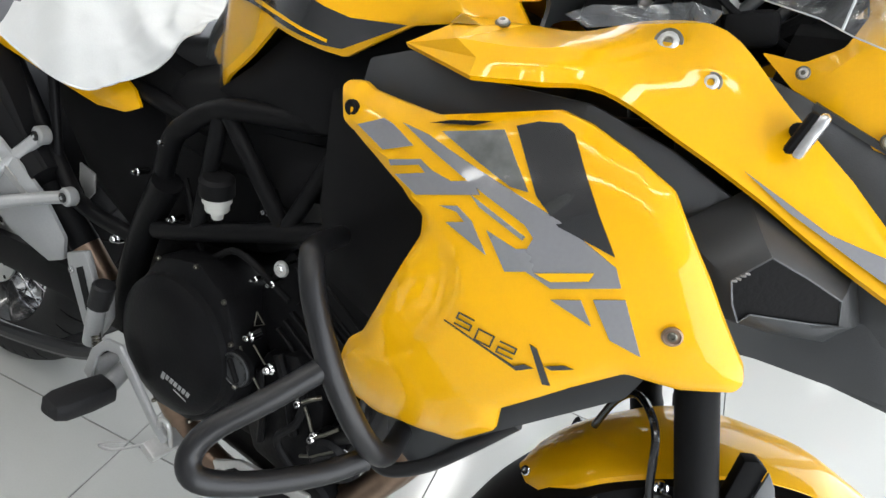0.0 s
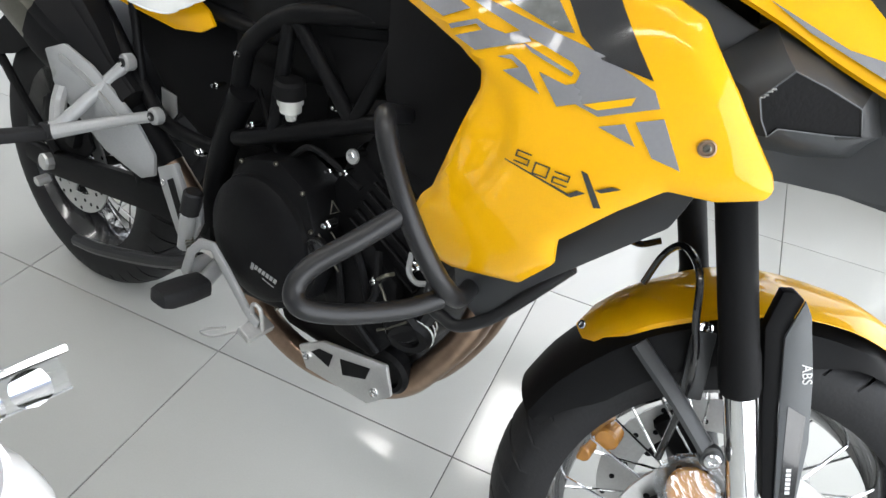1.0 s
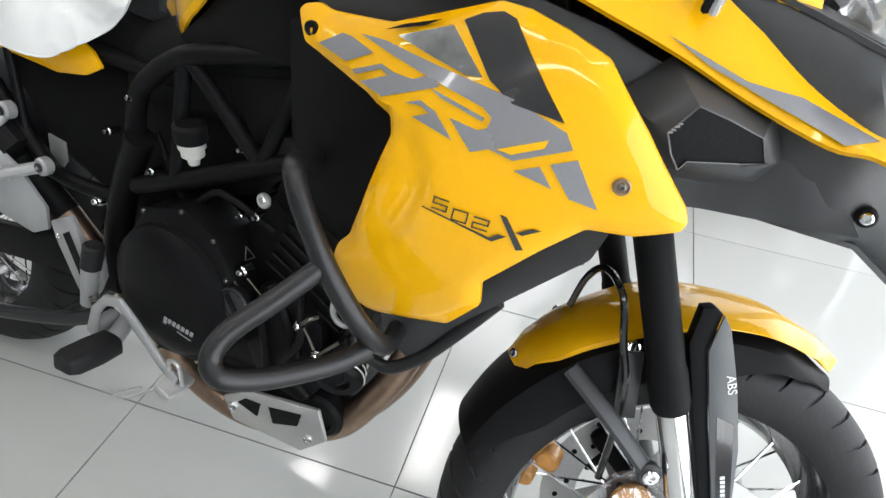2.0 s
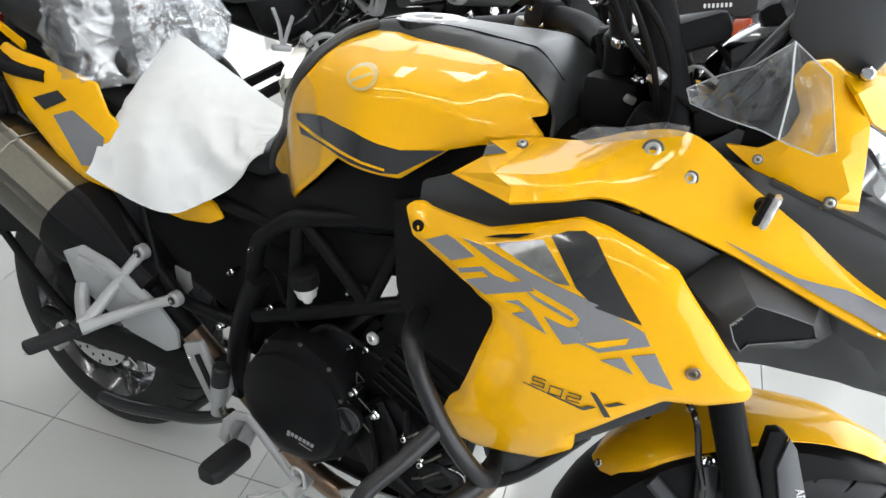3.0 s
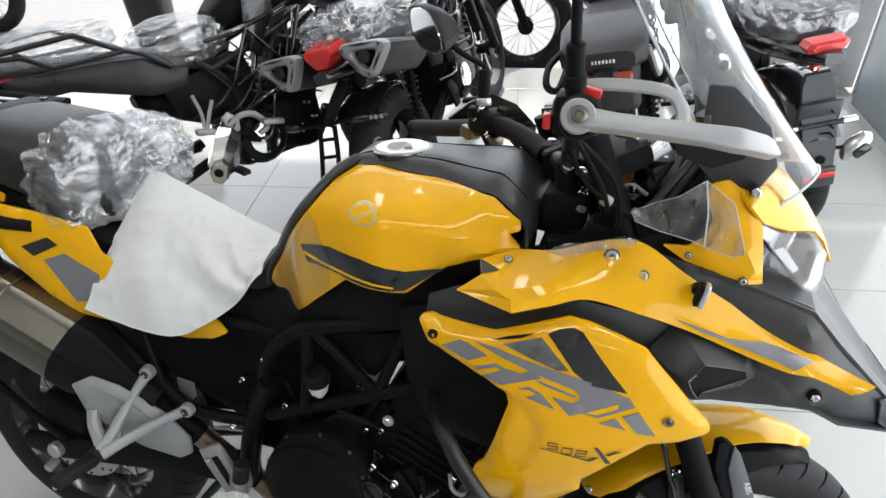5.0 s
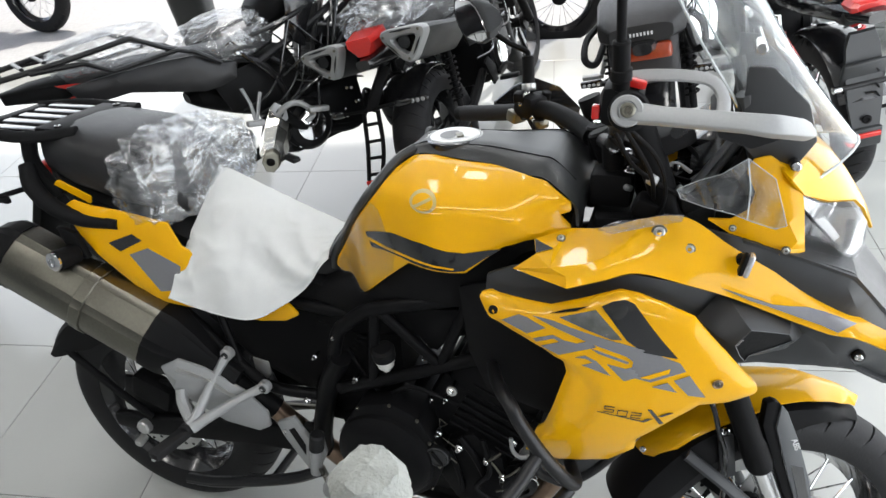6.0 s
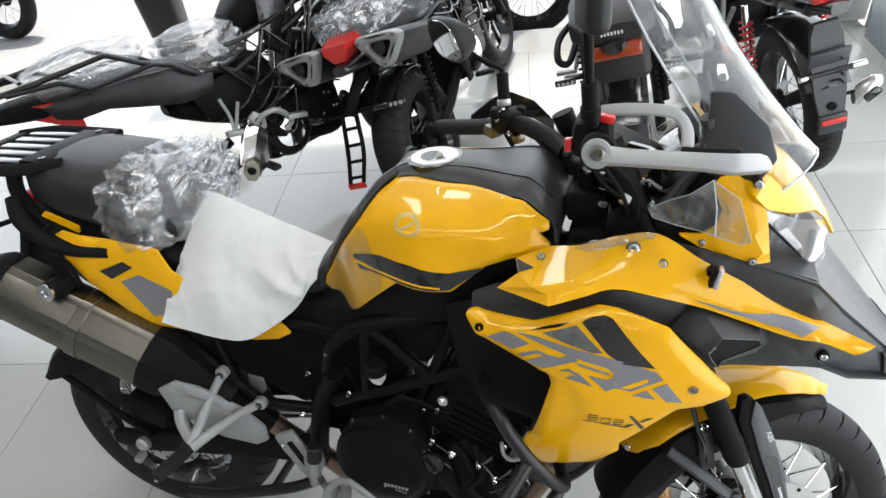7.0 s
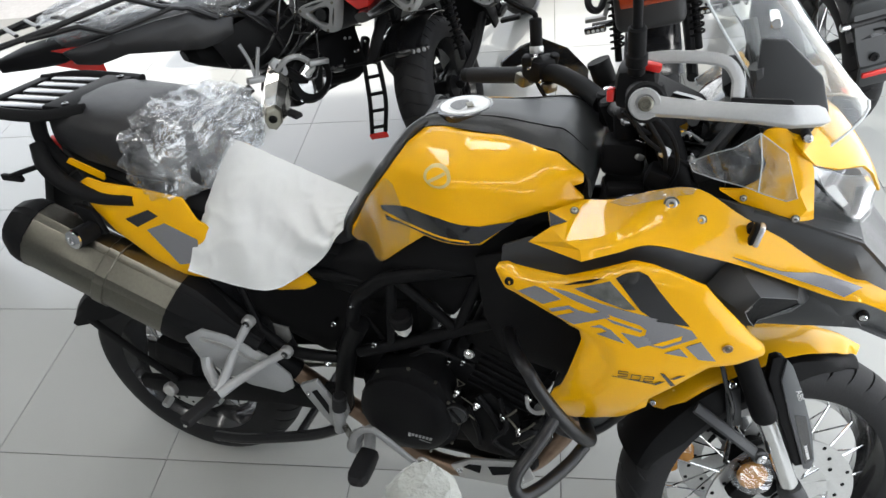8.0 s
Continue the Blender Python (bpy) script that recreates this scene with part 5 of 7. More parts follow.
oil_cap = part("oil_cap", join(lathe([(0.026, 0), (0.026, 0.008), (0.023, 0.011), (0.018, 0.011), (0.016, 0.007), (0.0001, 0.007)], along((0.916, -0.180, 0.526), (0.916, -0.25, 0.526)), 28), box(0.036, 0.010, 0.007, pose(0.916, -0.192, 0.526, 0, 55, 0), 0.003)), ENGINE, engine, "round black oil filler cap with a grip bar")
part("cap_ring", lathe([(0.0245, 0.0095), (0.0238, 0.0115), (0.0228, 0.0118), (0.0222, 0.0110)], along((0.916, -0.180, 0.526), (0.916, -0.25, 0.526)), 28), DARK, oil_cap)
part("side_case", join(plate([(0.925, 0.54), (0.90, 0.44), (0.94, 0.375), (1.02, 0.37), (1.06, 0.43), (1.04, 0.52), (0.98, 0.57)], -0.10, -0.150, 0.008), lathe([(0.045, 0), (0.045, 0.02), (0.038, 0.026), (0.030, 0.026), (0.028, 0.018), (0.0001, 0.018)], along((1.035, -0.11, 0.345), (1.045, -0.19, 0.335)), 28)), ENGINE, engine)
part("oil_filter", lathe([(0.034, 0), (0.036, 0.01), (0.036, 0.045), (0.030, 0.052), (0.018, 0.052), (0.016, 0.046), (0.0001, 0.046)], along((1.062, -0.11, 0.462), (1.092, -0.18, 0.440)), 24), ENGINE, engine, "ribbed black oil filter")
parts("filter_ring", [lathe([(0.0365, 0), (0.0385, 0.001), (0.0385, 0.003), (0.0365, 0.004)], along(Vector((1.062, -0.11, 0.462)) + Vector((0.030, -0.07, -0.022)).normalized() * d, (1.122, -0.25, 0.418)), 28) for d in (0.016, 0.027, 0.038)], CHROME, engine, "bright filter ring")
part("drain_hook", tube([(1.060, -0.158, 0.590), (1.066, -0.166, 0.566), (1.082, -0.168, 0.556), (1.098, -0.164, 0.560)], 0.0042, 8), PALE, engine, "milky plastic pipe end")
parts("case_rib", (tube([(0.955, -0.156, 0.560), (0.985, -0.160, 0.520), (1.010, -0.158, 0.460)], 0.007, 8), tube([(0.930, -0.156, 0.520), (0.950, -0.158, 0.460), (0.955, -0.156, 0.410)], 0.006, 8)), ENGINE, engine)
rng = random.Random(4)
for i, (x, z) in enumerate(CASE):
    part("case_bolt", bolt((x * 0.965 + 0.028, -0.187, z * 0.965 + 0.0175), 0.0036, (0, -1, 0), 0.005), STEEL, engine)
for x, y, z, r in ((0.912, -0.17, 0.568, 0.0052), (0.955, -0.17, 0.541, 0.0058), (0.853, -0.17, 0.602, 0.005), (0.869, -0.17, 0.577, 0.0042), (1.012, -0.165, 0.519, 0.006), (1.045, -0.165, 0.482, 0.006), (0.783, -0.165, 0.595, 0.0042), (0.804, -0.165, 0.620, 0.0042), (0.885, -0.150, 0.738, 0.0036), (0.64, -0.155, 0.69, 0.0036), (0.70, -0.165, 0.76, 0.0036), (0.60, -0.15, 0.56, 0.0058), (0.735, -0.165, 0.66, 0.0036), (1.06, -0.145, 0.56, 0.0058), (0.932, -0.17, 0.661, 0.003), (0.900, -0.165, 0.650, 0.0025)):
    part("engine_bolt", join(bolt((x, y, z), r, (0, -1, 0.1), 0.007), rod((x, y + 0.02, z), (x, y, z), r * 1.5, 14)), CHROME, engine)
part("cable_washer", lathe([(0.005, 0.004), (0.0098, 0.004), (0.0108, 0.002), (0.0108, 0.0)], along((0.949, -0.176, 0.695), (0.949, -0.25, 0.700)), 20), ALU, engine, "bright round washer")
part("hex_stud", rod((0.949, -0.150, 0.695), (0.949, -0.183, 0.697), 0.0055, 6), CHROME, engine)
# steel rods laid where highlights glint on the black engine
for line, r in (([(0.907, -0.178, 0.554), (0.930, -0.180, 0.533), (0.954, -0.178, 0.511)], 0.0016), ([(0.924, -0.171, 0.563), (0.949, -0.171, 0.546)], 0.0013), ([(0.918, -0.17, 0.612), (0.918, -0.17, 0.590), (0.934, -0.17, 0.601), (0.918, -0.17, 0.612)], 0.0011), ([(1.022, -0.166, 0.521), (1.033, -0.168, 0.511), (1.043, -0.168, 0.495)], 0.0024), ([(1.016, -0.166, 0.524), (1.031, -0.170, 0.541), (1.040, -0.160, 0.545)], 0.0030), ([(1.050, -0.166, 0.488), (1.066, -0.170, 0.508), (1.080, -0.165, 0.523)], 0.0026), ([(1.032, -0.165, 0.442), (1.056, -0.168, 0.462), (1.080, -0.165, 0.485)], 0.0022)):
    part("engine_glint", tube(line, r, 6, smooth=len(line) == 3), STEEL, engine, "thin bright rod standing in for a glint")
for k in range(7):
    part("cylinder_fin", box(0.15, 0.275, 0.005, pose(1.02, 0, 0.60, 0, 25, 0) @ pose(0, 0, -0.06 + 0.02 * k), 0.0015, 1), ENGINE, engine)
for i in range(7):
    x, z, h = 0.814 + 0.0078 * i, 0.4715 - 0.0013 * i, 0.0125 if i == 0 else 0.0085
    y = -0.2165 + 0.085 * (x - 0.814)
    part("cover_mark", plate([(x, z), (x + 0.0055, z - 0.0009), (x + 0.0030, z - h), (x - 0.0025, z - h + 0.0009)], y - 0.0012, y, 0), PALE, engine, "small pale printed bar")
part("cover_mark", plate([(0.836, 0.4530), (0.862, 0.4490), (0.862, 0.4478), (0.836, 0.4518)], -0.2150, -0.2138, 0), PALE, engine)
part("reservoir", join(lathe([(0.010, -0.012), (0.012, 0.0), (0.021, 0.006), (0.021, 0.020), (0.025, 0.022), (0.025, 0.034)], pose(0.802, -0.150, 0.700, 10, 0, 0) @ Matrix.Scale(0.78, 4), 20)), OFF_WHITE, bike, "milky brake fluid reservoir with ribbed cap")
part("reservoir_cap", lathe([(0.026, 0), (0.026, 0.024), (0.020, 0.029), (0.0001, 0.029)], pose(0.802, -0.155, 0.728, 10, 0, 0) @ Matrix.Scale(0.90, 4), 24), BLACK, bike)
part("wire", tube([(0.70, -0.12, 0.70), (0.78, -0.14, 0.62), (0.86, -0.16, 0.67), (0.95, -0.15, 0.64)], 0.005, 8), BLACK, bike)
part("wire", tube([(1.00, -0.15, 0.56), (1.02, -0.17, 0.50), (0.99, -0.165, 0.44), (1.03, -0.15, 0.39)], 0.006, 8), BLACK, bike)
part("water_hose", tube([(1.05, -0.10, 0.42), (1.10, -0.14, 0.50), (1.12, -0.15, 0.60), (1.14, -0.14, 0.68)], 0.014, 10), RUBBER, bike)
part("water_pump", join(rod((1.06, -0.13, 0.47), (1.07, -0.165, 0.465), 0.030), rod((1.075, -0.15, 0.50), (1.10, -0.16, 0.53), 0.013)), ENGINE, engine)
part("bracket_plate", plate([(0.452, 0.622), (0.492, 0.618), (0.494, 0.585), (0.478, 0.566), (0.454, 0.590)], -0.118, -0.114, 0.001), ALU, bike, "small bright bracket plate")
part("spring", helix((0.69, -0.05, 0.66), (0.735, -0.05, 0.76), 0.024, 0.0045, 8), BLACK, bike, "rear shock spring")

# exhaust
part("link_pipe", tube([(0.385, -0.160, 0.615), (0.44, -0.145, 0.555), (0.50, -0.130, 0.495)], 0.024, 12), BLACK, bike)
header = part("header_pipe", tube([(0.495, -0.131, 0.50), (0.54, -0.115, 0.44), (0.62, -0.09, 0.35), (0.74, -0.10, 0.270), (0.86, -0.12, 0.262), (0.96, -0.11, 0.270), (1.05, -0.10, 0.305), (1.11, -0.10, 0.390), (1.155, -0.09, 0.500), (1.14, -0.07, 0.60)], 0.023, 14), BRONZE, bike, "heat-tinted exhaust header pipe")
part("header_pipe", tube([(0.90, -0.06, 0.255), (1.04, -0.04, 0.29), (1.11, -0.035, 0.37), (1.155, -0.03, 0.49), (1.14, -0.02, 0.60)], 0.022, 12), BRONZE, bike)
E0, E1 = Vector((-0.050, -0.205, 0.856)), Vector((0.270, -0.182, 0.690))


def can_row(k, w, h):
    c = E0 + (E1 - E0) * k
    d = (E1 - E0).normalized()
    up = Vector((0, 0, 1)) - d * d.z
    up.normalize()
    out = d.cross(up)
    pts = []
    facets = ((-0.62, 1.0), (0.30, 1.0), (1.0, 0.38), (1.0, -0.42), (0.48, -1.0), (-0.62, -1.0), (-1.0, -0.45), (-1.0, 0.45))
    n = len(facets)
    for i in range(n):
        p, q, r = Vector(facets[i - 1]), Vector(facets[i]), Vector(facets[(i + 1) % n])
        for f in (q.lerp(p, 0.16), (q * 6 + p + r) / 8, q.lerp(r, 0.16)):
            pts.append(c + out * (w * f[0]) + up * (h * f[1]))
    return pts


silencer = part("silencer", rings([can_row(0.0, 0.058, 0.074), can_row(0.02, 0.061, 0.077), can_row(0.98, 0.064, 0.080), can_row(1.0, 0.062, 0.078)]), STEEL, bike, "brushed steel silencer")
part("end_cap", rings([can_row(-0.150, 0.034, 0.044), can_row(-0.135, 0.044, 0.056), can_row(-0.06, 0.058, 0.075), can_row(0.0, 0.062, 0.079), can_row(0.025, 0.062, 0.079)]), BLACK, silencer, "dark silencer end cap")
part("sleeve", rings([can_row(0.975, 0.066, 0.082), can_row(1.08, 0.065, 0.081), can_row(1.22, 0.050, 0.062), can_row(1.36, 0.030, 0.036), can_row(1.55, 0.024, 0.026)]), BLACK, silencer, "black silencer sleeve")
part("clamp_band", rings([can_row(0.50, 0.0645, 0.0805), can_row(0.505, 0.066, 0.082), can_row(0.57, 0.066, 0.082), can_row(0.575, 0.0645, 0.0805)]), STEEL, silencer)
part("hanger", join(rod((0.098, -0.18, 0.872), (0.098, -0.235, 0.880), 0.022, 20), plate([(0.06, 0.93), (0.11, 0.92), (0.125, 0.86), (0.085, 0.85)], -0.165, -0.18, 0.003)), BLACK, silencer)
part("hanger_bolt", join(lathe([(0.020, 0), (0.020, 0.005), (0.014, 0.008), (0.009, 0.008), (0.008, 0.004), (0.0001, 0.004)], along((0.098, -0.235, 0.880), (0.098, -0.28, 0.887)), 24)), CHROME, silencer)
SHIELD = [(0.312, 0.659), (0.349, 0.677), (0.395, 0.653), (0.469, 0.585), (0.508, 0.522), (0.508, 0.482), (0.483, 0.470), (0.416, 0.503), (0.328, 0.593)]


def shield_y(x, z):
    return -0.252 + 0.36 * (x - 0.314)


part("heat_shield", shell(SHIELD, shield_y, 0.005, 0.02, 0.010, 0.014), PALE, bike, "pale alloy exhaust heat shield")
part("shield_rib", shell([(0.350, 0.662), (0.392, 0.640), (0.466, 0.570), (0.462, 0.562), (0.385, 0.632), (0.346, 0.652)], shield_y, 0.002, 0.03, 0.002, 0.006, 0.002), ALU, bike)

# swingarm, hugger, stand
for s in (-1, 1):
    part("swingarm", rings([ring_of(x, s * y, z, w, h, 14, 4) for x, y, z, w, h in ((-0.03, 0.115, 0.318, 0.014, 0.022), (0.06, 0.115, 0.320, 0.016, 0.030), (0.20, 0.112, 0.345, 0.016, 0.032), (0.45, 0.115, 0.395, 0.016, 0.036), (0.62, 0.120, 0.425, 0.020, 0.042))]), BLACK, bike, "black swingarm")
    part("axle_nut", rod((0.076, s * 0.125, 0.330), (0.076, s * 0.148, 0.332), 0.020, 8), ALU, bike)
    part("adjuster", rod((0.045, s * 0.120, 0.275), (0.045, s * 0.150, 0.270), 0.012, 8), ALU, bike)
part("rear_caliper", join(box(0.12, 0.050, 0.075, pose(0.110, -0.100, 0.435, 0, 20, 0), 0.014), plate([(0.02, 0.46), (0.16, 0.47), (0.20, 0.40), (0.13, 0.33), (0.05, 0.33), (0.00, 0.40)], -0.104, -0.094, 0.003)), BLACK, bike, "black rear brake caliper on its bracket")
rows = []
for i in range(17):
    a = radians(40 + 112 * i / 16)
    skirt = lerp_table(i / 16, ((0, 0.02), (0.25, 0.085), (0.75, 0.100), (0.95, 0.060), (1.0, 0.03)))
    rows.append([Vector((0.076 + (0.352 - d) * math.cos(a), y, 0.32 + (0.352 - d) * math.sin(a))) for y, d in ((-0.108, skirt), (-0.107, skirt * 0.5), (-0.104, 0.018), (-0.088, 0.006), (-0.05, 0.0), (0, 0.0), (0.05, 0.0), (0.088, 0.006), (0.104, 0.018), (0.107, skirt * 0.5), (0.108, skirt))])
part("hugger", sheet(rows, 0.004), BLACK, bike, "black rear tyre hugger")
parts("hugger_arm", (tube([(-0.16, -0.10, 0.50), (0.0, -0.13, 0.44), (0.10, -0.125, 0.36)], 0.010), tube([(0.30, -0.105, 0.58), (0.35, -0.12, 0.48), (0.40, -0.12, 0.40)], 0.010)), BLACK, bike)
parts("chain_run", (box(0.52, 0.012, 0.012, pose(0.33, 0.10, 0.42, 0, -6, 0), 0.003), box(0.52, 0.012, 0.012, pose(0.33, 0.10, 0.27, 0, -10, 0), 0.003)), STEEL, bike)
part("sprocket", lathe([(0.05, -0.003), (0.105, -0.003), (0.105, 0.003), (0.05, 0.003)], pose(0.076, 0.10, 0.32, 90), 40, True), STEEL, bike)
part("side_stand", join(tube([(0.62, 0.14, 0.30), (0.58, 0.26, 0.16), (0.56, 0.352, 0.081)], 0.013), box(0.09, 0.05, 0.012, pose(0.555, 0.36, 0.077, -11.5, 0, 0), 0.004)), BLACK, bike, "black side stand")
part("centre_stand", join(tube([(0.60, -0.14, 0.34), (0.50, -0.145, 0.285), (0.30, -0.15, 0.215), (0.18, -0.14, 0.18)], 0.014), tube([(0.60, 0.14, 0.34), (0.50, 0.145, 0.285), (0.30, 0.15, 0.215), (0.18, 0.14, 0.18)], 0.014), tube([(0.46, -0.145, 0.27), (0.46, 0.145, 0.27)], 0.011, smooth=False)), BAR, bike, "black centre stand folded up")

# foot controls
for s in (-1, 1):
    part("pillion_bracket", join(tube([(0.429, s * 0.165, 0.664), (0.412, s * 0.205, 0.62), (0.396, s * 0.262, 0.562), (0.392, s * 0.285, 0.547)], [0.011, 0.010, 0.012, 0.015], 12, squash=0.8), tube([(0.515, s * 0.172, 0.598), (0.470, s * 0.205, 0.580), (0.420, s * 0.255, 0.557), (0.396, s * 0.285, 0.547)], [0.011, 0.010, 0.012, 0.015], 12, squash=0.8), rod((0.429, s * 0.156, 0.664), (0.429, s * 0.176, 0.664), 0.015), rod((0.515, s * 0.163, 0.598), (0.515, s * 0.182, 0.598), 0.015), tube([(0.392, s * 0.275, 0.550), (0.355, s * 0.25, 0.575), (0.345, s * 0.235, 0.60)], 0.013, 10)), PALE, bike, "pale alloy pillion footrest bracket")
    parts("bracket_bolt", (bolt((0.429, s * 0.176, 0.664), 0.008, (0, s, 0)), bolt((0.515, s * 0.182, 0.598), 0.008, (0, s, 0))), GLOSS_BLACK, bike)
    part("pillion_peg", join(box(0.030, 0.085, 0.020, pose(0.380, s * 0.335, 0.543, 0, 0, s * 12), 0.006), rod((0.388, s * 0.28, 0.545), (0.388, s * 0.30, 0.545), 0.016)), RUBBER, bike, "black ridged pillion footrest")
    part("peg_edge", join(*[box(0.010, 0.009, 0.006, pose(0.368, s * (0.300 + 0.018 * i), 0.532, 0, 0, s * 12), 0.002, 1) for i in range(5)]), ALU, bike)
    heel_o = [(0.540, 0.516), (0.586, 0.542), (0.602, 0.514), (0.619, 0.486), (0.648, 0.509), (0.655, 0.455), (0.640, 0.423), (0.613, 0.386), (0.590, 0.416), (0.552, 0.483)]
    part("heel_plate", plate(heel_o, s * 0.178, s * 0.190, 0.003), PALE, bike, "pale alloy heel plate")
    part("heel_slot", plate([(0.570, 0.505), (0.585, 0.515), (0.607, 0.470), (0.603, 0.440)], s * 0.1905, s * 0.1915, 0), BLACK, bike)
    part("foot_peg", rings([[Vector((x + w * math.copysign(abs(math.cos(a)) ** 0.5, math.cos(a)), s * y, z + h * math.copysign(abs(math.sin(a)) ** 0.5, math.sin(a)))) for a in (2 * math.pi * i / 16 for i in range(16))] for x, y, z, w, h in ((0.712, 0.222, 0.380, 0.012, 0.010), (0.713, 0.226, 0.381, 0.022, 0.017), (0.716, 0.262, 0.386, 0.024, 0.018), (0.720, 0.303, 0.393, 0.023, 0.017), (0.721, 0.317, 0.396, 0.018, 0.014), (0.721, 0.324, 0.397, 0.008, 0.006))]), RUBBER, bike, "black rubber rider footrest")
    part("peg_mount", join(rod((0.69, s * 0.165, 0.395), (0.711, s * 0.226, 0.380), 0.014), rod((0.655, s * 0.18, 0.350), (0.655, s * 0.205, 0.350), 0.018)), PALE, bike)
    part("plate_cylinder", rod((0.628, s * 0.197, 0.40), (0.636, s * 0.197, 0.475), 0.014), PALE, bike)
    part("cylinder_boot", rod((0.6355, s * 0.195, 0.470), (0.643, s * 0.193, 0.515), 0.017), RUBBER, bike)
    parts("plate_bolt", (bolt((0.620, s * 0.1915, 0.405), 0.007, (0, s, 0)), bolt((0.560, s * 0.1905, 0.497), 0.006, (0, s, 0))), CHROME, bike)
BRAKE = [(0.657, 0.379), (0.673, 0.431), (0.702, 0.465), (0.735, 0.473), (0.770, 0.445), (0.821, 0.397), (0.853, 0.383), (0.843, 0.362), (0.812, 0.383), (0.765, 0.425), (0.732, 0.455), (0.706, 0.446), (0.688, 0.424), (0.676, 0.372)]
part("brake_pedal", plate(BRAKE, -0.221, -0.230, 0.004), PALE, bike, "pale alloy brake pedal")
part("pedal_pivot", rod((0.668, -0.180, 0.385), (0.668, -0.222, 0.385), 0.016), PALE, bike)
part("pedal_toe", join(box(0.03, 0.055, 0.014, pose(0.842, -0.225, 0.362, 0, 20, 0), 0.004), tube([(0.832, -0.222, 0.37), (0.838, -0.232, 0.410), (0.856, -0.232, 0.410), (0.854, -0.222, 0.365)], 0.0035, 8)), ALU, bike)
part("wire_loop", tube([(0.815, -0.225, 0.344), (0.775, -0.255, 0.322), (0.765, -0.270, 0.335), (0.80, -0.25, 0.352)], 0.0022, 6), ALU, bike, "thin metal spring loop")
part("pedal_spring", helix((0.648, -0.205, 0.43), (0.665, -0.205, 0.375), 0.0065, 0.0012, 11, 5), STEEL, bike)
skid_o = [(0.884, 0.325), (0.935, 0.362), (1.062, 0.392), (1.081, 0.341), (1.039, 0.298), (0.907, 0.288)]
part("exhaust_guard", plate(skid_o, -0.168, -0.160, 0.003), ALU, bike, "pale alloy exhaust guard with slots")
parts("guard_slot", (plate([(0.915, 0.330), (0.930, 0.345), (0.960, 0.350), (0.955, 0.322)], -0.1692, -0.1684, 0), plate([(0.975, 0.352), (1.035, 0.370), (1.030, 0.345), (0.985, 0.325)], -0.1692, -0.1684, 0)), BLACK, bike)
parts("guard_bolt", (bolt((0.905, -0.168, 0.315), 0.008), bolt((1.050, -0.168, 0.330), 0.008)), CHROME, bike)

# crash bars
for s in (-1, 1):
    part("crash_bar", tube([(1.02, s * 0.15, 0.775), (1.050, s * 0.235, 0.800), (1.078, s * 0.295, 0.820), (1.098, s * 0.322, 0.822), (1.118, s * 0.333, 0.797), (1.155, s * 0.336, 0.745), (1.188, s * 0.320, 0.690), (1.203, s * 0.290, 0.652), (1.190, s * 0.235, 0.625), (1.150, s * 0.12, 0.590)], 0.0115, 16), BAR, bike, "satin black tubular crash bar")
    part("crash_loop", tube([(1.150, s * 0.335, 0.748), (1.128, s * 0.378, 0.718), (1.105, s * 0.414, 0.690), (1.101, s * 0.432, 0.668), (1.116, s * 0.434, 0.654), (1.142, s * 0.400, 0.645), (1.175, s * 0.345, 0.644), (1.196, s * 0.305, 0.652)], 0.0111, 16), BAR, bike)
part("lower_bar", tube([(1.10, -0.150, 0.585), (1.122, -0.190, 0.556), (1.152, -0.198, 0.550), (1.178, -0.199, 0.552), (1.217, -0.198, 0.588), (1.257, -0.196, 0.646), (1.29, -0.190, 0.697)], 0.0088, 12), BAR, bike, "black lower engine bar")
low_o = [(1.245, 0.740), (1.345, 0.838), (1.385, 0.832), (1.374, 0.792), (1.273, 0.677), (1.238, 0.633), (1.223, 0.588), (1.196, 0.576), (1.161, 0.590), (1.142, 0.640), (1.16, 0.70)]
part("lower_fairing", shell(low_o, lambda x, z: -0.205 - 0.06 * (x - 1.2), 0.006, 0.03, 0.008, 0.02), DARK, bike, "dark grey lower fairing")
part("lower_fairing", mirrored(shell(low_o, lambda x, z: -0.205 - 0.06 * (x - 1.2), 0.006, 0.03, 0.008, 0.02)), DARK, bike)

# tail, seat and rack
TAIL = [(0.052, 0.960), (0.103, 0.986), (0.214, 0.972), (0.322, 0.950), (0.345, 0.900), (0.46, 0.835), (0.58, 0.790), (0.60, 0.770), (0.569, 0.752), (0.505, 0.740), (0.40, 0.752), (0.302, 0.765), (0.278, 0.768), (0.227, 0.799), (0.146, 0.871)]


def tail_y(x, z):
    return -0.125 - 0.06 * max(0, min(1, (0.5 - x) / 0.4)) * max(0, min(1, (x + 0.1) / 0.25)) + 0.10 * (z - 0.87)


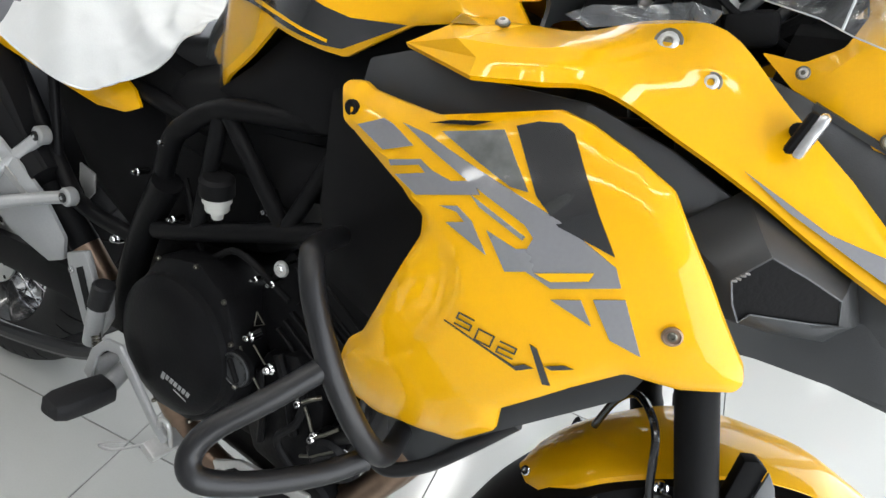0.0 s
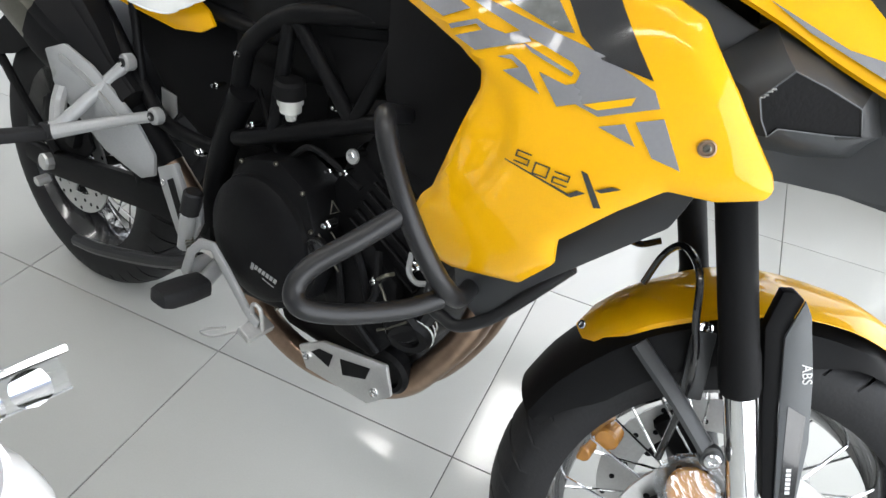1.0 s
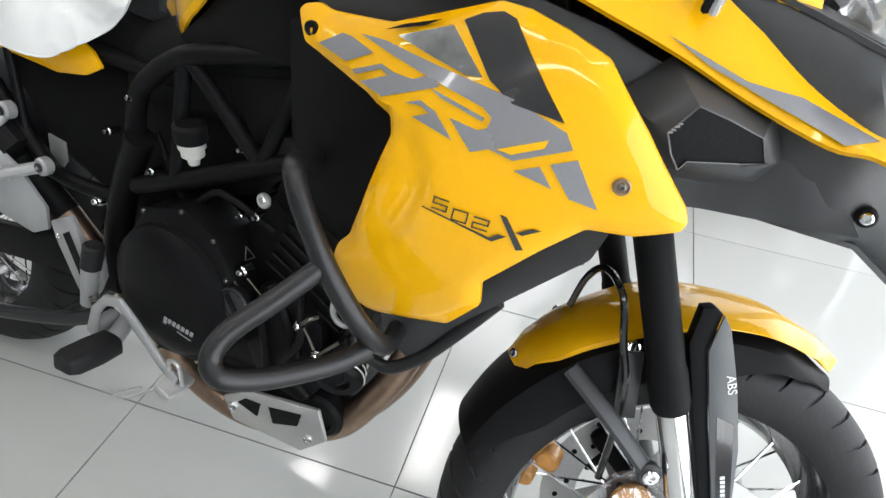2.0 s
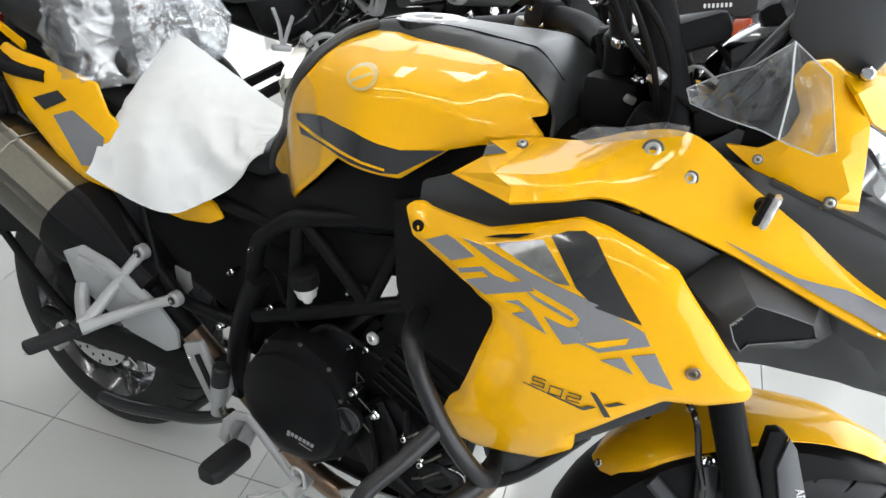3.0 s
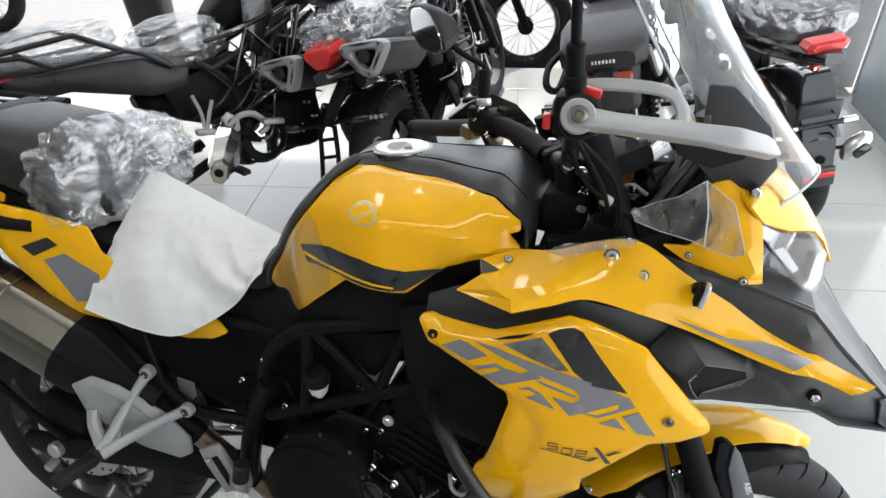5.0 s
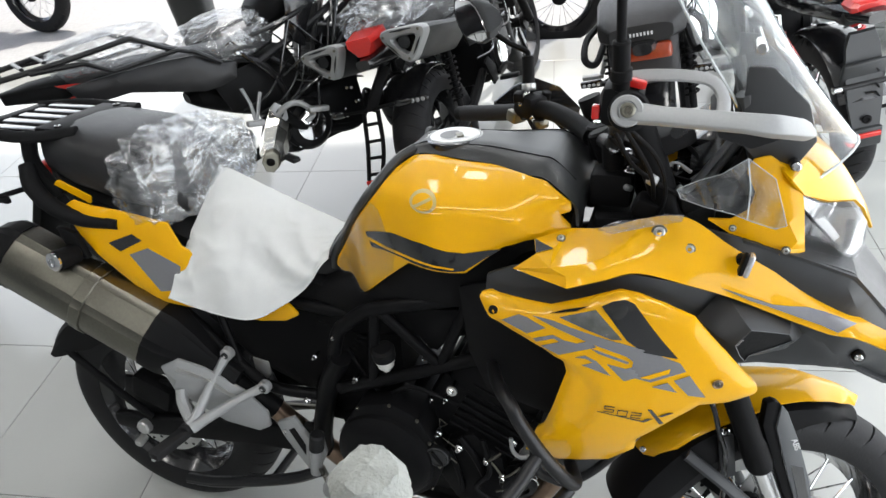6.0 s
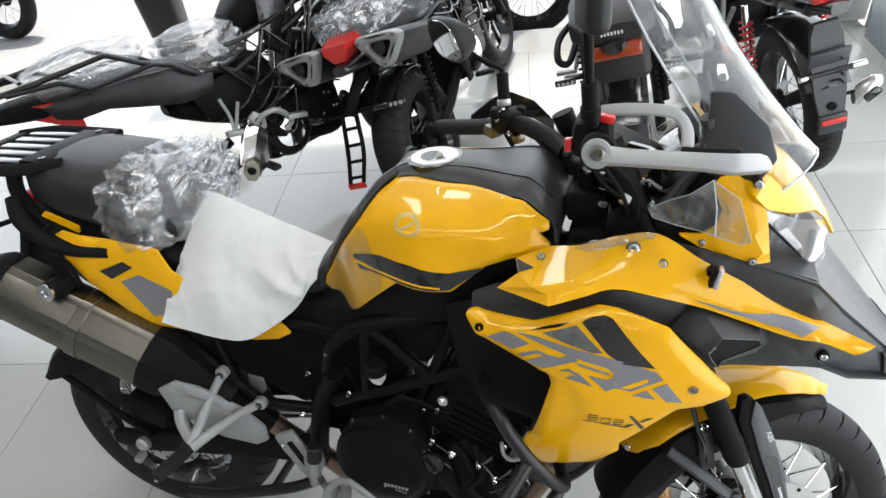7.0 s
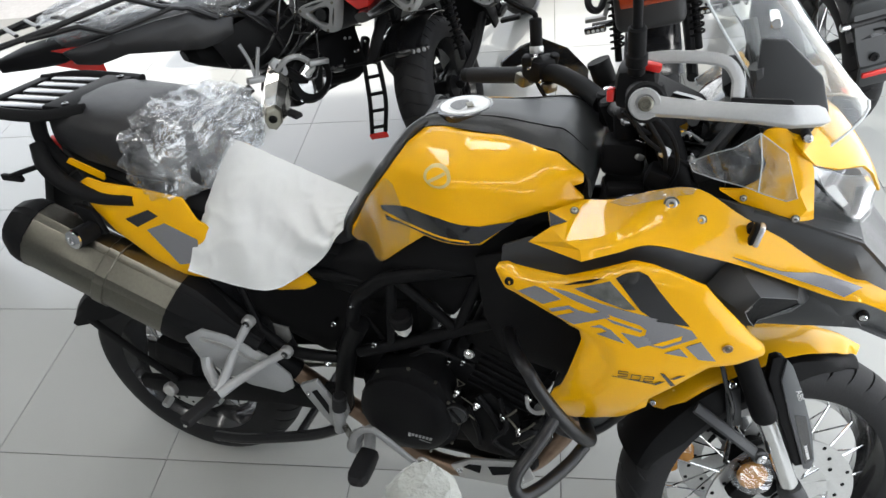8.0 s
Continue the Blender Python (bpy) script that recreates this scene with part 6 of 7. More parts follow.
for flip in (False, True):
    t = shell(TAIL, tail_y, 0.005, 0.02, 0.008, 0.016)
    tp = part("tail_panel", mirrored(t) if flip else t, YELLOW, bike, "glossy yellow tail panel")
    for o, mat_ in (([(0.188, 0.904), (0.246, 0.927), (0.266, 0.913), (0.212, 0.886)], BLACK_DECAL), ([(0.232, 0.880), (0.277, 0.897), (0.345, 0.860), (0.335, 0.805), (0.290, 0.798)], GREY_DECAL)):
        d = shell(o, tail_y, 0.001, 0.02, 0, 0.01, 0.002)
        part("tail_stripe", mirrored(d) if flip else d, mat_, tp)
    g = join(tube([(-0.02, -0.135, 1.045), (0.01, -0.160, 1.010), (0.06, -0.168, 0.972), (0.13, -0.168, 0.952), (0.215, -0.155, 0.945)], [0.017, 0.019, 0.018, 0.017, 0.013], 14, squash=0.8))
    part("grab_handle", mirrored(g) if flip else g, BLACK, bike, "black pillion grab handle")
    y = shell([(0.045, 1.010), (0.06, 1.022), (0.14, 0.992), (0.135, 0.975)], lambda x, z: -0.142, 0.004, 0.02, 0.003, 0.01)
    part("tail_insert", mirrored(y) if flip else y, YELLOW, bike)
rear_seat = part("pillion_seat", rings([ring_of(x, 0, z, w, h, 22, 3.2) for x, z, w, h in ((-0.03, 1.06, 0.07, 0.03), (0.0, 1.06, 0.105, 0.055), (0.08, 1.055, 0.128, 0.070), (0.20, 1.038, 0.135, 0.078), (0.28, 1.015, 0.122, 0.066), (0.335, 0.985, 0.095, 0.045), (0.355, 0.972, 0.070, 0.025))]), SEAT, bike, "black vinyl pillion seat")
part("rider_seat", rings([ring_of(x, 0, z, w, h, 22, 3.2) for x, z, w, h in ((0.34, 0.915, 0.07, 0.02), (0.40, 0.895, 0.088, 0.035), (0.52, 0.852, 0.095, 0.035), (0.62, 0.848, 0.085, 0.038), (0.70, 0.870, 0.065, 0.04))]), SEAT, bike, "black vinyl rider seat")
part("tail_body", rings([ring_of(x, 0, z, w, h, 18, 4) for x, z, w, h in ((-0.05, 0.99, 0.06, 0.03), (0.05, 0.96, 0.11, 0.045), (0.25, 0.90, 0.12, 0.06), (0.50, 0.83, 0.11, 0.06), (0.66, 0.80, 0.10, 0.05))]), BLACK, bike)
rack = part("rear_rack", join(tube([(0.10, -0.09, 1.115), (0.0, -0.12, 1.105), (-0.12, -0.12, 1.105), (-0.21, -0.09, 1.10)], 0.014, 10, squash=0.6), tube([(0.10, 0.09, 1.115), (0.0, 0.12, 1.105), (-0.12, 0.12, 1.105), (-0.21, 0.09, 1.10)], 0.014, 10, squash=0.6), box(0.03, 0.19, 0.014, pose(-0.20, 0, 1.10), 0.004), box(0.08, 0.20, 0.016, pose(0.03, 0, 1.112), 0.005)), BLACK, bike, "black slotted luggage rack")
for k in range(5):
    part("rack_slat", box(0.150, 0.026, 0.010, pose(-0.085, -0.084 + 0.042 * k, 1.107, 0, 0, 0), 0.004), GLOSS_BLACK, rack)
parts("rack_bolt", (bolt((0.045, -0.085, 1.120), 0.008, (0, 0, 1)), bolt((0.045, 0.085, 1.120), 0.008, (0, 0, 1))), GLOSS_BLACK, rack)
parts("rack_stay", (tube([(-0.02, -0.11, 1.10), (-0.03, -0.11, 1.04), (0.02, -0.11, 0.97)], 0.016), tube([(-0.02, 0.11, 1.10), (-0.03, 0.11, 1.04), (0.02, 0.11, 0.97)], 0.016)), BLACK, bike)
part("tail_lamp", box(0.04, 0.14, 0.05, pose(-0.10, 0, 0.985, 0, 20, 0), 0.012), RED, bike, "red tail lamp")
part("plate_holder", join(box(0.03, 0.10, 0.20, pose(-0.17, 0, 0.86, 0, 25, 0), 0.008), box(0.012, 0.18, 0.10, pose(-0.235, 0, 0.74, 0, 20, 0), 0.004)), BLACK, bike)
part("hook", join(tube([(-0.04, -0.12, 0.99), (-0.10, -0.155, 0.975), (-0.125, -0.155, 0.965)], 0.006), box(0.06, 0.012, 0.016, pose(-0.115, -0.155, 0.965), 0.004)), BLACK, bike)

# white cover over the rider seat: a stiff sheet that drapes over the near edge
top_line = glide([(0.385, -0.010, 1.036), (0.47, -0.008, 1.004), (0.57, -0.004, 0.966), (0.668, -0.006, 0.934)], 8)
low_line = glide([(0.318, -0.176, 0.794), (0.385, -0.180, 0.782), (0.500, -0.172, 0.769), (0.565, -0.150, 0.794), (0.625, -0.120, 0.838), (0.672, -0.085, 0.893)], 5)


def point_on(line, u):
    k = u * (len(line) - 1)
    i = min(int(k), len(line) - 2)
    return line[i].lerp(line[i + 1], k - i)


FOLDS = ((0.66, 0.55, 0.062, 0.010, 0.30), (0.84, 0.30, 0.050, 0.008, 0.10), (0.46, 0.85, 0.080, -0.004, 0.35), (0.28, 0.20, 0.070, 0.005, 0.15), (0.93, -0.15, 0.040, -0.006, 0.30))
rows = []
for i in range(61):
    u = i / 60
    a, c = point_on(top_line, u), point_on(low_line, u)
    b = a.lerp(c, 0.5).lerp(Vector((a.x * 0.5 + c.x * 0.5, -0.165 + 0.055 * u, a.z * 0.80 + c.z * 0.20)), min(1.0, 0.12 + 2.2 * u))
    row = []
    for k in range(51):
        v = k / 50
        p = a * (1 - v) ** 2 + b * 2 * v * (1 - v) + c * v * v
        fold = sum(h * math.exp(-((u - at - slope * (v - 0.6)) / wide) ** 2) * max(0.0, min(1.0, (v - start) * 2.5)) for at, slope, wide, h, start in FOLDS)
        wob = 0.005 * math.sin(5 * u + 3 * v) + 0.007 * noise.noise(Vector((4 * u, 3.5 * v, 3))) + 0.0034 * (1 - abs(noise.noise(Vector((7 * u + 2 * v, 6 * v - 2 * u, 7))))) ** 4
        row.append(p + Vector((0.25 * fold, -wob * v - 1.1 * fold, wob * 0.5 + 0.8 * fold)))
    rows.append(row)
cloth = thing("seat_cover", "plain white cloth cover draped over the rider seat", "cover", BIKE)
part("cloth", sheet(rows, 0.0015), CLOTH, cloth)
hem = [row[-1] for row in rows]
part("hem", tube(hem, 0.0016, 6, smooth=False), CLOTH, cloth, "narrow folded hem")

# crumpled clear wrap on the pillion seat


def crumpled(parent, cx, cz, lx, ly, lz, seed, cy=0.0, tilt=0.0, res=4, name="wrap"):
    """A bag of clear film: a rounded lump with sharp folds."""
    bm = bmesh.new()
    bmesh.ops.create_icosphere(bm, subdivisions=res, radius=1)
    for v in bm.verts:
        n = v.co.normalized()
        p = Vector((math.copysign(abs(n.x) ** 0.7, n.x) * lx, math.copysign(abs(n.y) ** 0.7, n.y) * ly, math.copysign(abs(n.z) ** 0.7, n.z) * lz))
        q = n * 2.6 + Vector((seed, 0, 0))
        fold = abs(noise.noise(q)) * 0.035 + abs(noise.noise(q * 2.7)) * 0.022 + abs(noise.noise(q * 6.1)) * 0.012
        v.co = p * (1 + (0.035 - fold) * 1.0 / max(0.08, p.length)) + Vector((tilt * p.z, 0, 0))
    return part(name, bm, FILM, parent, "", pose(cx, cy, cz))


wrap = thing("seat_wrap", "crumpled clear plastic wrap over the pillion seat", "plastic wrap", BIKE)


def behind_cover(x):
    """How far out to the near side the bag reaches; it tucks in behind the cover."""
    return lerp_table(x, ((0.20, -0.150), (0.285, -0.160), (0.345, -0.075), (0.40, -0.010), (0.46, 0.02)))


def pillion_bag(cx, cy, cz, lx, ly, lz, seed, res):
    bm = bmesh.new()
    bmesh.ops.create_icosphere(bm, subdivisions=res, radius=1)
    for v in bm.verts:
        n = v.co.normalized()
        p = Vector((cx + math.copysign(abs(n.x) ** 0.75, n.x) * lx, cy + math.copysign(abs(n.y) ** 0.75, n.y) * ly, cz + math.copysign(abs(n.z) ** 0.75, n.z) * lz))
        q = n * 2.2 + Vector((seed, 0.4 * seed, 0))
        warp = q + 0.7 * Vector((noise.noise(q * 1.7), noise.noise(q * 1.7 + Vector((5, 0, 0))), noise.noise(q * 1.7 + Vector((0, 5, 0)))))
        ridge = 0.020 * (1 - abs(noise.noise(warp))) ** 3 + 0.016 * (1 - abs(noise.noise(warp * 2.3))) ** 4 + 0.010 * (1 - abs(noise.noise(warp * 4.9))) ** 5 - 0.018
        p += n * ridge * 0.8
        p.x += 0.10 * (p.z - cz) * (1 if p.z < cz else 0.2) - 0.05 * max(0.0, -p.y) 
        near = behind_cover(p.x)
        if p.y < near:
            p.y = near + 0.15 * (p.y - near)
        p.z = max(p.z, 1.000 + 0.55 * min(0.0, p.y + 0.02) - 0.16 * max(0.0, p.x - 0.2))
        v.co = p
    return bm


part("wrap_bag", pillion_bag(0.285, 0.005, 1.018, 0.108, 0.166, 0.100, 3.0, 5), FILM, wrap)
part("wrap_flap", pillion_bag(0.300, 0.02, 1.015, 0.095, 0.140, 0.085, 8.0, 4), FILM, wrap)


# ---- the other motorcycles ----


def loft(rows, n=18, power=3.0):
    return rings([ring_of(x, 0, z, w, h, n, power) for x, z, w, h in rows])


def other_motorcycle(label, m, mid=0.0, paint=GLOSS_BLACK, tail_paint=None, exhaust="low", wrapped=True, rack=False, red_shock=False, plate_bracket=True, lamp="flat", tyre=0.17, signals=True, wide=0.36, box_seat=False, spoked=True, flap=True, low_signals=False, group="parked motorcycles"):
    """A parked roadster seen mostly from behind: wheels, frame, engine, tank, seat, lamps and bars."""
    t = thing("motorcycle", label, "motorcycle", m, group)
    tail_paint = tail_paint or paint
    lift = 0.055 if exhaust == "short" else 0.0
    push = 0.11 if exhaust == "short" else 0.0
    wheel(t, "rear_wheel", pose(0, -0.025 if lamp == "wedge" else 0, 0.315), 0.315, tyre, 0.212, 24 if spoked else 0, GLOSS_BLACK, (1,) if lamp == "wedge" else (-1,), 0.12, BLACK, 36)
    wheel(t, "front_wheel", pose(1.42, 0, 0.315), 0.315, 0.12, 0.222, 24 if spoked else 0, GLOSS_BLACK, () if group == "motorcycles outside" else (1,), 0.15, BLACK, 30)
    if not spoked:
        for i in range(5):
            for cx, rr in ((0, 0.212), (1.42, 0.222)):
                part("cast_spoke", box(0.16, 0.03, 0.035, pose(cx, 0, 0.315, 0, 72 * i, 0) @ pose(0.125, 0, 0), 0.008), GLOSS_BLACK, t)
    for s in (-1, 1):
        part("fork_leg", join(rod((1.42, s * 0.10, 0.315), (1.30, s * 0.10, 0.60), 0.026), rod((1.31, s * 0.10, 0.58), (1.10, s * 0.10, 1.05), 0.021)), BLACK, t)
        part("swingarm", tube([(0.0, s * 0.12, 0.315), (0.25, s * 0.12, 0.34), (0.50, s * 0.11, 0.40)], 0.022, 8), BLACK, t)
        sx = RED_METAL if red_shock else BLACK
        if exhaust != "short":
            sh = part("shock", rod((0.06, s * 0.15, 0.40), (0.16, s * 0.14, 0.70), 0.014), CHROME if red_shock else BLACK, t, "red and chrome rear shock" if red_shock else "")
            part("spring", helix((0.078, s * 0.148, 0.45), (0.140, s * 0.142, 0.64), 0.024, 0.0052, 8, 6), sx, sh)
        part("frame_tube", tube([(0.02, s * 0.10, 0.80 + lift), (0.30, s * 0.12, 0.74 + lift), (0.55, s * 0.13, 0.72), (0.62, s * 0.13, 0.50), (0.55, s * 0.12, 0.36)], 0.014, 8), BAR, t)
        part("frame_tube", tube([(0.55, s * 0.13, 0.72), (0.85, s * 0.12, 0.80), (1.12, s * 0.04, 0.88)], 0.015, 8), BAR, t)
        part("frame_tube", tube([(0.62, s * 0.13, 0.52), (0.88, s * 0.13, 0.66), (1.12, s * 0.04, 0.80)], 0.014, 8), BAR, t)
        part("frame_tube", tube([(0.60, s * 0.13, 0.72), (0.74, s * 0.13, 0.60), (0.84, s * 0.125, 0.79)], 0.011, 8, smooth=False), BAR, t)
        part("foot_peg", box(0.035, 0.10, 0.020, pose(0.50, s * 0.24, 0.35), 0.006), RUBBER, t)
        if exhaust != "short":
            part("peg_bracket", join(plate([(0.44, 0.46), (0.50, 0.47), (0.56, 0.40), (0.54, 0.33), (0.48, 0.33), (0.46, 0.40)], s * 0.15, s * 0.163, 0.003), tube([(0.55, s * 0.17, 0.36), (0.63, s * 0.18, 0.37), (0.70, s * 0.19, 0.33)], 0.009, 8)), BLACK if exhaust == "high" else PALE, t, "black footrest bracket" if exhaust == "high" else "pale alloy footrest bracket")
        if exhaust not in ("short", "high"):
            part("pillion_bracket", join(tube([(0.36, s * 0.15, 0.66), (0.30, s * 0.18, 0.55), (0.28, s * 0.20, 0.50)], 0.010, 8), tube([(0.24, s * 0.15, 0.66), (0.27, s * 0.18, 0.56), (0.28, s * 0.20, 0.50)], 0.010, 8), box(0.03, 0.09, 0.018, pose(0.28, s * 0.24, 0.49), 0.005)), PALE, t, "pale alloy pillion bracket")
        part("grip", tube([(1.00, s * (wide - 0.12), 1.06), (0.97, s * wide, 1.05)], 0.018, 10, smooth=False), RUBBER, t)
        part("mirror", join(tube([(1.01, s * (wide - 0.13), 1.07), (1.00, s * (wide - 0.10), 1.18), (0.97, s * (wide - 0.03), 1.25)], 0.006, 6), box(0.02, 0.13, 0.08, pose(0.96, s * (wide - 0.01), 1.27), 0.010)), GLOSS_BLACK, t)
        if low_signals and s > 0:
            pass
        elif low_signals:
            part("signal_face", box(0.012, 0.060, 0.034, pose(-0.316, s * 0.130, 0.462, s * 35, 0, 0), 0.010), GLOSS_BLACK, t)
            part("signal_stalk", rod((-0.28, s * 0.04, 0.47), (-0.285, s * 0.12, 0.47), 0.007, 8), BLACK, t)
            part("signal_lens", rings([[Vector((-0.285 + 0.030 * w * c, s * (0.080 + 0.090 * k), 0.445 + 0.044 * w * d + 0.045 * k)) for c, d in ((math.cos(2 * math.pi * i / 12), math.sin(2 * math.pi * i / 12)) for i in range(12))] for k, w in ((0, 0.6), (0.2, 1.0), (0.7, 1.0), (1.0, 0.5))]), SILVER_LENS, t, "silver egg-shaped turn signal")
        elif box_seat:
            part("signal_strip", box(0.018, 0.075, 0.024, pose(-0.215, s * 0.185, 0.69, 0, 0, 0), 0.006), GLOSS_BLACK, t, "slim smoked turn signal")
            for c in range(4):
                part("signal_cell", rod((-0.223, s * (0.160 + 0.016 * c), 0.69), (-0.2265, s * (0.160 + 0.016 * c), 0.69), 0.006, 10), SILVER_LENS, t)
        elif signals:
            part("signal_stalk", rod((-0.20, s * 0.05, 0.72), (-0.21, s * 0.16, 0.72), 0.008, 8), BLACK, t)
            part("signal_lens", box(0.018, 0.075, 0.030, pose(-0.215, s * 0.19, 0.72), 0.007), OFF_WHITE, t, "clear turn signal")
    part("handlebar", tube([(0.97, -wide, 1.05), (1.00, -wide + 0.12, 1.06), (1.08, -0.10, 1.03), (1.08, 0.10, 1.03), (1.00, wide - 0.12, 1.06), (0.97, wide, 1.05)], 0.012, 8), BAR, t)
    part("fork_clamp", join(box(0.08, 0.25, 0.04, pose(1.10, 0, 1.02, 0, -24), 0.01), box(0.08, 0.25, 0.04, pose(1.19, 0, 0.84, 0, -24), 0.01)), BLACK, t)
    part("headlight", lathe([(0.0001, -0.10), (0.07, -0.08), (0.095, 0.0), (0.098, 0.015), (0.085, 0.022), (0.0001, 0.028)], pose(1.28, 0, 0.92, 0, 80, 0), 24), GLOSS_BLACK, t)
    engine_ = part("engine", box(0.42, 0.26, 0.24, pose(0.76, 0, 0.42), 0.05), ENGINE, t, "black engine")
    part("cylinder", box(0.22, 0.22, 0.26, pose(0.90, 0, 0.62, 0, 20), 0.03), ENGINE, engine_)
    part("clutch_cover", lathe([(0.11, 0), (0.11, 0.03), (0.095, 0.045), (0.05, 0.05), (0.0001, 0.05)], along((0.66, -0.12, 0.42), (0.66, -0.3, 0.42)), 28), ENGINE, engine_)
    part("case_ring", lathe([(0.055, 0.0), (0.065, 0.004), (0.065, 0.008), (0.05, 0.010)], along((0.66, -0.168, 0.42), (0.66, -0.3, 0.42)), 28), CHROME, engine_)
    for i in range(8):
        a = 2 * math.pi * i / 8
        part("case_bolt", bolt((0.66 + 0.10 * math.cos(a), -0.155, 0.42 + 0.10 * math.sin(a)), 0.007), CHROME, engine_)
    part("radiator", box(0.05, 0.30, 0.24, pose(1.10, 0, 0.62, 0, -15), 0.01), BLACK, t)
    up = 0.06 if exhaust == "short" else 0.0
    part("tank", loft(((0.52 + push, 0.80 + up, 0.08, 0.05), (0.60 + push, 0.84 + up, 0.13, 0.09 - up * 0.3), (0.74 + push, 0.88 + up, 0.16 - push * 0.2, 0.12 - up * 0.4), (0.90 + push * 0.8, 0.89 + up, 0.155, 0.12 - up * 0.4), (1.04 + push * 0.5, 0.87 + up, 0.11, 0.09), (1.10 + push * 0.4, 0.85 + up, 0.05, 0.05))), paint, t, "gloss fuel tank")
    part("fuel_cap", lathe([(0.05, 0), (0.05, 0.012), (0.04, 0.018), (0.0001, 0.018)], pose(0.80 + push, 0, 1.003 + up * 0.6), 24), CHROME, t)
    part("seat", loft(((-0.16, 0.86, 0.06, 0.02), (-0.08, 0.86, 0.11, 0.04), (0.15, 0.82, 0.125, 0.05), (0.38 + push, 0.77, 0.13, 0.045), (0.54 + push, 0.79, 0.09, 0.04))), SEAT, t, "black vinyl seat")
    part("tail", loft(((-0.30, 0.82 + lift, 0.03, 0.02), (-0.20, 0.81 + lift, 0.08, 0.035), (0.0, 0.78 + lift, 0.12, 0.05), (0.30, 0.72 + lift, 0.12, 0.055), (0.48, 0.70 + lift, 0.10, 0.05))), tail_paint, t)
    if lamp == "round" and red_shock:
        part("tail_lamp", rings([[Vector((x, w * y, z + h * q)) for y, q in ((-1, 0.2), (-0.8, 1), (0.8, 1), (1, 0.2), (0.85, -0.9), (-0.85, -0.9))] for x, w, z, h in ((-0.20, 0.074, 0.846, 0.022), (-0.25, 0.070, 0.848, 0.020), (-0.264, 0.052, 0.848, 0.012))]), RED, t, "swept red tail lamp")
        part("lamp_housing", box(0.08, 0.15, 0.06, pose(-0.19, 0, 0.800, 0, 12), 0.02, 3), SEAT, t)
        part("plate_base", box(0.02, 0.15, 0.10, pose(-0.245, 0, 0.60, 0, -12), 0.012), DARK, t, "dark ribbed plate base")
    elif lamp == "round":
        part("tail_lamp", box(0.03, 0.185, 0.055, pose(-0.262, 0, 0.795, 0, 12), 0.014), DARK_RED, t, "dark red tail lamp")
        part("lamp_housing", box(0.07, 0.225, 0.17, pose(-0.228, 0, 0.760, 0, 12), 0.03, 3), SEAT, t)
    elif lamp == "swept":
        part("tail_lamp", rings([[Vector((x, y, z)) for y, z in ((-w, top), (w, top), (w * 0.7, low), (-w * 0.7, low))] for x, w, top, low in ((-0.02, 0.13, 0.84, 0.74), (-0.08, 0.12, 0.865, 0.775), (-0.20, 0.06, 0.885, 0.855))]), RED, t, "swept red tail fairing")
    elif lamp == "wedge":
        part("tail_lamp", rings([[Vector((-0.16, y, z)) for y, z in ((-0.070, 0.918), (0.070, 0.918), (0.074, 0.885), (0.032, 0.830), (-0.032, 0.830), (-0.074, 0.885))], [Vector((-0.27, y * 0.75, z)) for y, z in ((-0.070, 0.914), (0.070, 0.914), (0.074, 0.888), (0.032, 0.845), (-0.032, 0.845), (-0.074, 0.888))]]), RED, t, "wedge-shaped red tail")
    else:
        part("tail_lamp", box(0.03, 0.12, 0.035, pose(-0.305, 0, 0.80, 0, 15), 0.008), RED, t, "red tail lamp")
    if plate_bracket:
        part("plate_arm", tube([(-0.12, 0.02, 0.74), (-0.20, 0.05, 0.68), (-0.245, 0.09, 0.61)], 0.024, 8, squash=0.5), BLACK, t, "black side-hung plate carrier")
        for s in (-1, 1):
            part("plate_rail", tube([(-0.25, 0.09 + s * 0.035, 0.61), (-0.28, 0.125 + s * 0.04, 0.455), (-0.30, 0.18 + s * 0.035, 0.32)], 0.010, 8), BLACK, t)
            part("signal_stalk", rod((-0.245, 0.10, 0.615), (-0.235, 0.10 + s * 0.13, 0.617 - 0.004 * s), 0.008, 8), BLACK, t)
            part("signal_lens", rings([[Vector((-0.236 + 0.014 * w * math.cos(a), 0.10 + s * (0.13 + 0.075 * k), 0.617 + 0.017 * w * math.sin(a))) for a in (2 * math.pi * i / 12 for i in range(12))] for k, w in ((0, 0.7), (0.2, 1.0), (0.75, 0.9), (1.0, 0.35))]), GLOSS_BLACK, t, "slim black turn signal")
        for k in range(4):
            part("plate_rung", box(0.012, 0.085, 0.014, pose(-0.262 - 0.012 * k, 0.098 + 0.024 * k, 0.56 - 0.072 * k), 0.004), BLACK, t)
        part("plate_reflector", box(0.014, 0.09, 0.028, pose(-0.305, 0.184, 0.305), 0.005), RED, t)
        badge = part("plate_lamp", box(0.020, 0.090, 0.026, pose(-0.222, -0.13, 0.612, 0, 15, 0), 0.010, 3), GLOSS_BLACK, t, "small lamp with three clear cells")
        for k in range(3):
            part("lamp_cell", rod((-0.230, -0.155 + 0.025 * k, 0.613), (-0.2345, -0.155 + 0.025 * k, 0.614), 0.009, 12), SILVER_LENS, badge)
    else:
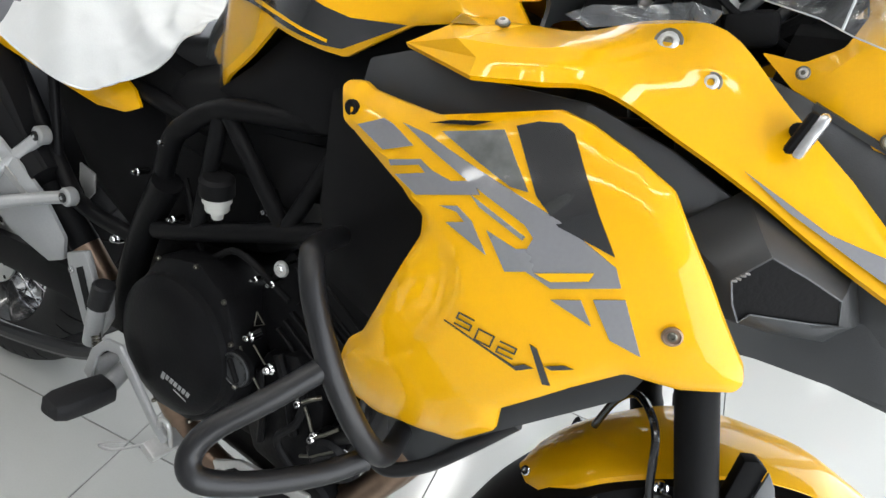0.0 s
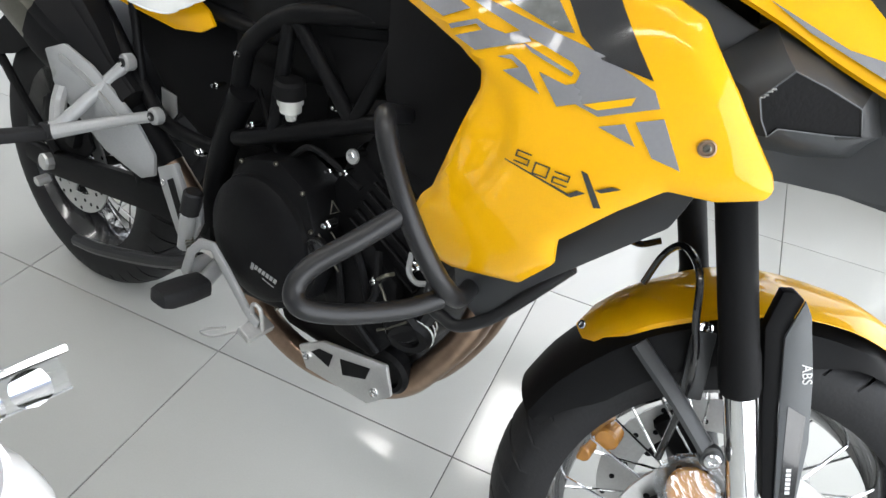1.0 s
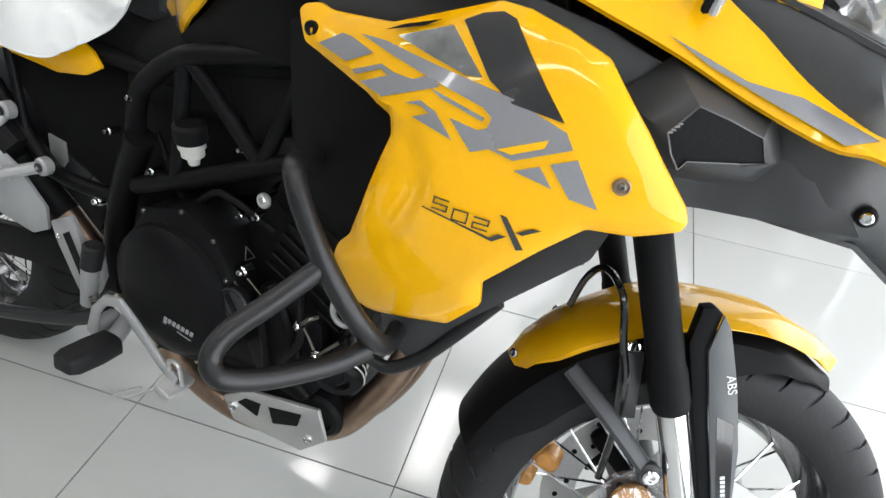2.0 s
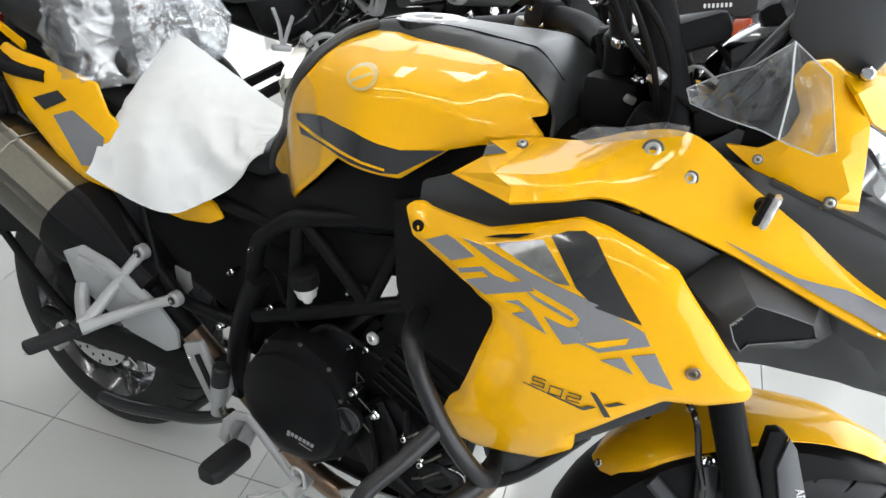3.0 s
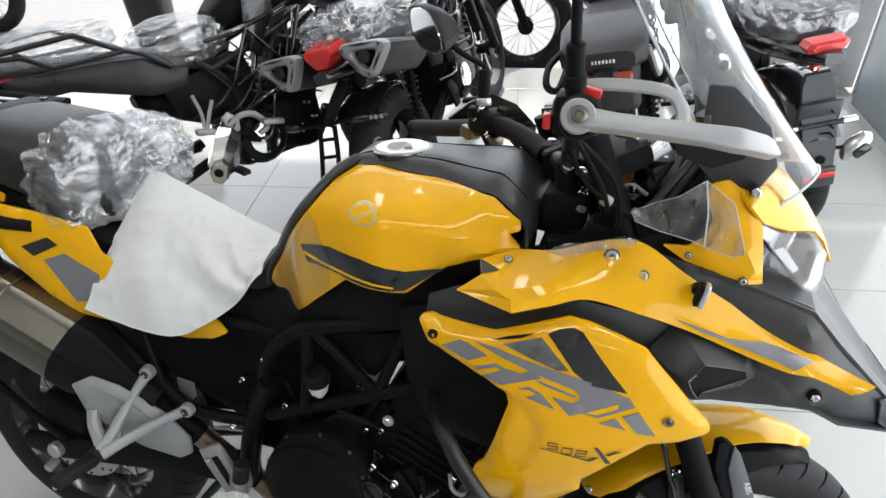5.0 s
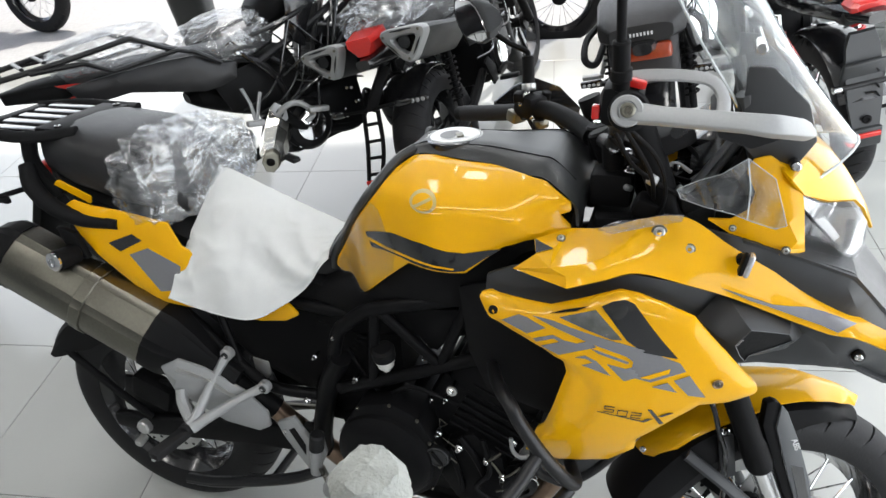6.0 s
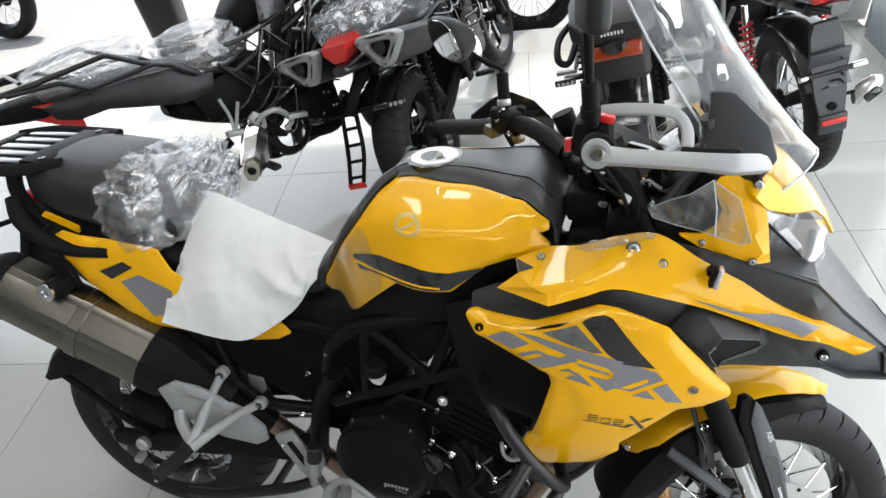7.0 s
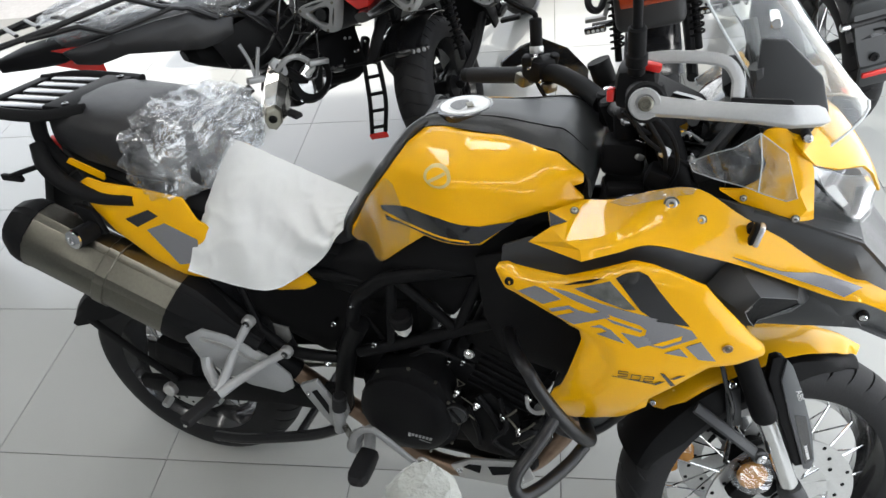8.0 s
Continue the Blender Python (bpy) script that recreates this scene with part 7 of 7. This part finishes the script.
        if flap:
            part("mud_flap", rings([[Vector((-0.20 - 0.10 * k, y * w, 0.74 - 0.34 * k)) for y in (-1, -0.85, -0.4, 0.4, 0.85, 1)] + [Vector((-0.212 - 0.10 * k, y * w * 0.94, 0.735 - 0.34 * k)) for y in (1, 0.85, 0.4, -0.4, -0.85, -1)] for k, w in ((0, 0.042), (0.12, 0.058), (0.45, 0.064), (0.7, 0.060), (0.95, 0.047), (1, 0.040))]), DARK, t, "dark grey plastic rear mud flap with slots")
            for dz in (0.0, 0.055, 0.085):
                part("flap_slot", tube([(-0.252 - 0.29 * dz, 0.000, 0.62 - dz), (-0.254 - 0.29 * dz, -0.032, 0.62 - dz), (-0.259 - 0.29 * dz, -0.044, 0.602 - dz)], 0.0035, 6, smooth=False), BLACK, t)
            part("flap_stay", rod((-0.262, -0.105, 0.565), (-0.262, 0.105, 0.565), 0.010, 10), BAR, t)
            parts("stay_end", (rod((-0.262, -0.125, 0.565), (-0.262, -0.075, 0.565), 0.013, 12), rod((-0.262, 0.075, 0.565), (-0.262, 0.105, 0.565), 0.013, 12)), CHROME, t)
            part("flap_bolt", bolt((-0.303, 0.0, 0.445), 0.016, (-1, 0, 0.2), 0.006), BLACK, t)
            part("plate_reflector", box(0.014, 0.088, 0.020, pose(-0.322, 0, 0.392), 0.004), RED, t, "red strip reflector")
            part("reflector_base", box(0.020, 0.102, 0.078, pose(-0.312, 0, 0.378), 0.008), DARK, t)
    if exhaust != "short":
        part("hugger", sheet([[Vector(((0.345 - 0.02 * abs(v) ** 3) * math.cos(a), (tyre / 2 + 0.015) * v, 0.315 + (0.345 - 0.02 * abs(v) ** 3) * math.sin(a))) for v in (-1, -0.7, 0, 0.7, 1)] for a in (radians(60 + (62 if lamp == "wedge" else 85) * i / 8) for i in range(9))], 0.004), GLOSS_BLACK, t)
    if exhaust == "low":
        part("exhaust", tube([(1.08, 0.0, 0.50), (1.05, 0.0, 0.32), (0.85, -0.04, 0.27), (0.55, -0.14, 0.28), (0.36, -0.19, 0.35)], 0.022, 10), BLACK, t)
        can = part("silencer", rings([[Vector((0.36 - 0.26 * k, -0.21 - 0.05 * k + 0.062 * w * c, 0.375 + 0.04 * k + 0.078 * w * s_)) for c, s_ in ((math.cos(2 * math.pi * i / 10), math.sin(2 * math.pi * i / 10)) for i in range(10))] for k, w in ((0, 0.55), (0.15, 1.0), (0.8, 1.05), (1.0, 0.75))]), ALU, t, "short bright silencer")
        part("outlet", rod((0.105, -0.258, 0.415), (0.090, -0.262, 0.417), 0.030), BLACK, can)
    elif exhaust == "short":
        hexagon = [(0.98, 0.30), (0.55, 0.92), (-0.35, 1.0), (-0.95, 0.35), (-0.85, -0.55), (-0.15, -1.0), (0.70, -0.65)]

        def can_end(k, w):
            return [Vector((0.535 - 0.13 * k + 0.064 * w * c, -0.165 - 0.12 * k, 0.480 - 0.088 * k + 0.070 * w * d)) for c, d in hexagon]
        can = part("silencer", rings([can_end(-0.5, 0.5), can_end(0, 0.95), can_end(0.55, 1.0), can_end(0.85, 0.86), can_end(0.98, 0.60)]), BRIGHT_METAL, t, "short bright angular silencer", None, True)
        part("end_cap", rings([can_end(0.97, 0.62), can_end(1.05, 0.60), can_end(1.07, 0.52)]), STEEL, can, "dull metal end plate", None, True)
        at = (can_end(1.06, 1)[0] + can_end(1.06, 1)[3]) / 2 - Vector((0, 0, 0.014))
        part("outlet", rod(at, at + Vector((-0.010, -0.012, -0.007)), 0.016), BLACK, can)
        part("exhaust", tube([(0.56, -0.19, 0.50), (0.66, -0.15, 0.40), (0.90, -0.10, 0.32), (1.05, 0.0, 0.40)], 0.022, 10), BLACK, t)
        part("brake_pedal", join(tube([(0.52, -0.20, 0.52), (0.57, -0.215, 0.545), (0.62, -0.22, 0.535), (0.66, -0.225, 0.48), (0.62, -0.22, 0.455)], 0.012, 8), box(0.09, 0.04, 0.022, pose(0.68, -0.235, 0.49, 0, 15), 0.006)), PALE, t, "pale alloy pedal")
        part("frame_plate", plate([(0.50, 0.555), (0.53, 0.570), (0.565, 0.535), (0.560, 0.490), (0.525, 0.480)], -0.205, -0.192, 0.003), PALE, t)
        part("plate_slot", plate([(0.517, 0.535), (0.532, 0.545), (0.548, 0.520), (0.535, 0.505)], -0.2065, -0.2055, 0), BLACK, t)
        parts("footrest_strut", (tube([(0.425, -0.19, 0.665), (0.430, -0.21, 0.60), (0.420, -0.225, 0.535)], 0.010, 8, squash=0.6), tube([(0.490, -0.19, 0.625), (0.455, -0.21, 0.58), (0.425, -0.225, 0.535)], 0.010, 8, squash=0.6)), PALE, t, "pale alloy footrest strut")
        part("footrest", box(0.07, 0.03, 0.022, pose(0.415, -0.235, 0.535, 0, 15), 0.006), PALE, t)
        part("airbox", loft(((0.27, 0.660, 0.04, 0.02), (0.30, 0.655, 0.08, 0.040), (0.40, 0.63, 0.11, 0.075), (0.55, 0.60, 0.13, 0.12), (0.70, 0.62, 0.13, 0.12))), BLACK, t)
        for s in (-1, 1):
            part("trellis_tube", tube([(0.47, s * 0.15, 0.80), (0.58, s * 0.185, 0.64), (0.70, s * 0.185, 0.84), (0.84, s * 0.18, 0.66), (0.96, s * 0.14, 0.86)], 0.009, 8, smooth=False), GLOSS_BLACK, t)
            part("trellis_tube", tube([(0.44, s * 0.15, 0.82), (0.70, s * 0.185, 0.845), (1.00, s * 0.10, 0.90)], 0.009, 8), GLOSS_BLACK, t)
    elif exhaust == "high":
        for s in (-1, 1):
            c0, c1 = Vector((0.20, s * 0.185, 0.70)), Vector((-0.26, s * 0.197, 0.840))

            def tri_row(k, w, s=s, c0=c0, c1=c1):
                c = c0 + (c1 - c0) * k + Vector((0, 0, 0.012))
                tri, pts = (Vector((-0.130, 0.070)), Vector((0.126, 0.060)), Vector((-0.018, -0.102))), []
                for i in range(3):
                    p, q, r = tri[i - 1], tri[i], tri[(i + 1) % 3]
                    a, b = q.lerp(p, 0.32), q.lerp(r, 0.32)
                    pts += [(a * (1 - u) * (1 - u) + q * 2 * u * (1 - u) + b * u * u) * w for u in (0, 0.2, 0.4, 0.6, 0.8, 1)]
                return [c + Vector((0, s * f.x, f.y)) for f in pts]
            can = part("silencer", rings([tri_row(0, 0.6), tri_row(0.15, 0.95), tri_row(0.85, 1.0), tri_row(0.95, 0.97)]), GUARD_BLACK, t, "triangular upswept silencer")
            cap_ = part("end_cap", rings([tri_row(0.93, 1.0), tri_row(0.99, 0.99), tri_row(1.02, 0.92), tri_row(1.03, 0.78), tri_row(1.03, 0.56), tri_row(1.015, 0.50), tri_row(0.97, 0.44)]), PALE, can, "pale alloy rounded triangular end cap")
            part("end_recess", rings([tri_row(0.969, 0.46), tri_row(0.975, 0.44)]), BLACK, can)
            inner = tri_row(1.031, 0.80)
            for i in range(3):
                p, q = inner[6 * i + 5], inner[(6 * i + 6) % 18]
                part("cap_slot", tube([p.lerp(q, -0.12), p.lerp(q, 0.5), p.lerp(q, 1.12)], [0.0015, 0.0055, 0.0015], 8, squash=0.6), GUARD_BLACK, cap_)
            for i in range(3):
                q = inner[6 * i + 2]
                part("cap_rivet", bolt(q, 0.006, (-1, 0, 0.1), 0.004), STEEL, cap_)
            at = c0 + (c1 - c0) * 0.975 + Vector((0, -0.006 * s, 0.018))
            part("outlet", rod(at, at + (c1 - c0) * 0.05, 0.019), BLACK, can)
            part("outlet_ring", lathe([(0.019, 0), (0.024, 0.002), (0.024, 0.010), (0.019, 0.012)], along(at + (c1 - c0) * 0.03, at + (c1 - c0)), 20), GUARD_BLACK, can)
    if rack:
        rack_ = part("luggage_rack", box(0.03, 0.20, 0.012, pose(-0.30, 0, 0.955), 0.004), BAR, t, "black tubular luggage rack")
        for s in (-1, 1):
            part("rack_rail", tube([(0.40, s * 0.160, 0.775), (0.316, s * 0.168, 0.845), (0.228, s * 0.175, 0.886), (0.129, s * 0.175, 0.952), (-0.111, s * 0.165, 0.948), (-0.30, s * 0.125, 0.948), (-0.44, s * 0.095, 0.946)], 0.0095, 8, smooth=False), BAR, rack_)
            part("rack_rail", tube([(0.300, s * 0.178, 0.850), (0.262, s * 0.180, 0.868), (0.035, s * 0.180, 0.872), (-0.042, s * 0.178, 0.925), (-0.20, s * 0.150, 0.942)], 0.0085, 8, smooth=False), BAR, rack_)
        for k in range(5):
            part("rack_slat", box(0.014, 0.23, 0.010, pose(-0.14 - 0.07 * k, 0, 0.958), 0.003, 1), BAR, rack_)
    if exhaust == "short":
        for s in (-1, 1):
            wing = shell([(0.735, 0.985), (0.700, 0.82), (0.705, 0.750), (0.745, 0.715), (0.785, 0.80), (0.835, 0.86), (0.85, 0.97)], lambda x, z: -0.172, 0.008, 0.03, 0.010, 0.02)
            part("tank_shroud", wing if s < 0 else mirrored(wing), GLOSS_BLACK, t, "gloss black tank shroud")
            rail = shell([(-0.12, 0.865), (0.035, 0.858), (0.20, 0.846), (0.316, 0.828), (0.385, 0.775), (0.46, 0.755), (0.44, 0.700), (0.375, 0.690), (0.309, 0.694), (0.20, 0.732), (0.063, 0.782), (-0.037, 0.786), (-0.10, 0.815)], lambda x, z: -0.160 + 0.05 * max(0.0, 0.1 - x), 0.010, 0.03, 0.010, 0.02)
            part("tail_panel", rail if s < 0 else mirrored(rail), BAR, t, "gloss black tail side panel")
    if group == "motorcycles outside":
        part("fork_reflector", rod((1.325, -0.128, 0.52), (1.325, -0.136, 0.52), 0.030, 20), AMBER, t, "round amber reflector")
    dice = random.Random(int(abs(m.translation.x) * 100) + 7)
    for k in range(26):
        side_ = -1 if k % 3 else 1
        x, z = 0.58 + 0.40 * dice.random(), 0.36 + 0.16 * dice.random()
        part("frame_bolt", bolt((x, side_ * 0.129, z), 0.004 + 0.003 * dice.random(), (0, side_, 0.1), 0.006), CHROME if dice.random() > 0.4 else ALU, t)
    for k in range(7):
        x0, z0 = 0.35 + 0.5 * dice.random(), 0.45 + 0.3 * dice.random()
        part("hose", tube([(x0, -0.15, z0), (x0 + 0.10, -0.18 - 0.02 * dice.random(), z0 + 0.06 - 0.14 * dice.random()), (x0 + 0.20, -0.165, z0 + 0.14 * dice.random()), (x0 + 0.28, -0.12, z0 + 0.10 + 0.15 * dice.random())], 0.004 + 0.003 * dice.random(), 6), GLOSS_BLACK, t)
    for s in (-1, 1):
        part("control_cable", tube([(1.00, s * (wide - 0.13), 1.06), (1.10, s * 0.16, 1.10), (1.20, s * 0.10, 1.00), (1.16, s * 0.06, 0.84)], 0.004, 6), GLOSS_BLACK, t)
        part("control_cable", tube([(1.01, s * (wide - 0.14), 1.05), (1.08, s * 0.13, 1.14), (1.19, s * 0.06, 1.06), (1.22, s * 0.04, 0.90)], 0.004, 6), GLOSS_BLACK, t)
        part("lever", tube([(1.02, s * (wide - 0.13), 1.06), (1.05, s * (wide - 0.08), 1.06), (1.03, s * wide, 1.045)], 0.006, 6), ALU if exhaust == "high" else GLOSS_BLACK, t)
        part("side_cover", shell([(0.34, 0.72), (0.52, 0.73), (0.58, 0.64), (0.50, 0.55), (0.38, 0.58)], lambda x, z: -0.150, 0.008, 0.03, 0.008, 0.02) if s < 0 else mirrored(shell([(0.34, 0.72), (0.52, 0.73), (0.58, 0.64), (0.50, 0.55), (0.38, 0.58)], lambda x, z: -0.150, 0.008, 0.03, 0.008, 0.02)), BLACK, t)
    for k in range(6):
        part("cylinder_fin", box(0.24, 0.25, 0.006, pose(0.90, 0, 0.62, 0, 20) @ pose(0, 0, -0.08 + 0.032 * k), 0.002, 1), ENGINE, engine_)
    part("reservoir", rod((1.03, -0.20, 1.075), (1.03, -0.20, 1.115), 0.022, 14), OFF_WHITE, t)
    part("reservoir_cap", rod((1.03, -0.20, 1.115), (1.03, -0.20, 1.127), 0.024, 14), BLACK, t)
    part("dial", lathe([(0.0001, -0.03), (0.045, -0.025), (0.05, 0.0), (0.046, 0.006), (0.042, 0.003), (0.0001, 0.003)], pose(1.15, 0, 1.09, 0, -35, 0), 22), GLOSS_BLACK, t)
    if box_seat:
        cs = part("passenger_pad", loft(((-0.27, 0.860, 0.10, 0.03), (-0.22, 0.865, 0.14, 0.05), (-0.05, 0.868, 0.15, 0.055), (0.08, 0.86, 0.14, 0.05), (0.12, 0.85, 0.11, 0.03)), 20, 4), SEAT, t, "padded black passenger seat")
        part("pad_mark", join(*[box(0.002, 0.006, 0.011, pose(-0.2745, -0.033 + 0.011 * i, 0.862), 0) for i in range(7)]), WHITE_MARK, cs)
        for s in (-1, 1):
            part("grab_loop", tube([(0.05, s * 0.15, 0.80), (-0.12, s * 0.19, 0.81), (-0.24, s * 0.19, 0.79), (-0.20, s * 0.16, 0.755), (0.0, s * 0.14, 0.755)], 0.012, 8), BLACK, t)
    if wrapped:
        w = thing("seat_wrap", "crumpled clear plastic wrap over a new black seat", "plastic wrap", m, "seat wraps")
        crumpled(w, 0.02 + push * 0.5, 0.885 + lift * 0.7 + (0.04 if exhaust == "high" else 0), 0.19, 0.15, 0.07 - lift * 0.4, 1.7 + m.translation.x, res=4)
        crumpled(w, 0.38 + push, 0.83, 0.15, 0.16, 0.075, 5.2 + m.translation.x, res=4)
    return t


LEAN = pose(0, 0, 0, -10, 0, 0)
other_motorcycle("black scrambler motorcycle with a tubular luggage rack and wrapped seat", pose(-0.90, 1.04, 0, 0, 0, 48) @ LEAN, exhaust="short", rack=True, lamp="swept", plate_bracket=False, flap=False, paint=BLACK, wide=0.30, signals=False)
other_motorcycle("black and red roadster with twin upswept silencers", pose(0.175, 1.57, 0, 0, 0, 78) @ pose(0, 0, 0, -15, 0, 0) @ Matrix.Scale(0.94, 4), exhaust="high", lamp="wedge", tyre=0.17, spoked=False, signals=False)
other_motorcycle("black cruiser motorcycle with a padded passenger seat and red lamp", pose(1.06, 1.50, 0, 0, 0, 84) @ LEAN, exhaust="none", wrapped=False, lamp="round", plate_bracket=False, box_seat=True, tyre=0.15, flap=False, signals=False)
other_motorcycle("dark motorcycle with red rear shocks and wrapped seat", pose(1.74, 1.70, 0, 0, 0, 97) @ LEAN, exhaust="none", red_shock=True, lamp="round", plate_bracket=False, tyre=0.13, low_signals=True)
other_motorcycle("black spoked motorcycle parked beyond the shop front", pose(-0.79, 3.46, -0.112, 0, 0, 2) @ LEAN, exhaust="none", wrapped=False, tyre=0.14, group="motorcycles outside")
other_motorcycle("black spoked motorcycle parked beyond the shop front", pose(-5.23, 4.45, -0.112, 0, 0, -5) @ LEAN, exhaust="low", wrapped=False, tyre=0.14, group="motorcycles outside")

litter_bin = thing("litter_bin", "black tapered plastic bin standing near the glass", "bin", pose(-1.58, 2.93, 0))
part("body", rings([[Vector((w * math.copysign(abs(math.cos(a)) ** 0.5, math.cos(a)), w * 0.8 * math.copysign(abs(math.sin(a)) ** 0.5, math.sin(a)), z)) for a in (2 * math.pi * i / 24 for i in range(24))] for w, z in ((0.085, 0.0), (0.092, 0.01), (0.135, 0.80), (0.128, 0.802), (0.120, 0.74))]), GUARD_BLACK, litter_bin)
part("rim", rings([[Vector((w * math.copysign(abs(math.cos(a)) ** 0.5, math.cos(a)), w * 0.8 * math.copysign(abs(math.sin(a)) ** 0.5, math.sin(a)), z)) for a in (2 * math.pi * i / 24 for i in range(24))] for w, z in ((0.134, 0.77), (0.146, 0.775), (0.146, 0.805), (0.128, 0.806))], True, False), BAR, litter_bin)

# white scooter close by the camera
scooter = thing("scooter", "white scooter with a clear lamp strip and a red stripe", "scooter", pose(0, 0, 0))
lens_a, lens_b = Vector((0.457, -0.580, 0.779)), Vector((0.390, -0.745, 0.772))
strip = part("lamp_strip", tube([lens_a, lens_a + (lens_b - lens_a) * 0.5 + Vector((-0.004, 0.0, 0.002)), lens_b], 0.0175, 16, squash=0.8), LENS, scooter, "clear lamp strip with bright reflectors")
part("lamp_bowl", join(*[lathe([(0.004, 0), (0.012, 0.006), (0.014, 0.012), (0.010, 0.012)], along(lens_a + (lens_b - lens_a) * k + Vector((-0.004, 0.0, -0.004)), lens_a + (lens_b - lens_a) * k + Vector((0.10, -0.02, 0.10))), 14) for k in (0.14, 0.32, 0.5, 0.68, 0.86)]), CHROME, strip)
part("lamp_trim", tube([lens_a + Vector((-0.004, 0.010, 0.016)), lens_a + (lens_b - lens_a) * 0.5 + Vector((-0.008, 0.010, 0.018)), lens_b + Vector((-0.004, 0.010, 0.016))], 0.0035, 8), CHROME, strip)
shield_line = glide([(0.424, -0.672, 0.766), (0.440, -0.684, 0.743), (0.448, -0.716, 0.705), (0.450, -0.735, 0.655), (0.445, -0.730, 0.55), (0.430, -0.700, 0.40)], 4)
rows = []
for i, c in enumerate(shield_line):
    w = lerp_table(i / (len(shield_line) - 1), ((0, 0.042), (0.25, 0.048), (0.6, 0.062), (1, 0.075)))
    rows.append([c + Vector((-0.30 * w * math.sin(a) + 0.52 * w * math.cos(a), 0.85 * w * math.cos(a), 0.45 * w * math.sin(a))) for a in (2 * math.pi * j / 18 for j in range(18))])
part("apron", rings(rows), WHITE_PAINT, scooter, "glossy white front apron")
rows = []
for z, r in ((0.712, 0.012), (0.705, 0.034), (0.685, 0.050), (0.650, 0.058), (0.600, 0.056), (0.54, 0.05), (0.50, 0.03)):
    rows.append([Vector((0.404 + 0.03 * (0.70 - z) + r * math.cos(a), -0.660 + r * 0.9 * math.sin(a), z)) for a in (2 * math.pi * j / 18 for j in range(18))])
part("mudguard", rings(rows), WHITE_PAINT, scooter, "white rounded front mudguard")
part("stripe", tube([(0.449, -0.650, 0.773), (0.463, -0.664, 0.752), (0.470, -0.680, 0.734)], [0.004, 0.006, 0.001], 8, squash=0.4), RED, scooter, "thin red stripe")
part("seam", tube([(0.452, -0.640, 0.770), (0.466, -0.654, 0.742), (0.472, -0.680, 0.715)], 0.0012, 6), PALE, scooter)
part("handlebar", tube([(0.325, -0.585, 0.950), (0.332, -0.63, 0.955), (0.330, -0.72, 0.955), (0.305, -0.79, 0.950)], 0.012, 10), BLACK, scooter)
part("mirror_stem", tube([(0.33, -0.66, 0.97), (0.40, -0.69, 1.12), (0.48, -0.690, 1.26), (0.514, -0.683, 1.335)], 0.006, 8), BLACK, scooter)
bm = lathe([(0.0001, -0.085), (0.018, -0.082), (0.024, -0.06), (0.026, -0.03), (0.024, 0.0), (0.016, 0.014), (0.0001, 0.017)], along((0.510, -0.683, 1.360), (0.522, -0.676, 1.45)), 22)
bmesh.ops.subdivide_edges(bm, edges=bm.edges[:], cuts=2, use_grid_fill=True)
for v in bm.verts:
    v.co += Vector((noise.noise(v.co * 70), noise.noise(v.co * 70 + Vector((9, 0, 0))), noise.noise(v.co * 70 + Vector((0, 9, 0))))) * 0.0030 + Vector((noise.noise(v.co * 260), noise.noise(v.co * 260 + Vector((5, 0, 0))), noise.noise(v.co * 260 + Vector((0, 5, 0))))) * 0.0014
part("foam_wrap", bm, FOAM, scooter, "fuzzy white packing foam round the mirror end")
part("steering_column", tube([(0.30, -0.70, 0.79), (0.36, -0.665, 0.50), (0.40, -0.645, 0.26)], 0.030, 12), BLACK, scooter)
wheel(scooter, "front_wheel", pose(0.42, -0.64, 0.225, 0, 0, 35), 0.225, 0.10, 0.15, 0, PALE, (1,), 0.09)
part("body", loft(((-0.95, 0.55, 0.10, 0.10), (-0.80, 0.60, 0.16, 0.16), (-0.40, 0.62, 0.17, 0.16), (-0.22, 0.40, 0.16, 0.10), (0.0, 0.34, 0.16, 0.05), (0.05, 0.40, 0.12, 0.10))), WHITE_PAINT, scooter, "white scooter body", pose(0.33, -0.70, 0, 0, 0, 35))
part("seat", loft(((-0.92, 0.78, 0.09, 0.03), (-0.75, 0.80, 0.14, 0.045), (-0.40, 0.80, 0.14, 0.04), (-0.30, 0.78, 0.09, 0.03))), SEAT, scooter, "black scooter seat", pose(0.33, -0.70, 0, 0, 0, 35))
wheel(scooter, "rear_wheel", pose(0.33, -0.70, 0, 0, 0, 35) @ pose(-0.75, 0, 0.225), 0.225, 0.11, 0.15, 0, PALE, (), 0.09)


# ---- floor tiles ----
tile_mesh = None
i0, i1, j0, j1 = -8, 5, -6, 5
for i in range(i0, i1):
    for j in range(j0, j1):
        if tile_mesh is None:
            ob = part("tile", box(0.5976, 0.5976, 0.0038, pose(0, 0, -0.0019), 0.0007, 1), TILE, floor, "", None, True)
            tile_mesh = ob.data
        else:
            ob = new("tile", tile_mesh)
            ob.parent = floor
        ob.matrix_basis = pose(i * 0.6 + 0.3, j * 0.6 + 0.3, 0.0)
